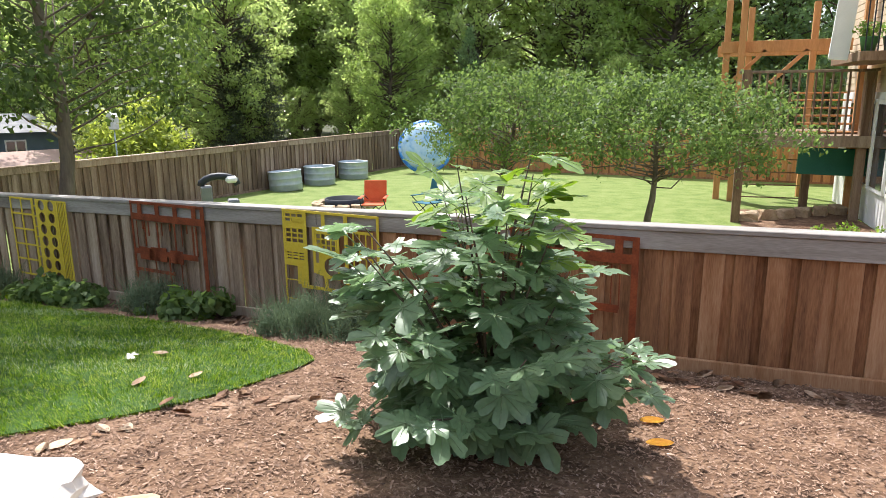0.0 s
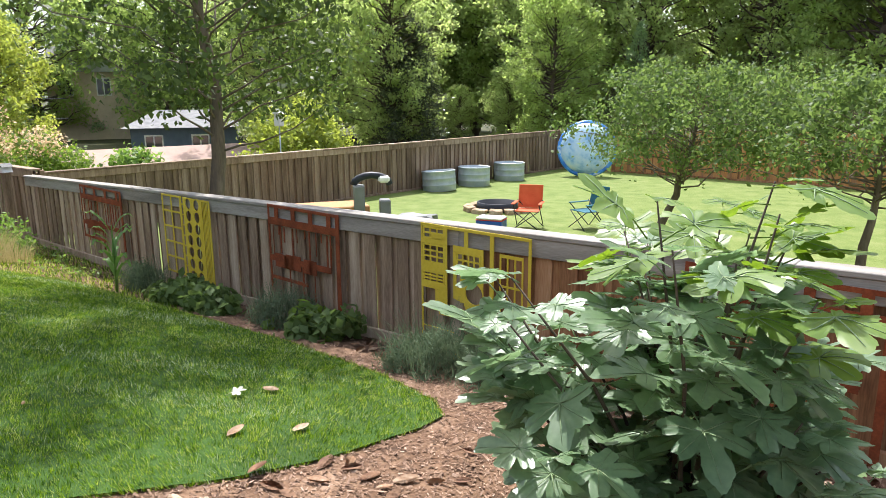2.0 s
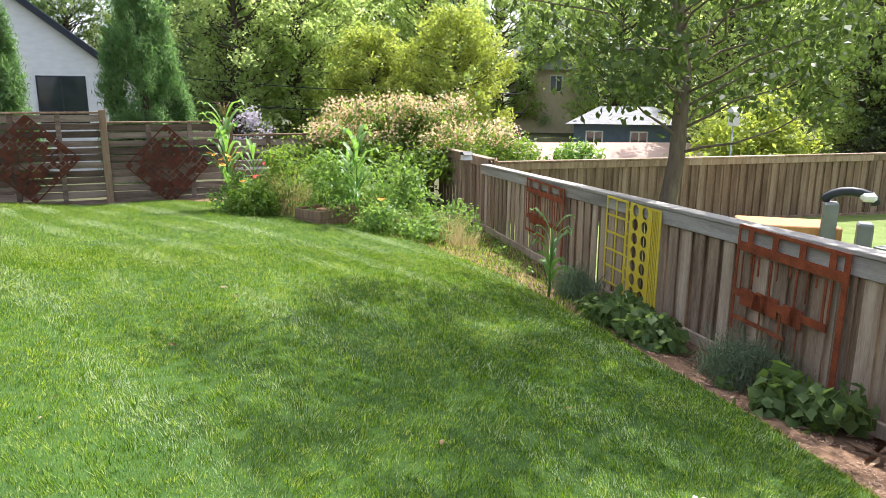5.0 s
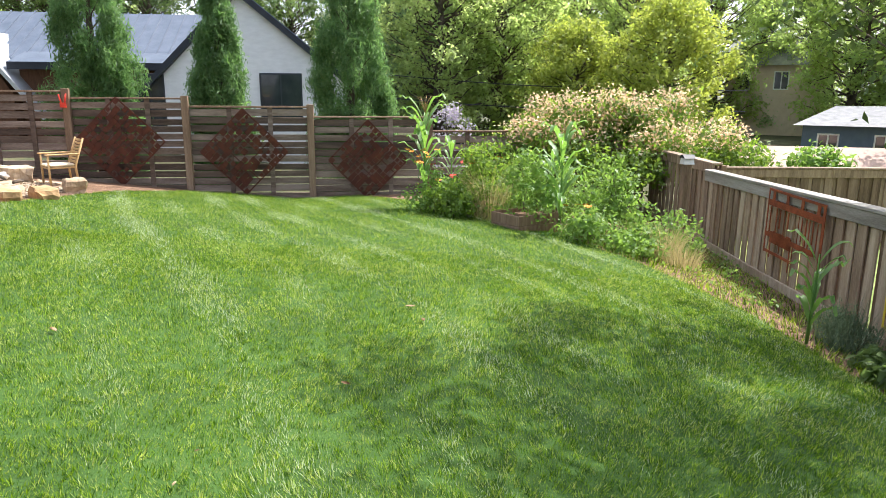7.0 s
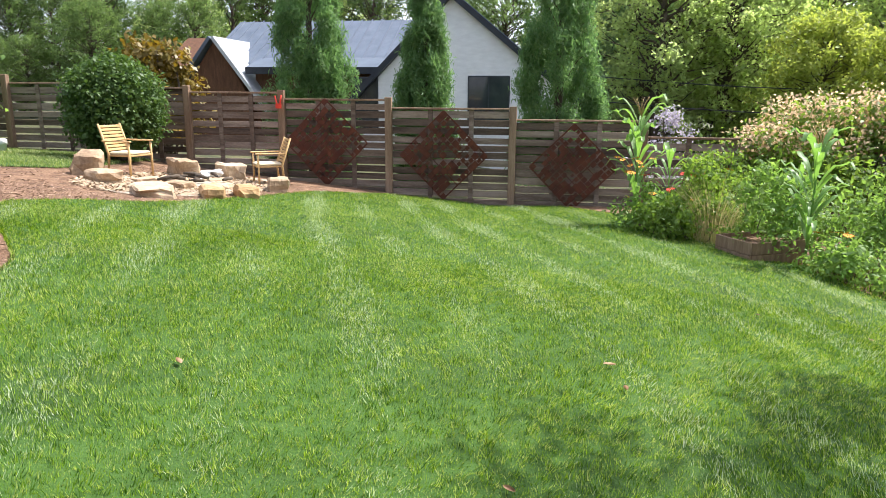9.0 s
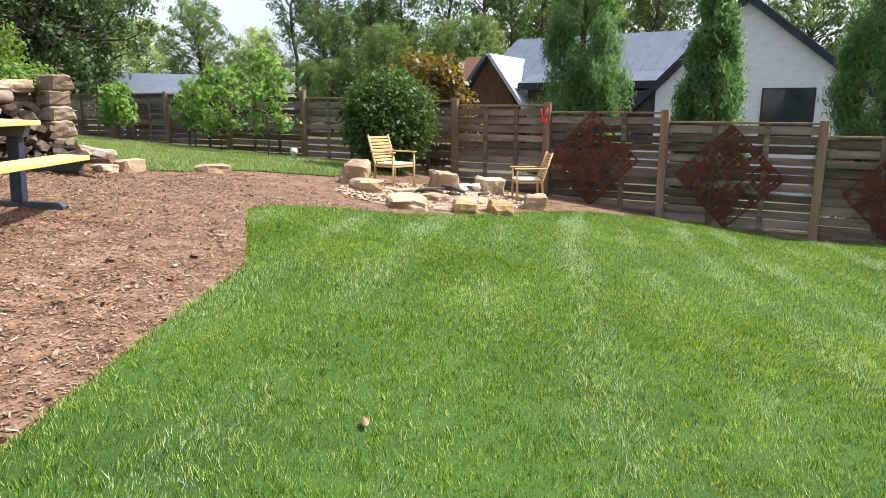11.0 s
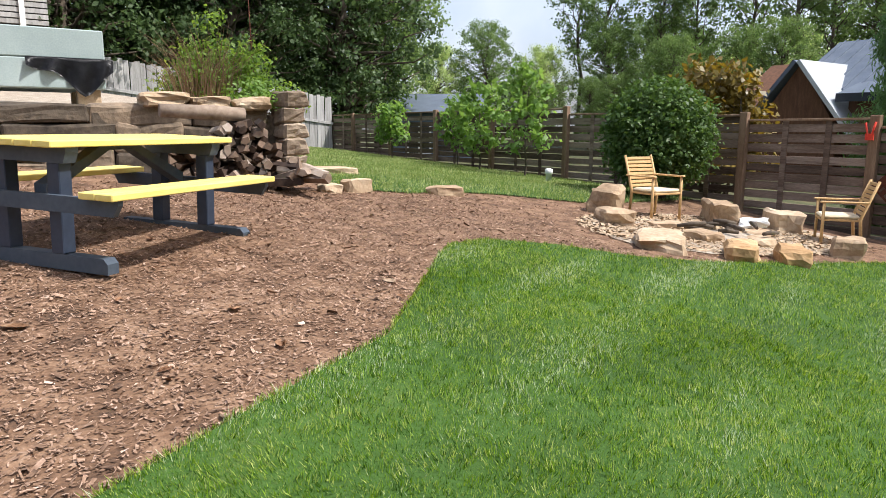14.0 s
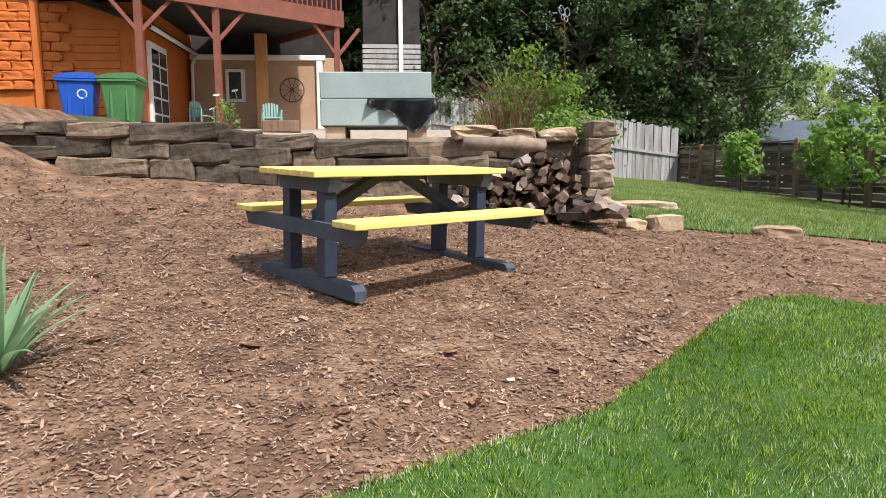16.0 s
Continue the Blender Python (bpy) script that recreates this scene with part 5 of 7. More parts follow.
def conifer(x, y, z, h, r, seed):
    """An upright evergreen: a trunk and rising sprays in an uneven column."""
    rng = np.random.default_rng(seed)
    th = thing("conifer", "tall narrow dark green conifer behind the slatted fence", "conifer", pose(x, y, z), "conifers behind the fence")
    bm = bmesh.new()
    tube(bm, [(0, 0, -0.2), (0.02, 0, h * 0.5), (0, 0, h * 0.95)], [0.12, 0.08, 0.01], 7)
    blobs = []
    for i in range(210):
        f = (i + rng.random()) / 210
        a = rng.uniform(0, math.tau)
        rr = r * (1 - f) ** 0.55 * rng.uniform(0.55, 0.95) * (0.75 + 0.25 * min(1, f * 5))
        s = 0.26 * (1 - 0.45 * f)
        blobs.append((rr * math.cos(a), rr * math.sin(a), 0.25 + f * h, s, s * 1.7))
        if i % 4 == 0:
            limb(bm, (0, 0, f * h * 0.9), (rr * math.cos(a), rr * math.sin(a), 0.3 + f * h), 0.02, 0.006, rng, 3, 0.1, 4)
    part("trunk", bm, M_BARK, th)
    P, N = blob_points(blobs, 7000, rng, 0.1, 0.2)
    ob = new("foliage", leaf_soup("foliage", P, 0.13, M_LEAF_PINE, N * 0.2, 0.17, -1.1, rng))
    ob.parent = th


conifer(-18.6, -3.75, -0.6, 5.4, 1.2, 1)
conifer(-18.6, -1.2, -0.7, 4.1, 0.82, 2)
conifer(-18.6, 1.65, -0.8, 5.4, 1.15, 3)
M_COPPER = leafmat("copper_magnolia_leaves", (0.07, 0.06, 0.014), (0.27, 0.20, 0.045), 0.3, 0.4, 0.4)
make_bush("magnolia_bush", 320, heap(320, 40, 0.9, 0.9, 2.7, 0.4, 0.3), 600, 0.16, M_COPPER, "copper and green broad-leaved bush behind the fence", "bush", 0.05, pose(-18.3, -7.3, -0.3))
for i, (x, y, h) in enumerate(((-15.4, -9.6, 2.2), (-15.9, -12.6, 1.6), (-15.5, -11.2, 1.9), (-15.6, -15.2, 1.4))):
    th = make_tree("sapling", 330 + i, h, 0.022, 0.5, 0.55, 14, 0.24, 620, 0.15, M_LEAF_LIGHT, "slim young tree with bright green leaves before the fence", "sapling", lean=(0.05 * i, 0.1), bark=M_BARK, limbs=True)
    th.matrix_basis = pose(x, y, g(x, y))

M_OAKBARK = mat("grey_oak_bark", [(0.25, (0.07, 0.055, 0.04)), (0.6, (0.19, 0.155, 0.115)), (0.85, (0.32, 0.275, 0.22))], 4, 0.95, 0.9, 25, (1, 1, 0.25), bdist=0.03)
# the backlit crown's shade is put into this dark leaf colour
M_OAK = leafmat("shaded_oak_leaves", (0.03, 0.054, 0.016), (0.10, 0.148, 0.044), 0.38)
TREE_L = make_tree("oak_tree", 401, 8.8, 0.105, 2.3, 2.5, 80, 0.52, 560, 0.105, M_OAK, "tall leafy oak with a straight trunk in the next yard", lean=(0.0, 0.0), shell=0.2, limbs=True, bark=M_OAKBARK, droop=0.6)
TREE_L.matrix_basis = pose(-8.07, 7.24, g(-8.07, 7.24))
APPLE1 = make_tree("flowering_tree", 402, 3.0, 0.075, 1.75, 2.4, 80, 0.30, 1300, 0.072, M_SHRUB, "small-leaved spreading tree on the next lawn", lean=(0.15, 0), shell=0.1, limbs=True, squash=1.0, bark=M_OAKBARK, droop=0.4)
APPLE1.matrix_basis = pose(-0.45, 11.4, g(-0.45, 11.4))
APPLE2 = make_tree("flowering_tree", 403, 3.2, 0.085, 1.8, 2.2, 76, 0.30, 1300, 0.072, M_SHRUB, "small-leaved leaning tree with arching limbs", lean=(0.9, -0.2), shell=0.1, limbs=True, squash=1.0, bark=M_OAKBARK, droop=0.4)
APPLE2.matrix_basis = pose(-3.6, 12.4, g(-3.6, 12.4))
make_bush("golden_shrub", 340, heap(340, 60, 2.2, 2.2, 2.9, 0.55, 0.2), 500, 0.17, M_LEAF_YEL, "broad yellow-green shrub beyond the far fence", "shrub", 0.06, pose(-17.6, 19.0, -1.6))
make_bush("golden_shrub", 341, heap(341, 22, 0.8, 0.8, 1.9, 0.35, 0.2), 700, 0.16, M_LEAF_LIGHT, "bright green shrub beyond the far fence", "shrub", 0.05, pose(-17.2, 12.2, -1.6))


# ---- woods all round ----
M_MAGNOLIA = leafmat("glossy_magnolia_leaves", (0.05, 0.072, 0.034), (0.15, 0.18, 0.095), 0.3, 0.32, 0.6)
KINDS = (("broadleaf_tree", 501, 13.0, 0.28, 1.6, 4.3, M_WOOD_A, "tall leafy green tree in the woods beyond", 0.0), ("broadleaf_tree", 502, 12.0, 0.24, 1.2, 4.0, M_WOOD_B, "tree in the woods beyond, sunlight put into its light green", 0.0),
         ("broadleaf_tree", 503, 15.0, 0.3, 1.0, 4.6, M_LEAF_DARK, "dark green tree in the woods beyond", 0.0), ("pine_tree", 504, 15.0, 0.26, 1.0, 3.2, M_WOOD_C, "conifer in the woods beyond, haze put into its pale colour", 0.8),
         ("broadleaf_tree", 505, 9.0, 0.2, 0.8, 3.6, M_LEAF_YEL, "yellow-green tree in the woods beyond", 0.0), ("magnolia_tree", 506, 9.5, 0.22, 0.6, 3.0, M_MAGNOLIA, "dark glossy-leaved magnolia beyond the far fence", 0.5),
         ("broadleaf_tree", 507, 14.0, 0.26, 2.2, 4.4, M_WOOD_D, "tree in the woods beyond, shade put into its mid green", 0.0),
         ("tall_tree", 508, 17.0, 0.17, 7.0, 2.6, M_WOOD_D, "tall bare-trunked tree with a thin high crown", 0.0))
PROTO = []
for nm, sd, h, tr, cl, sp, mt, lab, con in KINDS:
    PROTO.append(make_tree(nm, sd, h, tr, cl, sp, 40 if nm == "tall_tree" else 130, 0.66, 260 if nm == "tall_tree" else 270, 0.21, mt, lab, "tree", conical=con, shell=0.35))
used = set()


def put_tree(k, x, y, s, turn):
    m = pose(x, y, g(x, y) - 0.3, 0, 0, turn) @ Matrix.Diagonal((s, s, s, 1))
    if k not in used:
        used.add(k)
        PROTO[k].matrix_basis = m
    else:
        c = copy_thing(PROTO[k], m)
        c.matrix_basis = m


random.seed(21)
# north: behind the next yard
for i in range(17):
    x = -34 + i * 2.8 + random.uniform(-0.8, 0.8)
    put_tree(random.choice((0, 0, 1, 1, 3, 0)), x, 38 + random.uniform(0, 6) - 0.12 * x, random.uniform(0.95, 1.3), random.uniform(0, 360))
for i in range(16):
    put_tree(random.choice((0, 1, 0)), -40 + i * 3.2, 52 + random.uniform(0, 5), random.uniform(0.5, 0.7), random.uniform(0, 360))
for i in range(15):
    put_tree(random.choice((0, 1, 0)), -33 + i * 3.0 + random.uniform(-0.8, 0.8), 34.5 + random.uniform(0, 2.5), random.uniform(0.27, 0.40), random.uniform(0, 360))
put_tree(5, -20.4, 29.8, 0.74, 10)
put_tree(1, -14.0, 33.0, 0.7, 140)
put_tree(3, -10.8, 36.0, 0.45, 0)
# north-west: across the low ground
for i in range(18):
    a = radians(118 + i * 3.4)
    d = random.uniform(46, 56)
    put_tree(random.choice((0, 3, 0, 1)), -5 + d * math.cos(a), 3 + d * math.sin(a), random.uniform(0.9, 1.3), random.uniform(0, 360))
for x, y, s, k in ((-30, 10.5, 0.62, 4), (-27.5, 13.2, 0.7, 4), (-33, 8, 0.8, 1), (-34, 14.5, 0.85, 1), (-25, 25, 0.8, 0), (-27, 29, 0.9, 0), (-21, 29, 0.8, 0), (-31, 5.2, 0.75, 0), (-36, 5, 0.9, 3), (-38, 10, 1.1, 0), (-36, 2.5, 0.95, 3)):
    put_tree(k, x, y, s, random.uniform(0, 360))
# west: behind the white house
for i in range(15):
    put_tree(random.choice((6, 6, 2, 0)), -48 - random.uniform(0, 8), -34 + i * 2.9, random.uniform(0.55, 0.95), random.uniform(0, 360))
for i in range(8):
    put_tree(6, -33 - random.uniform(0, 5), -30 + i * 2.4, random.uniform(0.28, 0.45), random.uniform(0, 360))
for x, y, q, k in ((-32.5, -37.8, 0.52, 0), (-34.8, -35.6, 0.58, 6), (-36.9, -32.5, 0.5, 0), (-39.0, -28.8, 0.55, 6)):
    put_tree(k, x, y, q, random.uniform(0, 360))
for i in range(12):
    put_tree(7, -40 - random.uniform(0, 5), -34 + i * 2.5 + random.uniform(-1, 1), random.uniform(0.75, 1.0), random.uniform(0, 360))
# south: dark trees behind the terrace
for x, y, s, k in ((-18.5, -23.5, 0.95, 2), (-15.5, -24.5, 1.0, 2), (-12.5, -25.5, 1.0, 2), (-9.5, -24.5, 1.0, 2), (-6, -25.5, 1.05, 2), (-2.5, -26, 1.1, 2), (-20.5, -27, 0.95, 6), (-17, -29, 1.2, 2), (-11, -30, 1.25, 2), (-5, -31, 1.3, 2), (1.5, -29, 1.2, 2), (-24, -31, 0.8, 6), (-13.8, -22.3, 0.7, 2), (-8.5, -22.2, 0.8, 2)):
    put_tree(k, x, y, s, random.uniform(0, 360))


# ---- houses ----
def white_house():
    th = thing("white_house", "white brick house with dark standing-seam metal roof", "house")
    X = -27.0
    zb = -1.2
    # front wing with its gable towards the yard
    part("wall", prism([(-6.6, zb), (2.2, zb), (2.2, 1.0), (-2.0, 4.4), (-6.6, -0.2)], X - 7, X, "x"), M_WHITEBRICK, th)

    def slope(y0, z0, y1, z1, x0, x1, thick=0.18):
        d = Vector((0, y1 - y0, z1 - z0)).normalized()
        n = Vector((0, -d.z, d.y)) * (1 if d.y > 0 else -1)
        return prism([(y0, z0), (y1, z1), (y1 + n.y * thick, z1 + n.z * thick), (y0 + n.y * thick, z0 + n.z * thick)], x0, x1, "x")
    for y0, z0, y1, z1 in ((-2.0, 4.41, -7.2, -0.79), (-2.0, 4.41, 2.9, 0.44)):
        roof = part("roof", slope(y0, z0, y1, z1, X - 7, X + 0.25), M_DARKTRIM, th, "dark metal roof edge")
        sheet = part("roof_sheet", slope(y0, z0 + 0.20, y1, z1 + 0.20, X - 7, X + 0.0, 0.02), M_ROOF, th, "standing-seam metal roof sheet")
        for k in range(15):
            part("seam", slope(y0, z0 + 0.225, y1, z1 + 0.225, X - 0.1 - k * 0.45 - 0.02, X - 0.1 - k * 0.45 + 0.02, 0.035), M_ROOF, sheet)
    for ya, yb, za, zt in ((-1.42, -0.02, 0.35, 1.95), (-5.4, -4.5, 0.2, 1.9)):
        w = part("window", bx(X - 0.05, X + 0.04, ya, yb, za, zt, 0.01), M_DARKTRIM, th, "black-framed window")
        ym = (ya + yb) / 2
        for a, b in ((ya + 0.05, ym - 0.025), (ym + 0.025, yb - 0.05)):
            part("pane", bx(X + 0.041, X + 0.05, a, b, za + 0.05, zt - 0.05, 0), M_GLASSDARK, w)
    # long body, ridge along y
    part("body", prism([(X - 8, zb), (X - 1.6, zb), (X - 1.6, 1.9), (X - 4.6, 3.6), (X - 8, 1.9)], -14.0, -4.0, "y"), M_CEDAR, th, "cedar-clad main body")
    sh = part("roof_sheet", prism([(X - 1.2, 2.3), (X - 4.6, 4.12), (X - 4.6, 4.22), (X - 1.2, 2.4)], -11.6, -2.6, "y"), M_ROOF, th, "standing-seam metal roof sheet")
    for k in range(21):
        y = -11.4 + k * 0.42
        part("seam", prism([(X - 1.2, 2.4), (X - 4.6, 4.22), (X - 4.6, 4.27), (X - 1.2, 2.45)], y - 0.02, y + 0.02, "y"), M_ROOF, sh)
    part("porch_roof", prism([(X - 0.2, 2.15), (X - 1.6, 2.55), (X - 1.6, 2.63), (X - 0.2, 2.23)], -9.4, -4.2, "y"), M_ROOF, th, "low-pitched pale metal porch roof")
    part("fascia", bx(X - 0.24, X - 0.18, -9.4, -4.2, 2.0, 2.24, 0.005), M_DARKTRIM, th)
    part("porch_wall", bx(X - 1.0, X - 0.8, -9.3, -4.4, zb, 2.12, 0.005), M_CEDAR, th, "cedar board wall under the porch")
    # small side gable
    part("side_gable", prism([(-12.2, zb), (-9.3, zb), (-9.3, 1.2), (-10.5, 3.2), (-12.2, 0.8)], X - 3, X - 0.2, "x"), M_CEDAR, th, "cedar-clad small gable")
    # this slope faces the light: its sunlight is put into a paler metal
    part("side_roof", slope(-10.5, 3.2, -8.3, 0.3, X - 3.0, X + 0.1, 0.12), M_ROOFSUNLIT, th, "metal roof slope with sunlight put into its pale colour")
    part("side_roof", slope(-10.5, 3.2, -12.4, 0.9, X - 3.0, X + 0.1, 0.12), M_ROOF, th)


M_ROOFSUNLIT = mat("sunlit_metal_roof", two((0.42, 0.45, 0.48), (0.55, 0.58, 0.6)), 2, 0.4, 0.05, 20, metal=0.4)
white_house()


def small_house(name, m, w, d, hw, hr, wallm, roofm, label, hip=0.0):
    """A plain far house: walls, a pitched roof with eaves, windows."""
    th = thing(name, label, "house", m)
    part("wall", bx(-w / 2, w / 2, -d / 2, d / 2, -2.5, hw, 0.02), wallm, th)
    bm = bmesh.new()
    e = 0.45
    v = [bm.verts.new(p) for p in ((-w / 2 - e, -d / 2 - e, hw), (w / 2 + e, -d / 2 - e, hw), (w / 2 + e, d / 2 + e, hw), (-w / 2 - e, d / 2 + e, hw), (-w / 2 - e + hip * w, 0, hr), (w / 2 + e - hip * w, 0, hr))]
    for f in ((0, 1, 5, 4), (2, 3, 4, 5), (1, 2, 5), (3, 0, 4), (3, 2, 1, 0)):
        bm.faces.new([v[i] for i in f])
    part("roof", bm, roofm, th)
    for k in range(int(w / 2.5)):
        x = -w / 2 + 1.2 + k * 2.5
        win = part("window", bx(x - 0.5, x + 0.5, -d / 2 - 0.04, -d / 2 + 0.02, hw - 1.7, hw - 0.4, 0.01), M_WHITE, th, "white-framed window")
        for s in (-1, 1):
            part("pane", bx(x + s * 0.23 - 0.19, x + s * 0.23 + 0.19, -d / 2 - 0.05, -d / 2 - 0.041, hw - 1.62, hw - 0.48, 0), M_GLASSDARK, win)
    return th


def facing(x, y, z, look_x=-2.5, look_y=1.5, extra=0):
    return pose(x, y, z, 0, 0, math.degrees(math.atan2(look_y - y, look_x - x)) + 90 + extra)


small_house("blue_house", facing(-36.15, 28.55, -2.1), 5.8, 5.2, 1.95, 2.9, M_BLUEWALL, M_SHINGLE, "low blue-grey house with pale hipped roof down the slope", 0.3)
small_house("tan_house", facing(-27.0, 20.6, -2.3, extra=18), 13.0, 6, 0.4, 1.7, M_CREAM, M_PINKROOF, "low house with pale red shingle roof beyond the fence", 0.0)
small_house("distant_house", facing(-52.0, 33.0, 0.2), 6.5, 6, 3.2, 5.2, M_CREAM, M_SHINGLE, "cream house among trees on the far slope", 0.1)
small_house("slate_house", facing(-23.5, -24.8, 0.0), 3.4, 5, 1.85, 2.75, M_BLUEWALL, M_ROOF, "grey house with blue metal roof beyond the slatted fence", 0.0)


def own_house():
    th = thing("orange_house", "orange and tan house with a raised red-brown deck", "house")
    # orange block front, with rock-faced blocks
    part("wall", bx(-1.87, 4.0, -19.0, -15.0, 1.6, 4.6, 0.01), M_ORANGE, th, "orange painted wall")
    rng = np.random.default_rng(4)
    blk = [mesh_of("block", rock_bm(700 + i, 0.40, 0.16, 0.19, 0.14), M_ORANGE) for i in range(4)]
    for r in range(9):
        for k in range(7):
            x = -0.22 + k * 0.41 + (0.2 if r % 2 else 0)
            again("block", blk[int(rng.integers(4))], th, pose(x + 0.0, -14.99, 2.75 + r * 0.2))
    part("pilaster", bx(0.15, 0.33, -14.94, -14.86, 1.8, 4.6, 0.01), M_ORANGE, th)
    for k in range(12):
        part("siding_board", bx(-1.40, -0.46, -14.998, -14.965 + 0.0, 2.05 + k * 0.165, 2.05 + k * 0.165 + 0.155, 0.012), M_ORANGE, th)
    part("corner_board", bx(-1.86, -1.66, -14.998, -14.94, 1.6, 3.9, 0.01), M_ORANGE, th)
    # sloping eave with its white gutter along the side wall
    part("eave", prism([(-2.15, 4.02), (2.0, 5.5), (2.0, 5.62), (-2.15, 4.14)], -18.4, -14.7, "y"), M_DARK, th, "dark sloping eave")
    bm = bmesh.new()
    tube(bm, [(-2.14, -14.75, 4.05), (-2.14, -18.4, 4.05)], [0.05, 0.05], 8)
    part("gutter", bm, M_WHITE, th, "white gutter")
    bm = bmesh.new()
    tube(bm, [(-2.14, -18.35, 4.01), (-2.05, -18.3, 3.75), (-2.02, -18.3, 1.9)], [0.045, 0.045, 0.045], 8)
    part("downpipe", bm, M_WHITE, th, "white downpipe")
    door = part("glazed_door", bx(-1.95, -1.875, -16.45, -15.2, 1.75, 3.85, 0.01), M_WHITE, th, "white glazed door")
    for k in range(2):
        for r in range(5):
            part("pane", bx(-1.965, -1.952, -16.33 + k * 0.56, -15.88 + k * 0.56, 1.95 + r * 0.36, 2.26 + r * 0.36, 0), M_GLASSDARK, door)
    # tan lower wall under the deck
    part("lower_wall", bx(-5.5, -1.95, -18.9, -18.5, 1.6, 4.0, 0.01), M_TAN, th, "tan rendered wall under the deck")
    part("wall_trim", bx(-5.5, -1.95, -18.49, -18.42, 3.92, 4.06, 0.01), M_WHITE, th, "white trim board")
    part("wall_trim", bx(-5.42, -5.25, -18.49, -18.42, 1.7, 3.9, 0.01), M_WHITE, th, "white trim board")
    w = part("window", bx(-3.36, -2.86, -18.49, -18.40, 2.82, 3.68, 0.01), M_WHITE, th, "white-framed window")
    part("pane", bx(-3.27, -2.95, -18.399, -18.39, 2.9, 3.6, 0), M_GLASSDARK, w)
    # side wall with white doors
    part("side_wall", bx(-5.9, -5.5, -21.5, -18.5, 1.6, 4.0, 0.01), M_TAN, th)
    # wide timber post and slanted struts
    part("timber_post", bx(-4.05, -3.75, -18.0, -17.8, 1.7, 4.5, 0.012), M_NEWWOOD, th, "broad orange timber post")
    # deck
    a, b = Vector((-1.2, -13.0, 4.62)), Vector((-6.05, -16.7, 4.62))
    d = (b - a)
    L = d.length
    ang = math.degrees(math.atan2(d.y, d.x))
    fr = pose(a.x, a.y, 4.62, 0, 0, ang)
    deck = part("deck", bx(0, L, 0.05, 4.2, 0.0, 0.06, 0.005), M_DARK, th, "deck underside with its shade put into the dark colour")
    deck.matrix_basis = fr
    rim = part("deck_rim", bx(-0.05, L + 0.05, -0.01, 0.045, -0.16, 0.22, 0.006), M_DECKRED, th, "red-brown deck rim")
    rim.matrix_basis = fr
    bal = mesh_of("baluster", bx(-0.02, 0.02, -0.02, 0.02, 0.22, 1.15, 0.003), M_DECKRED)
    for k in range(46):
        again("baluster", bal, th, fr @ Matrix.Translation((0.06 + k * (L - 0.1) / 45, 0.0, 0)))
    part("handrail", bx(-0.05, L + 0.05, -0.05, 0.05, 1.15, 1.2, 0.006), M_DECKRED, th).matrix_basis = fr
    part("side_rim", bx(L - 0.02, L + 0.04, 0.05, 4.2, -0.16, 1.2, 0.006), M_DECKRED, th, "red-brown boarded deck side").matrix_basis = fr
    for s in (1.3, 2.92, L - 0.1):
        p = fr @ Vector((s, 0.1, 0))
        part("deck_post", bx(p.x - 0.07, p.x + 0.07, p.y - 0.07, p.y + 0.07, 1.6, 4.62, 0.008), M_DECKRED, th, "red-brown deck post")
        for sx in (-1, 1):
            bm = bx(-0.04, 0.04, -0.03, 0.03, 0, 1.0, 0.005)
            part("strut", bm, M_DECKRED, th).matrix_basis = fr @ Matrix.Translation((s, 0.1, -0.86)) @ Matrix.Rotation(sx * radians(42), 4, "Y")
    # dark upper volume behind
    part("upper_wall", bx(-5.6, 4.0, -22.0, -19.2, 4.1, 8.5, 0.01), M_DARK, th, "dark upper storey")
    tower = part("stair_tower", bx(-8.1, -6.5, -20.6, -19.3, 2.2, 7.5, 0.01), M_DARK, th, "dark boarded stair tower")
    for k in range(6):
        part("siding_board", bx(-8.12, -6.48, -19.298, -19.27, 3.7 + k * 0.14, 3.7 + k * 0.14 + 0.11, 0.004), M_PALEWOOD, tower)
    part("tower_trim", bx(-7.62, -7.5, -19.26, -19.2, 3.6, 7.5, 0.005), M_WHITE, tower, "white corner board")
    part("tower_floor_post", bx(-7.0, -6.8, -19.9, -19.7, 0.9, 2.2, 0.005), M_DARK, tower)
    return th


own_house()


def wheel_ornament():
    bm = bmesh.new()
    ring(bm, 0, 0, 0.30, 0.035, 24)
    ring(bm, 0, 0, 0.0, 0.06, 8)
    for k in range(5):
        M = Matrix.Rotation(k * math.pi / 5, 4, "Y")
        box(bm, -0.3, 0.3, -0.003, 0.003, -0.01, 0.01, M)
    single("wagon_wheel", bm, M_BARK, "old round wheel ornament hung on the tan wall", "ornament", pose(-4.6, -18.40, 3.14))


wheel_ornament()


def white_flowers(x, y):
    z = float(terrace_z(x, y))
    make_bush("rose_bush", 870, heap(870, 10, 0.22, 0.2, 0.62, 0.10, 0.08), 1500, 0.06, M_LEAF_LIGHT, "small green bush with white blooms on the terrace", "bush", 0.006, pose(x, y, z))
    for k in range(5):
        flower(x + 0.18 * math.cos(k * 2.4), y + 0.16, z + 0.40 + 0.07 * k, 0.05, M_WHITE, "white bloom of the terrace bush")


white_flowers(-4.45, -10.8)


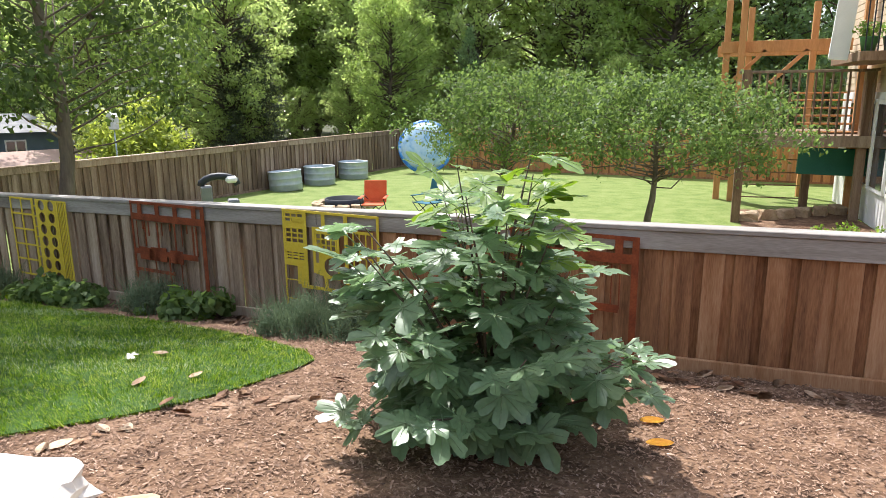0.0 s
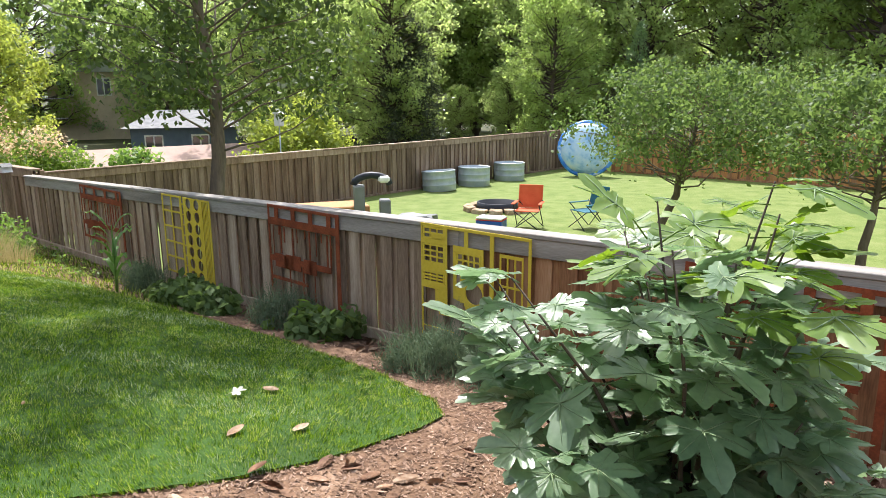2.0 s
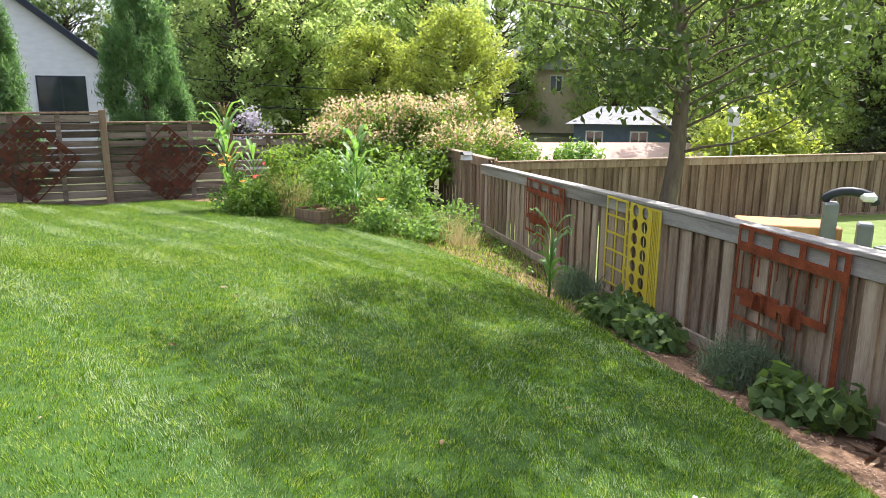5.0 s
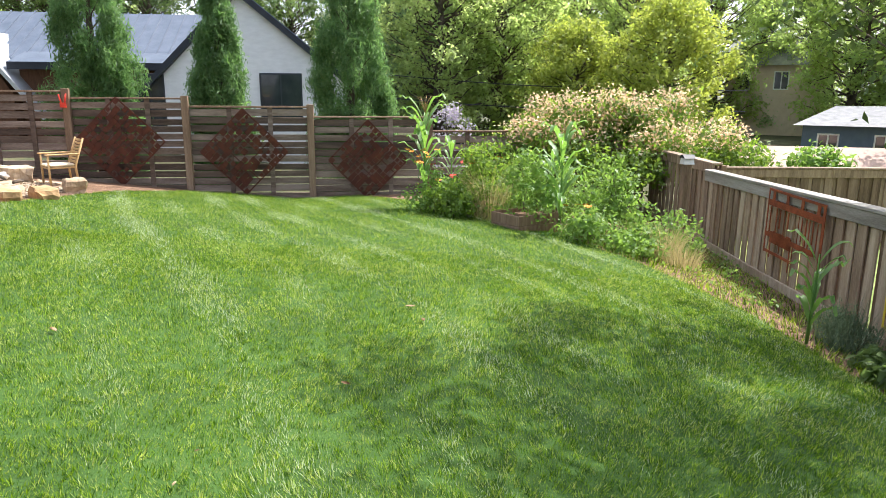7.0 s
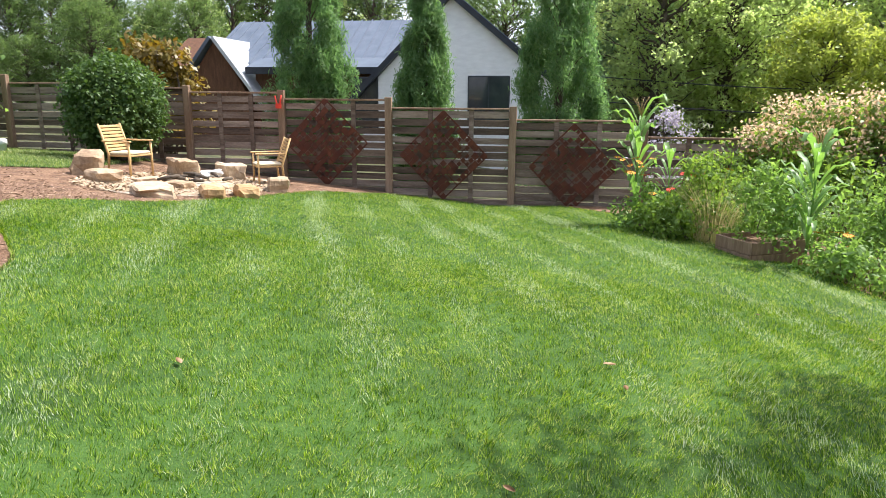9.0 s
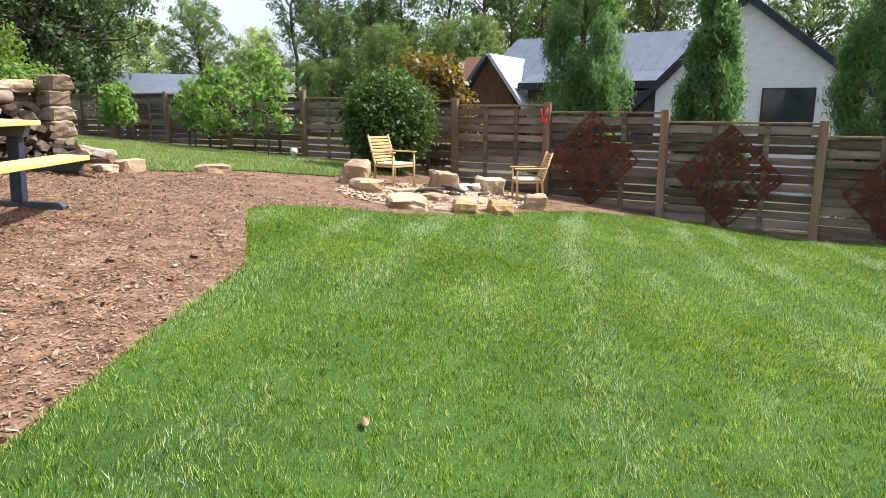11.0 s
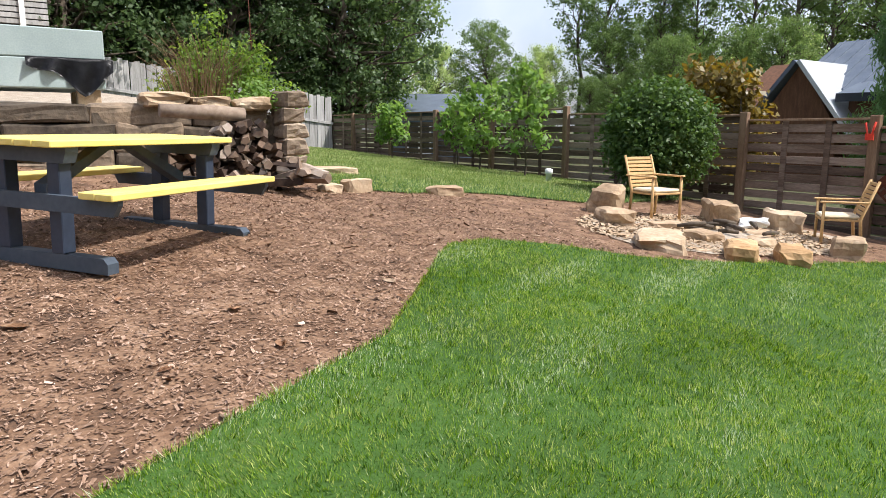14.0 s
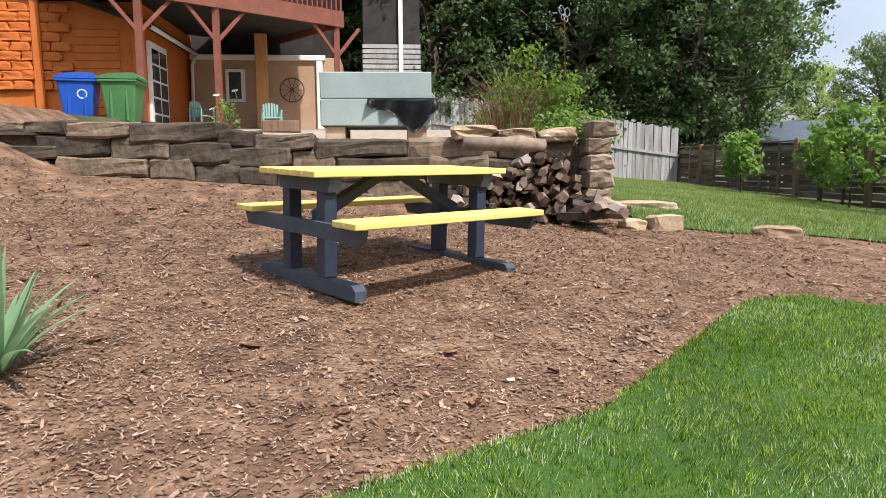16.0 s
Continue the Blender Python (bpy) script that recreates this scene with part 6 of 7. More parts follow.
def wheelie_bin(m, material, label, mark):
    th = thing("wheelie_bin", label, "bin", m)
    bm = bmesh.new()
    lo = [bm.verts.new(p) for p in ((-0.24, -0.26, 0.06), (0.24, -0.26, 0.06), (0.24, 0.26, 0.06), (-0.24, 0.26, 0.06))]
    hi = [bm.verts.new(p) for p in ((-0.33, -0.36, 0.92), (0.33, -0.36, 0.92), (0.33, 0.36, 0.92), (-0.33, 0.36, 0.92))]
    bm.faces.new(lo[::-1])
    bm.faces.new(hi)
    for i in range(4):
        bm.faces.new((lo[i], lo[(i + 1) % 4], hi[(i + 1) % 4], hi[i]))
    soft(bm, 0.04, 2)
    part("body", bm, material, th)
    part("rim", bx(-0.36, 0.36, -0.39, 0.39, 0.88, 0.94, 0.02), material, th)
    part("lid", prism([(-0.37, 0.945), (0.37, 0.945), (0.37, 0.98), (0.12, 1.05), (-0.3, 1.06), (-0.37, 0.99)], -0.39, 0.39, "y"), material, th)
    part("grip", bx(-0.30, 0.30, -0.46, -0.42, 0.90, 0.94, 0.015), material, th)
    for s in (-1, 1):
        bm = bmesh.new()
        tube(bm, [(s * 0.27, -0.24, 0.1), (s * 0.33, -0.24, 0.1)], [0.1, 0.1], 14)
        part("wheel", bm, M_BLACKPL, th)
        part("side_rib", bx(s * 0.14 - 0.03, s * 0.14 + 0.03, 0.27, 0.34, 0.15, 0.78, 0.02), material, th)
    if mark:
        bm = bmesh.new()
        ring(bm, 0, 0, 0.07, 0.02, 18)
        part("round_mark", bm, M_WHITE, th, "white round mark").matrix_basis = pose(-0.1, 0.335, 0.66, -6, 0, 0)
    return th


wheelie_bin(pose(-1.12, -13.5, terrace_z(-1.1, -13.5) + 0.0, 0, 0, 12), M_BLUEPL, "blue plastic recycling bin with lid closed", True)
wheelie_bin(pose(-1.95, -13.45, terrace_z(-1.9, -13.5) + 0.0, 0, 0, 4), M_GREENPL, "green plastic rubbish bin with lid closed", False)


def patio_chair(m, label):
    th = thing("patio_chair", label, "chair", m, "pale green patio chairs")
    part("seat", bx(-0.25, 0.25, -0.24, 0.24, 0.36, 0.40, 0.015), M_MINT, th)
    for k in range(6):
        part("back_slat", bx(-0.23 + k * 0.08, -0.17 + k * 0.08, -0.27, -0.25, 0.40, 0.80 + 0.05 * math.sin(k * 0.63), 0.006), M_MINT, th)
    for sx in (-1, 1):
        part("armrest", bx(sx * 0.27 - 0.04, sx * 0.27 + 0.04, -0.25, 0.25, 0.58, 0.61, 0.012), M_MINT, th)
        for sy in (-1, 1):
            part("leg", bx(sx * 0.26 - 0.025, sx * 0.26 + 0.025, sy * 0.22 - 0.025, sy * 0.22 + 0.025, 0, 0.58, 0.008), M_MINT, th)


M_MINT = mat("pale_green_plastic", two((0.20, 0.36, 0.33), (0.28, 0.44, 0.40)), 3, 0.5, 0.05)
patio_chair(pose(-2.75, -16.2, terrace_z(-2.7, -16.2), 0, 0, 60) @ Matrix.Scale(0.78, 4), "pale green plastic armchair on the terrace")
patio_chair(pose(-4.6, -14.6, terrace_z(-4.6, -14.6), 0, 0, 15) @ Matrix.Scale(0.72, 4), "pale green plastic armchair beside a wooden crate")
single("crate", bx(-0.35, 0.35, -0.2, 0.2, 0, 0.22, 0.015), M_POSTWOOD, "low brown wooden box on the terrace", "box", pose(-5.0, -13.2, terrace_z(-5, -13.2)))


def foam_stack():
    th = thing("board_crate", "box of grey-green boards on blocks, draped with black plastic", "crate", pose(-6.86, -8.35, 1.50, 0, 0, -2))
    part("lower_board", bx(-0.67, 0.67, -0.5, 0.5, 0.10, 0.42, 0.012), M_FOAM, th)
    part("upper_board", bx(-0.68, 0.67, -0.5, 0.5, 0.425, 0.745, 0.012), M_FOAM, th)
    for sx in (-1, 1):
        for sy in (-1, 1):
            part("block", bx(sx * 0.5 - 0.12, sx * 0.5 + 0.12, sy * 0.35 - 0.1, sy * 0.35 + 0.1, -0.16, 0.098, 0.01), M_STONE, th)
    part("corner_post", bx(-0.60, -0.52, -0.3, -0.22, 0.746, 0.83, 0.006), M_NEWWOOD, th)
    rng = np.random.default_rng(2)
    bm = bmesh.new()
    n, mrows = 15, 10
    vs = []
    for j in range(mrows):
        row = []
        for i in range(n):
            u, v = i / (n - 1), j / (mrows - 1)
            drop = 0.10 + 0.34 * math.exp(-((u - 0.62) / 0.22) ** 2) + 0.04 * math.sin(u * 9)
            row.append(bm.verts.new((0.10 - u * 0.86, 0.53 + 0.05 * math.sin(u * 22 + v * 2) * v + 0.02 * v + rng.normal() * 0.004, 0.43 - v * drop)))
        vs.append(row)
    for j in range(mrows - 1):
        for i in range(n - 1):
            bm.faces.new((vs[j][i], vs[j][i + 1], vs[j + 1][i + 1], vs[j + 1][i])).smooth = True
    bmesh.ops.solidify(bm, geom=list(bm.faces), thickness=0.006)
    part("plastic_sheet", bm, M_BLACKPL, th, "crumpled black plastic sheet")


foam_stack()
for i, (x, y, r, h, n, mt, nm, lab) in enumerate(((-9.0, -7.05, 0.45, 0.8, 40, M_LEAF_MID, "wall_weeds", "bright green weeds on top of the stone wall"), (-8.65, -7.3, 0.62, 1.2, 64, M_LEAF_MID, "wall_weeds", "tall green weeds on top of the stone wall"), (-8.9, -6.75, 0.35, 0.35, 16, M_LEAF_LIGHT, "wall_weeds", "weeds trailing over the wall end"), (-8.25, -7.45, 0.3, 0.5, 18, M_LEAF_YEL, "wall_weeds", "yellowing weeds beside the board crate"))):
    make_bush(nm, 800 + i, heap(800 + i, n, r, r * 0.6, h, 0.17), 1500, 0.06, mt, lab, "plant", 0.006, pose(x, y, float(terrace_z(x, y))))
M_DRYBRUSH = leafmat("dry_brown_stems", (0.10, 0.065, 0.035), (0.24, 0.17, 0.10), 0.2, 0.9)
for i, (x, y, n, h) in enumerate(((-8.3, -7.0, 220, 0.75), (-8.55, -7.2, 150, 1.05))):
    tf = tuft("dry_brush", x, y, n, 0.35, h, 0.008, 0.6, M_DRYBRUSH, "dry brown seed stems on the stone wall", "plant", 820 + i)
    tf.matrix_basis = pose(x, y, float(terrace_z(x, y)))
tf = tuft("dry_brush", -3.4, -8.6, 260, 0.5, 0.6, 0.012, 0.6, M_CORN, "green weeds between the bins and the wall", "plant", 830)
tf.matrix_basis = pose(-1.3, -9.2, float(terrace_z(-1.3, -9.2)))
M_YUCCA = leafmat("yucca_leaf", (0.13, 0.23, 0.12), (0.26, 0.40, 0.22), 0.3, 0.5, 0.4)


def yucca(x, y):
    """A rosette of stiff channelled leaves."""
    rng = np.random.default_rng(900)
    th = thing("yucca", "spiky blue-green yucca on the mulch", "yucca", pose(x, y, g(x, y)))
    for k in range(38):
        a, q = k * 2.4, (k / 38) ** 0.7
        L, lean = 0.58 * rng.uniform(0.75, 1.05), 0.15 + 0.95 * q * rng.uniform(0.8, 1.15)
        bm = bmesh.new()
        prev = None
        for s in range(6):
            u = s / 5
            bend = lean * (0.75 + 0.35 * u)
            c = Vector((math.cos(a) * (0.03 + L * u * math.sin(bend)), math.sin(a) * (0.03 + L * u * math.sin(bend)), 0.01 + L * u * math.cos(bend)))
            w = 0.022 * (1 - u ** 2.2) + 0.001
            side = Vector((-math.sin(a), math.cos(a), 0)) * w
            row = [bm.verts.new(c - side + Vector((0, 0, w * 0.5))), bm.verts.new(c), bm.verts.new(c + side + Vector((0, 0, w * 0.5)))]
            if prev:
                for j in range(2):
                    bm.faces.new((prev[j], prev[j + 1], row[j + 1], row[j])).smooth = True
            prev = row
        part("leaf", bm, M_YUCCA, th)


yucca(-5.22, -2.35)


# ---- things in the next yard ----
def tank(m, label):
    th = thing("stock_tank", label, "tank", m, "galvanised tanks along the fence")
    bm = lathe([(0.58, 0.0), (0.60, 0.03), (0.60, 0.18), (0.615, 0.2), (0.60, 0.22), (0.60, 0.38), (0.615, 0.4), (0.60, 0.42), (0.60, 0.60), (0.62, 0.62), (0.60, 0.64), (0.56, 0.62), (0.56, 0.1)], 28)
    part("tub", bm, M_GALV, th)
    return th


tank(pose(-11.83, 19.0, g(-11.83, 19.0), 0, -4, 0) @ Matrix.Diagonal((0.88, 0.85, 1.0, 1)), "dented galvanised steel tank on the grass")
tank(pose(-11.56, 20.7, g(-11.56, 20.7)) @ Matrix.Diagonal((0.88, 0.85, 1.0, 1)), "round galvanised steel tank on the grass")
tank(pose(-11.25, 22.67, g(-11.25, 22.67)) @ Matrix.Diagonal((0.9, 0.85, 1.0, 1)), "round galvanised steel tank by the far fence")


def ball():
    bm = bmesh.new()
    bmesh.ops.create_uvsphere(bm, u_segments=28, v_segments=18, radius=1.35)
    for f in bm.faces:
        f.smooth = True
    th = thing("pool_float", "big round blue and white inflatable leaning by the fence", "inflatable", pose(-9.35, 25.2, g(-9.35, 25.2) + 1.02, 70, 0, 20) @ Matrix.Diagonal((0.72, 0.72, 0.3, 1)))
    part("shell", bm, M_FLOAT, th)
    bm = bmesh.new()
    n = 32
    tube(bm, [(1.3 * math.cos(k * math.tau / n), 1.3 * math.sin(k * math.tau / n), 0) for k in range(n + 1)], [0.2] * (n + 1), 8)
    part("rim", bm, M_FLOATRIM, th, "blue and white streaked rim")


M_FLOAT = mat("pale_blue_vinyl", [(0.3, (0.10, 0.32, 0.62)), (0.5, (0.42, 0.62, 0.78)), (0.7, (0.62, 0.72, 0.78))], 1.5, 0.3, 0.0, 5, spec=0.6)
M_FLOATRIM = mat("streaked_blue_vinyl", [(0.42, (0.02, 0.16, 0.60)), (0.58, (0.08, 0.34, 0.74)), (0.68, (0.72, 0.8, 0.86))], 1.8, 0.3, 0.0, 4, spec=0.6)
ball()


def camp_chair(m, material, label):
    th = thing("camp_chair", label, "chair", m, "folding chairs round the neighbour's fire ring")
    part("seat", bx(-0.26, 0.26, -0.22, 0.26, 0.40, 0.42, 0.008), material, th)
    part("backrest", bx(-0.27, 0.27, -0.012, 0.012, 0, 0.52, 0.008), material, th).matrix_basis = pose(0, -0.24, 0.42, 14, 0, 0)
    for a, b in (((-0.3, -0.3, 0), (0.28, -0.24, 0.6)), ((0.3, -0.3, 0), (-0.28, -0.24, 0.6)), ((-0.3, 0.3, 0), (0.28, 0.26, 0.42)), ((0.3, 0.3, 0), (-0.28, 0.26, 0.42)), ((-0.3, -0.3, 0), (-0.28, 0.26, 0.55)), ((0.3, -0.3, 0), (0.28, 0.26, 0.55))):
        bm = bmesh.new()
        tube(bm, [a, b], [0.011, 0.011], 6)
        part("tube_leg", bm, M_DARKTRIM, th)
    for s in (-1, 1):
        part("armrest", bx(s * 0.29 - 0.04, s * 0.29 + 0.04, -0.24, 0.28, 0.56, 0.58, 0.006), material, th)


camp_chair(pose(-6.75, 14.6, g(-6.75, 14.6), 0, 0, 195), M_REDCLOTH, "orange-red folding camp chair on the neighbour's lawn")
camp_chair(pose(-5.6, 15.2, g(-5.6, 15.2), 0, 0, 150), M_TEALCLOTH, "dark teal folding camp chair on the neighbour's lawn")
fr = thing("fire_ring", "black steel fire ring edged with stones on the lawn", "fire ring", pose(-8.45, 16.4, g(-8.45, 16.4)))
part("steel_ring", lathe([(0.52, 0.0), (0.52, 0.24), (0.48, 0.24), (0.48, 0.05)], 26), M_DARKTRIM, fr)
for k in range(11):
    a = k * math.tau / 11
    part("stone", rock_bm(640 + k, 0.34, 0.24, 0.16), M_STONE, fr).matrix_basis = pose(0.74 * math.cos(a), 0.74 * math.sin(a), -0.02, 0, 0, math.degrees(a) + 90)
cb = thing("cooler", "blue cooler box with white lid and red trim on grass", "cooler", pose(-7.45, 14.2, g(-7.45, 14.2), 0, 0, 10))
part("tub", bx(-0.3, 0.3, -0.2, 0.2, 0, 0.2, 0.02), M_BLUEPL, cb)
part("lid", bx(-0.3, 0.3, -0.2, 0.2, 0.205, 0.26, 0.02), M_WHITE, cb)
part("trim", bx(-0.305, 0.305, -0.205, 0.205, 0.19, 0.204, 0.004), M_PETRED, cb)


def playhouse(m):
    th = thing("play_set", "grey plastic play castle arch with dark top on grass", "toy", m)
    for s in (-1, 1):
        part("tower", bx(s * 0.3 - 0.13, s * 0.3 + 0.13, -0.2, 0.2, 0, 0.85 if s < 0 else 0.5, 0.03), M_TOYGREY, th)
    bm = bmesh.new()
    pts = [(-0.42 + 0.42 * (1 - math.cos(k * math.pi / 8)), 0, 0.85 + 0.22 * math.sin(k * math.pi / 8)) for k in range(9)]
    tube(bm, pts, [0.085] * 9, 8)
    part("arch", bm, M_DARKTRIM, th, "dark arched top")
    part("pad", bx(0.15, 0.42, -0.14, 0.14, 0.9, 1.06, 0.05), M_WHITE, th, "white patch")


M_TOYGREY = mat("grey_plastic", two((0.16, 0.17, 0.17), (0.23, 0.24, 0.24)), 3, 0.5, 0.05)
playhouse(pose(-10.3, 13.6, g(-10.3, 13.6), 0, 0, 40))
single("sand_box", bx(-0.9, 0.9, -0.5, 0.5, 0, 0.35, 0.02), M_NEWWOOD, "orange-brown timber box on the neighbour's lawn", "box", pose(-11.3, 13.2, g(-11.3, 13.2), 0, 0, 50))
stone("toy_rock", 77, -8.95, 13.4, 0.9, 0.4, 0.32, 20, M_TOYGREY, "grey rounded play rock on the grass", "toy")

# birdhouse on a pole
bh = thing("birdhouse", "small white birdhouse on a thin pole", "birdhouse", pose(-15.6, 16.0, -1.4))
bm = bmesh.new()
tube(bm, [(0, 0, 0), (0, 0, 2.05)], [0.02, 0.02], 6)
part("pole", bm, M_GALV, bh)
part("box", bx(-0.11, 0.11, -0.11, 0.11, 2.05, 2.42, 0.02), M_WHITE, bh)
part("roof", prism([(-0.15, 2.42), (0.15, 2.42), (0, 2.56)], -0.14, 0.14, "y"), M_WHITE, bh)
# lantern on the corner post
ln = thing("post_lantern", "small pale solar lantern on a fence post", "lantern", pose(-13.76, 7.30, -0.05))
part("post", bx(-0.06, 0.06, -0.06, 0.06, -1.1, 0.24, 0.006), M_GREYWOOD, ln)
part("cap", prism([(-0.09, 0.241), (0.09, 0.241), (0.05, 0.34), (-0.05, 0.34)], -0.09, 0.09, "y"), M_WHITE, ln)
part("lid", prism([(-0.1, 0.341), (0.1, 0.341), (0.03, 0.40), (-0.03, 0.40)], -0.1, 0.1, "y"), M_DARKTRIM, ln)


def neighbour_house():
    th = thing("cream_house", "cream clapboard house with white windows and timber decks", "house")
    part("wall", bx(4.1, 12.0, 9.0, 21.0, -1.6, 6.5, 0.01), M_CREAM, th)
    for k in range(26):
        part("clapboard", bx(4.07, 4.099, 9.0, 21.0, 1.55 + k * 0.16, 1.55 + k * 0.16 + 0.145, 0.006), M_CREAM, th)
    part("base_wall", bx(4.04, 4.099, 9.0, 21.0, -1.6, 1.5, 0.006), M_WHITE, th, "white lower wall")
    for k in range(5):
        w = part("window", bx(3.99, 4.039, 13.5 + k * 1.3, 14.6 + k * 1.3, -0.6, 1.35, 0.01), M_WHITE, th, "white-framed window")
        part("pane", bx(3.98, 3.989, 13.6 + k * 1.3, 14.5 + k * 1.3, -0.5, 1.25, 0), M_GLASSDARK, w)
    d = thing("timber_deck", "weathered timber deck with railing beside the cream house", "deck")
    part("deck_floor", bx(1.45, 4.0, 17.5, 20.5, 0.42, 0.56, 0.006), M_GREYWOOD, d)
    part("deck_rim", bx(1.45, 4.0, 17.44, 17.495, 0.30, 0.56, 0.006), M_GREYWOOD, d)
    for z in (2.0,):
        part("rail", bx(1.2, 4.0, 17.4, 17.5, z - 0.06, z, 0.006), M_GREYWOOD, d)
    bal = mesh_of("baluster", bx(-0.02, 0.02, -0.02, 0.02, 0.56, 1.94, 0.003), M_POSTWOOD)
    for k in range(17):
        again("baluster", bal, d, Matrix.Translation((1.3 + k * 0.165, 17.45, 0)))
    for x, y, zt in ((1.3, 16.7, 2.0), (3.0, 18.9, 0.42), (3.85, 17.6, 2.0), (1.5, 20.3, 2.0)):
        part("post", bx(x - 0.09, x + 0.09, y - 0.09, y + 0.09, -1.5, zt, 0.008), M_POSTWOOD, d)
    for k in range(6):
        part("step", bx(2.6 + k * 0.0, 3.9, 18.2 + k * 0.27, 18.5 + k * 0.27, 0.58 + k * 0.18, 0.62 + k * 0.18, 0.005), M_NEWWOOD, d, "pale timber stair tread")
    for k in range(5):
        part("trellis_bar", bx(1.5, 3.0, 19.0, 19.03, -1.1 + k * 0.32, -1.07 + k * 0.32, 0.004), M_POSTWOOD, d)
    u = thing("upper_deck", "new orange timber deck frame with tall posts", "deck")
    for x, y in ((1.05, 20.5), (1.4, 20.2), (1.75, 22.4), (3.3, 21.6), (3.9, 18.6)):
        part("post", bx(x - 0.08, x + 0.08, y - 0.08, y + 0.08, -1.5, 3.9 if x < 3.5 else 6.0, 0.008), M_NEWWOOD, u)
    part("beam", bx(0.9, 4.0, 20.38, 20.48, 2.55, 2.85, 0.006), M_NEWWOOD, u)
    part("beam", bx(0.9, 4.0, 22.3, 22.4, 2.55, 2.85, 0.006), M_NEWWOOD, u)
    for s in (0.0, 1.0):
        part("strut", bx(-0.05, 0.05, -0.04, 0.04, 0, 1.2, 0.005), M_NEWWOOD, u).matrix_basis = pose(1.15 + s, 20.42, 1.75, 0, 45, 0)
    part("balcony_floor", bx(3.2, 4.05, 15.6, 18.4, 2.1, 2.28, 0.006), M_POSTWOOD, u)
    part("balcony_rail", bx(3.25, 4.0, 15.7, 15.76, 3.22, 3.28, 0.004), M_DARKTRIM, u)
    bal = mesh_of("iron_baluster", bx(-0.012, 0.012, -0.012, 0.012, 2.28, 3.22, 0.002), M_DARKTRIM)
    for k in range(7):
        again("iron_baluster", bal, u, Matrix.Translation((3.3 + k * 0.11, 15.73, 0)))
    single("wall_screen", bx(-0.18, 0.18, -0.04, 0.04, 0, 1.5, 0.01), M_WHITE, "tall white panel hung beside the balcony", "panel", pose(2.95, 16.3, 2.15, 0, 4, 0))
    for i, x in enumerate((3.4, 3.8)):
        pt = thing("flower_pot", "dark green planter with trailing leaves on the balcony", "flower pot", pose(x, 15.95, 2.285), "pots on the balcony")
        part("pot", lathe([(0.12, 0), (0.17, 0.26), (0.18, 0.28), (0.15, 0.28), (0.14, 0.2)], 16), M_GREENPL, pt)
        P, N = blob_points([(0, 0, 0.42, 0.22, 0.2)], 4000, RNG)
        lf = new("leaves", leaf_soup("leaves", P, 0.09, M_LEAF_LIGHT, N))
        lf.parent = pt
    single("tarp", bx(-0.65, 0.65, -0.04, 0.04, -0.02, 0.62, 0.02), M_TEAL, "teal green tarpaulin hung below the deck", "tarpaulin", pose(3.35, 18.4, -0.4, 0, 1.5, 0))
    make_bush("foundation_shrub", 950, heap(950, 22, 0.8, 0.9, 0.55, 0.22), 900, 0.09, M_LEAF_MID, "low green shrub beside the cream house", "shrub", 0.01, pose(3.2, 14.2, g(3.2, 14.2)))
    for k in range(6):
        stone("edging_stone", 960 + k, 1.6 + 0.42 * k, 16.9 + 0.32 * k, 0.4, 0.3, 0.28, 20 * k, M_STONE, "rounded edging stone round the neighbour's bed", "stone", group="edging stones of the neighbour's bed")
    strip("neighbour_bed", np.linspace(1.4, 4.0, 12), np.full(12, 12.0), np.full(12, 18.6), 20, 0.035, M_MULCH, "mulched bed beside the cream house", "mulch")


M_TEAL = mat("teal_tarpaulin", two((0.025, 0.16, 0.13), (0.045, 0.22, 0.18)), 3, 0.6, 0.1)
neighbour_house()

# cut-off stump cap and red trowel
single("pipe_stub", lathe([(0.05, 0), (0.055, 0.16), (0.075, 0.17), (0.07, 0.25), (0.03, 0.27)], 14), M_WHITE, "short white capped pipe standing in the grass", "pipe", pose(-14.85, -8.3, g(-14.85, -8.3)))
bm = bmesh.new()
tube(bm, [(0, -0.06, 0.12), (0, -0.02, -0.05), (0, 0.03, -0.06), (0, 0.07, 0.13)], [0.014, 0.014, 0.014, 0.014], 6)
box(bm, -0.01, 0.01, -0.05, 0.06, -0.12, -0.03)
single("red_handles", bm, M_PETRED, "red tool handles hung on a fence post", "tool", pose(-16.44, -3.62, 1.15))


def butterfly_stake(m):
    """A wire butterfly on a thin garden rod."""
    th = thing("garden_stake", "grey wire butterfly on a thin rod above the wall weeds", "ornament", m)
    bm = bmesh.new()
    tube(bm, [(0, 0, -0.1), (0.01, 0, 0.8), (0, 0, 1.45)], [0.006, 0.006, 0.005], 6)
    part("rod", bm, M_RUST, th)
    for s in (-1, 1):
        for up, size in ((0.5, 0.15), (-0.45, 0.10)):
            bm = bmesh.new()
            pts = []
            for k in range(13):
                q = k * math.tau / 12
                r = size * (0.5 - 0.5 * math.cos(q))
                pts.append((s * r * math.cos(up + 0.5 * math.sin(q)), 0.02 * s, 1.46 + r * math.sin(up + 0.5 * math.sin(q))))
            tube(bm, pts, [0.005] * 13, 5)
            part("wing", bm, M_FOAM, th)


butterfly_stake(pose(-9.05, -7.25, float(terrace_z(-9.05, -7.25)), 0, 3, 40))
single("crumpled_sheet", rock_bm(77, 0.46, 0.30, 0.10, 0.3), M_WHITE, "crumpled whitish plastic sheet beside the fire pit", "plastic sheet", pose(-14.15, -3.85, g(-14.15, -3.85) + 0.08, 4, 0, 30))


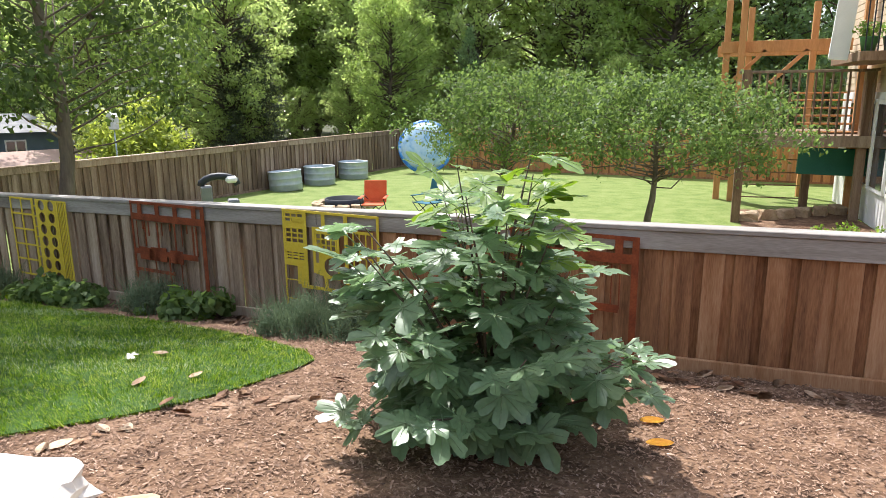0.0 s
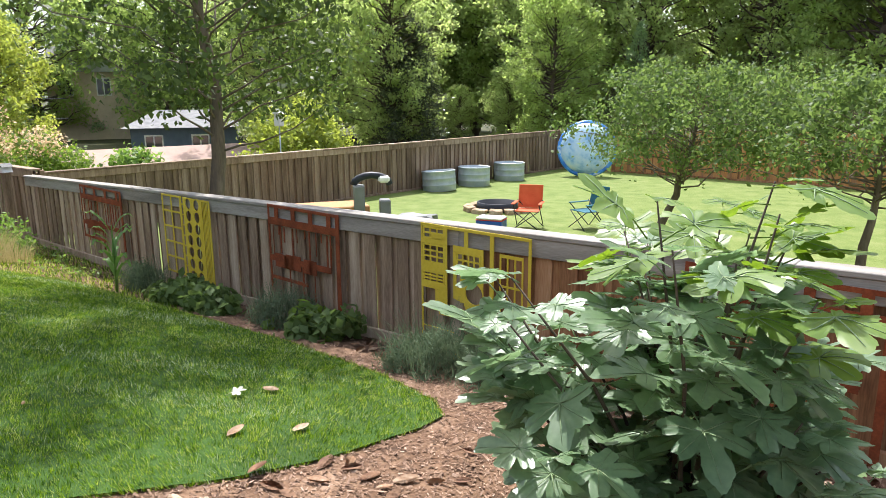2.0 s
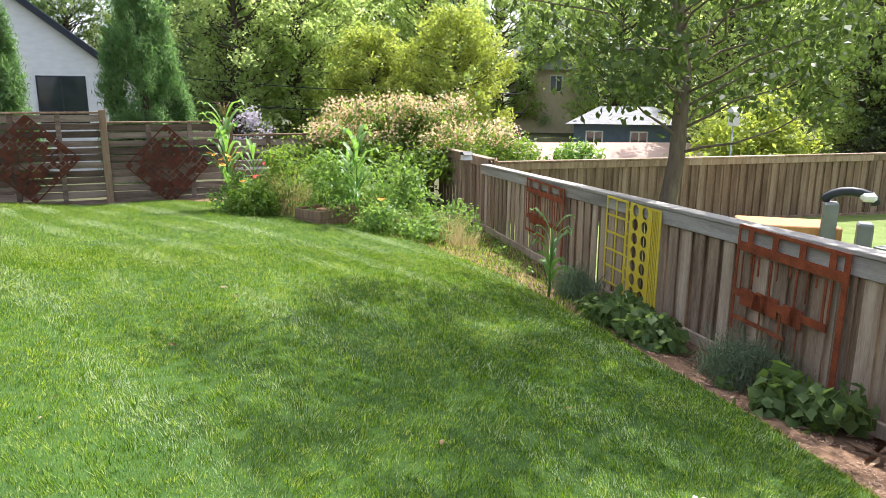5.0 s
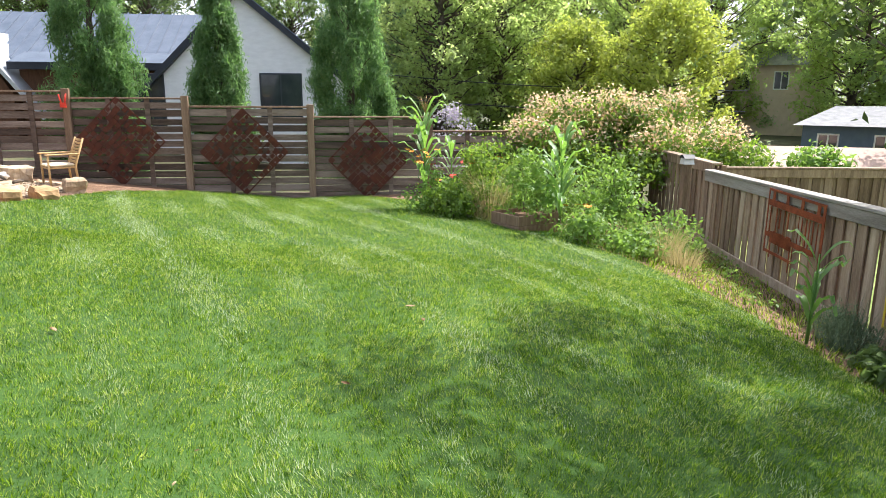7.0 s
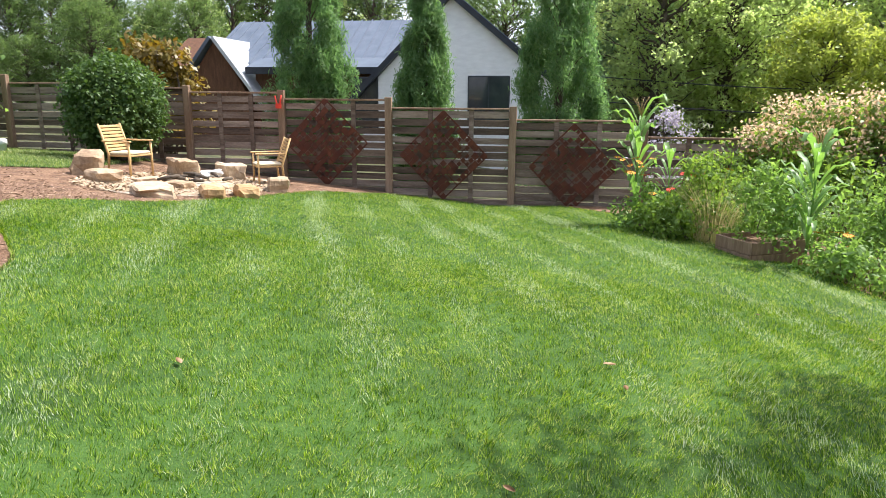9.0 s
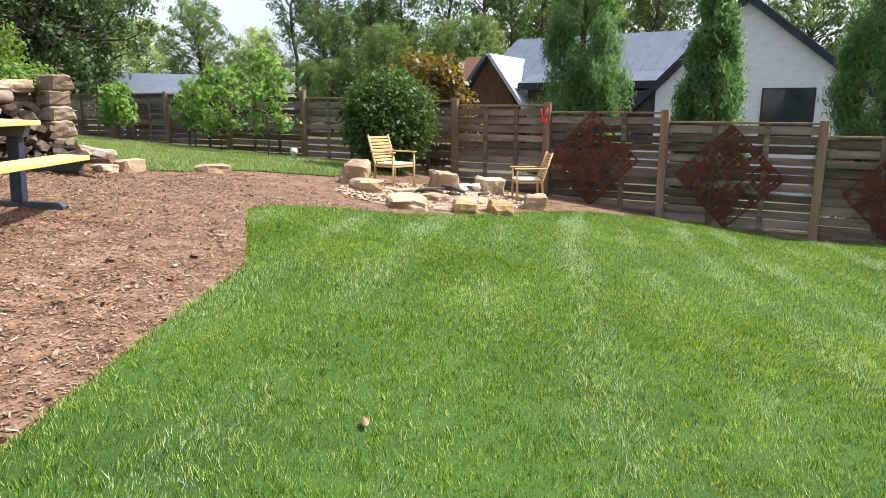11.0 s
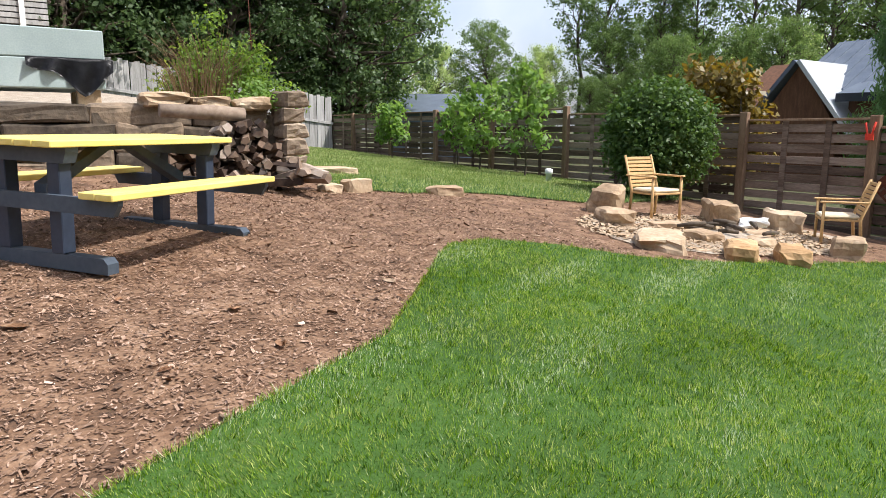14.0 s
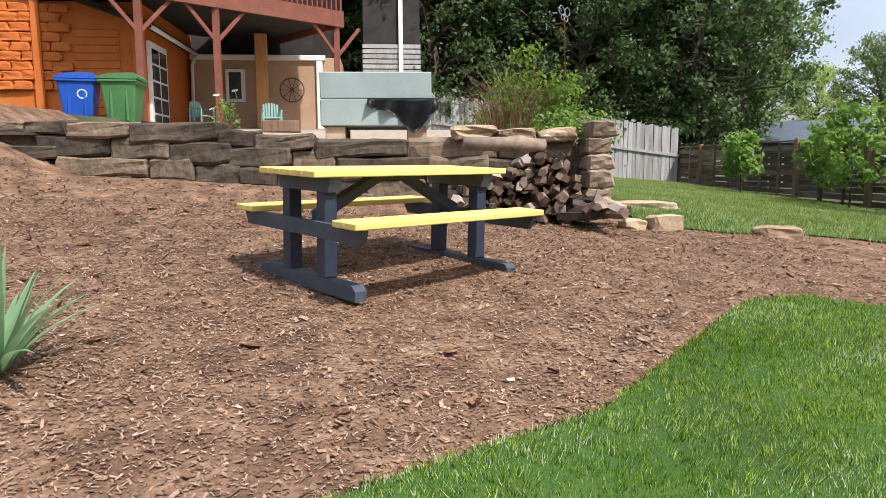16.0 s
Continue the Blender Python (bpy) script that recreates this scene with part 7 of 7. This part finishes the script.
# ---- grass, chips and fallen leaves ----
def scatter_lawn(name, n, xs, lo, hi, h, width, material, label, seed, thin=None, lift=0.03, patchy=False):
    rng = np.random.default_rng(seed)
    x = rng.uniform(xs[0], xs[1], int(n * 1.6))
    y = rng.uniform(-26, 9, int(n * 1.6)) if thin is None else rng.uniform(thin[0], thin[1], int(n * 1.6))
    keep = (y > lo(x) - 0.03) & (y < hi(x) + 0.03)
    if patchy:
        across, along = x * 0.37 - y * 0.93, x * 0.93 + y * 0.37
        keep &= (1.25 * np.sin(across * 9 + 0.8 * np.sin(along * 0.7)) + 0.55 * np.sin(across * 3.7 + 1.4) + 0.6 * np.sin(along * 2.3 + 2 * np.sin(across * 2.1)) + rng.normal(size=len(x)) * 0.6) > 1.15
    x, y = x[keep][:n], y[keep][:n]
    n = len(x)
    base = np.stack([x, y, G(x, y) + lift - 0.012], 1)
    # tufts: blades of one small cell lean one way and stand to one height
    cell = 0.055
    ci = np.floor((x + 0.03 * np.sin(y * 23)) / cell).astype(np.int64)
    cj = np.floor((y + 0.03 * np.sin(x * 19)) / cell).astype(np.int64)
    code = np.abs((ci * 73856093) ^ (cj * 19349663))
    a = (code % 1009) / 1009 * math.tau + rng.normal(size=n) * 0.9
    stand = 0.65 + 0.7 * ((code // 1009) % 997) / 997
    lean = rng.uniform(0.1, 0.9, n)
    stripes = 0.5 + 0.5 * np.sin((x * 0.72 + y * 0.69) * 3.1)
    L = h * rng.uniform(0.6, 1.3, n) * stand
    dx = np.cos(a) * lean + (stripes - 0.5) * 0.5
    dy = np.sin(a) * lean + (stripes - 0.5) * 0.5
    up = np.array([0, 0, 1.0])
    d = np.stack([dx, dy, np.zeros(n)], 1)
    mid = base + d * (L * 0.3)[:, None] + up * (L * 0.6)[:, None]
    tip = base + d * (L * 0.9)[:, None] + up * (L * 0.85)[:, None]
    b = rng.uniform(0, math.tau, n)
    w = np.stack([np.cos(b), np.sin(b), np.zeros(n)], 1) * (width * rng.uniform(0.7, 1.3, n) / 2)[:, None]
    V = np.stack([base - w, base + w, mid * 0.35 + tip * 0.65], 1).reshape(-1, 3)
    F = np.arange(3 * n).reshape(-1, 3)
    return tagged(new(name, soup(name, V, F, material)), label, "grass", kind="stuff")


scatter_lawn("grass", 480000, (-16.2, -2.5), lawn_lo, lawn_hi, 0.042, 0.0052, M_BLADE, "short mown green grass blades of the lawn", 31, (-3.7, 5.7))
scatter_lawn("grass_walked", 500000, (-9.8, -2.5), lawn_lo, lawn_hi, 0.036, 0.0040, M_BLADE, "short mown green grass blades where the walk passes", 32, (-3.7, 5.7))
M_DRYBLADE = leafmat("dry_clippings", (0.36, 0.43, 0.25), (0.66, 0.70, 0.52), 0.3, 0.7)
scatter_lawn("grass_clippings", 270000, (-16.2, -2.5), lawn_lo, lawn_hi, 0.044, 0.0045, M_DRYBLADE, "pale dry clippings lying on the lawn", 33, (-3.7, 5.7), patchy=True)
scatter_lawn("rough_grass", 190000, (-16.4, -9.6), lambda x: np.full_like(x, -22.0), lambda x: np.interp(x, [-16.5, -14, -13, -11.9, -11.3, -10.4, -9.6], [-6.4, -5.8, -5.7, -6.1, -6.15, -5.95, -6.1]), 0.06, 0.009, M_ROUGH, "longer rough grass beside the fence", 34, (-22, -5.6))
scatter_lawn("border_weeds", 9000, (-13.0, -6.5), lambda x: lawn_hi(x), lambda x: fence_y(x) - 0.15, 0.09, 0.012, M_BLADE, "thin weeds creeping into the border", 35, (4.5, 7.5), 0.015)


def chips(name, n, x0, x1, y0, y1, size, seed, material, keepf, label, lift=0.016):
    rng = np.random.default_rng(seed)
    x, y = rng.uniform(x0, x1, n), rng.uniform(y0, y1, n)
    k = keepf(x, y)
    x, y = x[k], y[k]
    n = len(x)
    c = np.stack([x, y, G(x, y) + lift + rng.uniform(0, 0.008, n)], 1)
    a = rng.uniform(0, math.tau, n)
    L = size * rng.uniform(0.5, 1.7, n)
    W = L * rng.uniform(0.2, 0.5, n)
    t1, t2 = rng.normal(size=n) * 0.28, rng.normal(size=n) * 0.35
    u = np.stack([np.cos(a), np.sin(a), t1], 1) * L[:, None] / 2
    v = np.stack([-np.sin(a), np.cos(a), t2], 1) * W[:, None] / 2
    V = np.stack([c - u - v, c + u - v * 0.6, c + u * 0.8 + v, c - u * 0.9 + v * 0.7], 1).reshape(-1, 3)
    return tagged(new(name, soup(name, V, np.arange(4 * n).reshape(-1, 4), material)), label, "mulch", kind="stuff")


def on_mulch(x, y):
    lawn = (x > -16.3) & (x < -2.5) & (y > lawn_lo(x)) & (y < lawn_hi(x))
    return ~lawn & (y < fence_y(x) - 0.1) & (y > wall_y(x) + 0.25) & ~((x < -9.6) & (y < -6.0))


chips("bark_chips", 130000, -15.5, 3.5, -7.0, 7.2, 0.023, 51, M_CHIP, on_mulch, "shredded bark chips of the mulch")
chips("bark_flakes", 190000, -11.0, -3.0, -6.0, 1.5, 0.015, 52, M_CHIP, on_mulch, "small bark flakes of the mulch")
chips("bark_flakes_bush", 75000, -4.0, 2.5, 0.8, 5.2, 0.016, 53, M_CHIP, on_mulch, "small bark flakes round the fig bush")
chips("bark_shreds", 12000, -11.5, 2.5, -6.6, 5.0, 0.034, 55, M_CHIP, on_mulch, "long shreds of bark on the mulch", 0.02)
chips("pit_gravel", 9000, -15.6, -11.3, -5.1, -2.7, 0.05, 54, M_STONE, lambda x, y: (np.hypot((x + 13.3) / 2.0, (y + 3.8) / 1.15) < 1), "pale gravel round the fire pit", 0.03)


def dry_leaf(seed, L):
    rng = np.random.default_rng(seed)
    bm = bmesh.new()
    prev = None
    curl = rng.uniform(0.08, 0.45)
    for s in range(7):
        u = s / 6
        w = L * 0.24 * math.sin(math.pi * (0.06 + 0.9 * u)) ** 0.8
        z = curl * L * 0.35 * (u - 0.5) ** 2
        row = [bm.verts.new((L * (u - 0.5), -w, z + w * curl * 0.7)), bm.verts.new((L * (u - 0.5), 0, z)), bm.verts.new((L * (u - 0.5), w, z + w * curl))]
        if prev:
            for j in range(2):
                bm.faces.new((prev[j], prev[j + 1], row[j + 1], row[j])).smooth = True
        prev = row
    bmesh.ops.solidify(bm, geom=list(bm.faces), thickness=0.0015)
    return bm


M_DEADLEAF = mat("dead_magnolia_leaf", [(0.2, (0.16, 0.07, 0.035)), (0.5, (0.34, 0.19, 0.10)), (0.8, (0.56, 0.42, 0.29))], 9, 0.65, 0.1, 40, per_object=0.6)
M_ORANGELEAF = mat("orange_leaf", two((0.55, 0.22, 0.02), (0.70, 0.40, 0.03)), 9, 0.6, 0.1)
random.seed(9)
DEAD = [mesh_of("dry_leaf", dry_leaf(i, random.uniform(0.11, 0.17)), M_DEADLEAF) for i in range(7)]


def fallen(x, y, kind=0, s=1.0):
    ob = new("dry_leaf", DEAD[kind % 7])
    on_lawn = -16.3 < x < -2.5 and lawn_lo(x) < y < lawn_hi(x)
    ob.matrix_basis = pose(x, y, g(x, y) + (0.055 if on_lawn else 0.025), random.uniform(-8, 8), random.uniform(-8, 8), random.uniform(0, 360)) @ Matrix.Scale(s, 4)
    tagged(ob, "curled brown dead leaf lying on the ground", "leaf", "fallen leaves")


for i in range(120):
    t = random.random()
    x = random.uniform(-4.5, 2.2)
    y = float(fence_y(x)) - random.uniform(0.15, 0.7)
    fallen(x, y, i, random.uniform(0.7, 1.1))
for i in range(22):
    x = random.uniform(-3.0, -1.6)
    fallen(x, float(np.interp(x, [-3.3, -2.5, -1.6], [2.3, 3.5, 4.3])) - random.uniform(-0.05, 0.6), i, random.uniform(0.6, 1.0))
for x, y in ((-3.0, 3.55), (-3.25, 3.3), (-3.6, 3.9)):
    fallen(x, y, 3, 0.75)
for i in range(70):
    x, y = random.uniform(-11, -4.2), random.uniform(-6, -0.6)
    if on_mulch(np.array([x]), np.array([y]))[0]:
        fallen(x, y, i, random.uniform(0.35, 0.8))
for i in range(14):
    fallen(random.uniform(-12, -3.6), random.uniform(-0.5, 4.4), i, random.uniform(0.2, 0.45))
M_PALELEAF = mat("bleached_leaf", two((0.52, 0.48, 0.38), (0.70, 0.66, 0.56)), 9, 0.7, 0.1)
pale_leaf = fig_leaf(3)
pale_leaf.materials[0] = pale_leaf.materials[1] = M_PALELEAF
ob = new("bleached_leaf", pale_leaf)
ob.matrix_basis = pose(-3.70, 3.70, g(-3.70, 3.70) + 0.07, 8, -6, 40) @ Matrix.Scale(0.10, 4)
tagged(ob, "bleached lobed leaf lying on the lawn", "leaf", "fallen leaves")
for x, y in ((-0.05, 3.86), (0.0, 3.55), (-4.7, -4.6)):
    ob = new("orange_leaf", mesh_of("orange_leaf", dry_leaf(88, 0.16), M_ORANGELEAF))
    ob.matrix_basis = pose(x, y, g(x, y) + 0.03, 4, 5, 30)
    tagged(ob, "fallen bright orange leaf on the mulch", "leaf", "fallen leaves")

for i, (a, b) in enumerate((((-30.5, -6, 3.1), (-28.5, 17, 1.5)), ((-30.5, -6, 2.2), (-28.5, 17, 0.7)))):
    bm = bmesh.new()
    tube(bm, [(a[0] + (b[0] - a[0]) * k / 10, a[1] + (b[1] - a[1]) * k / 10, a[2] + (b[2] - a[2]) * k / 10 - 0.5 * math.sin(math.pi * k / 10)) for k in range(11)], [0.018] * 11, 5)
    single("power_cable", bm, M_DARKTRIM, "thin dark overhead cable before the woods", "cable")
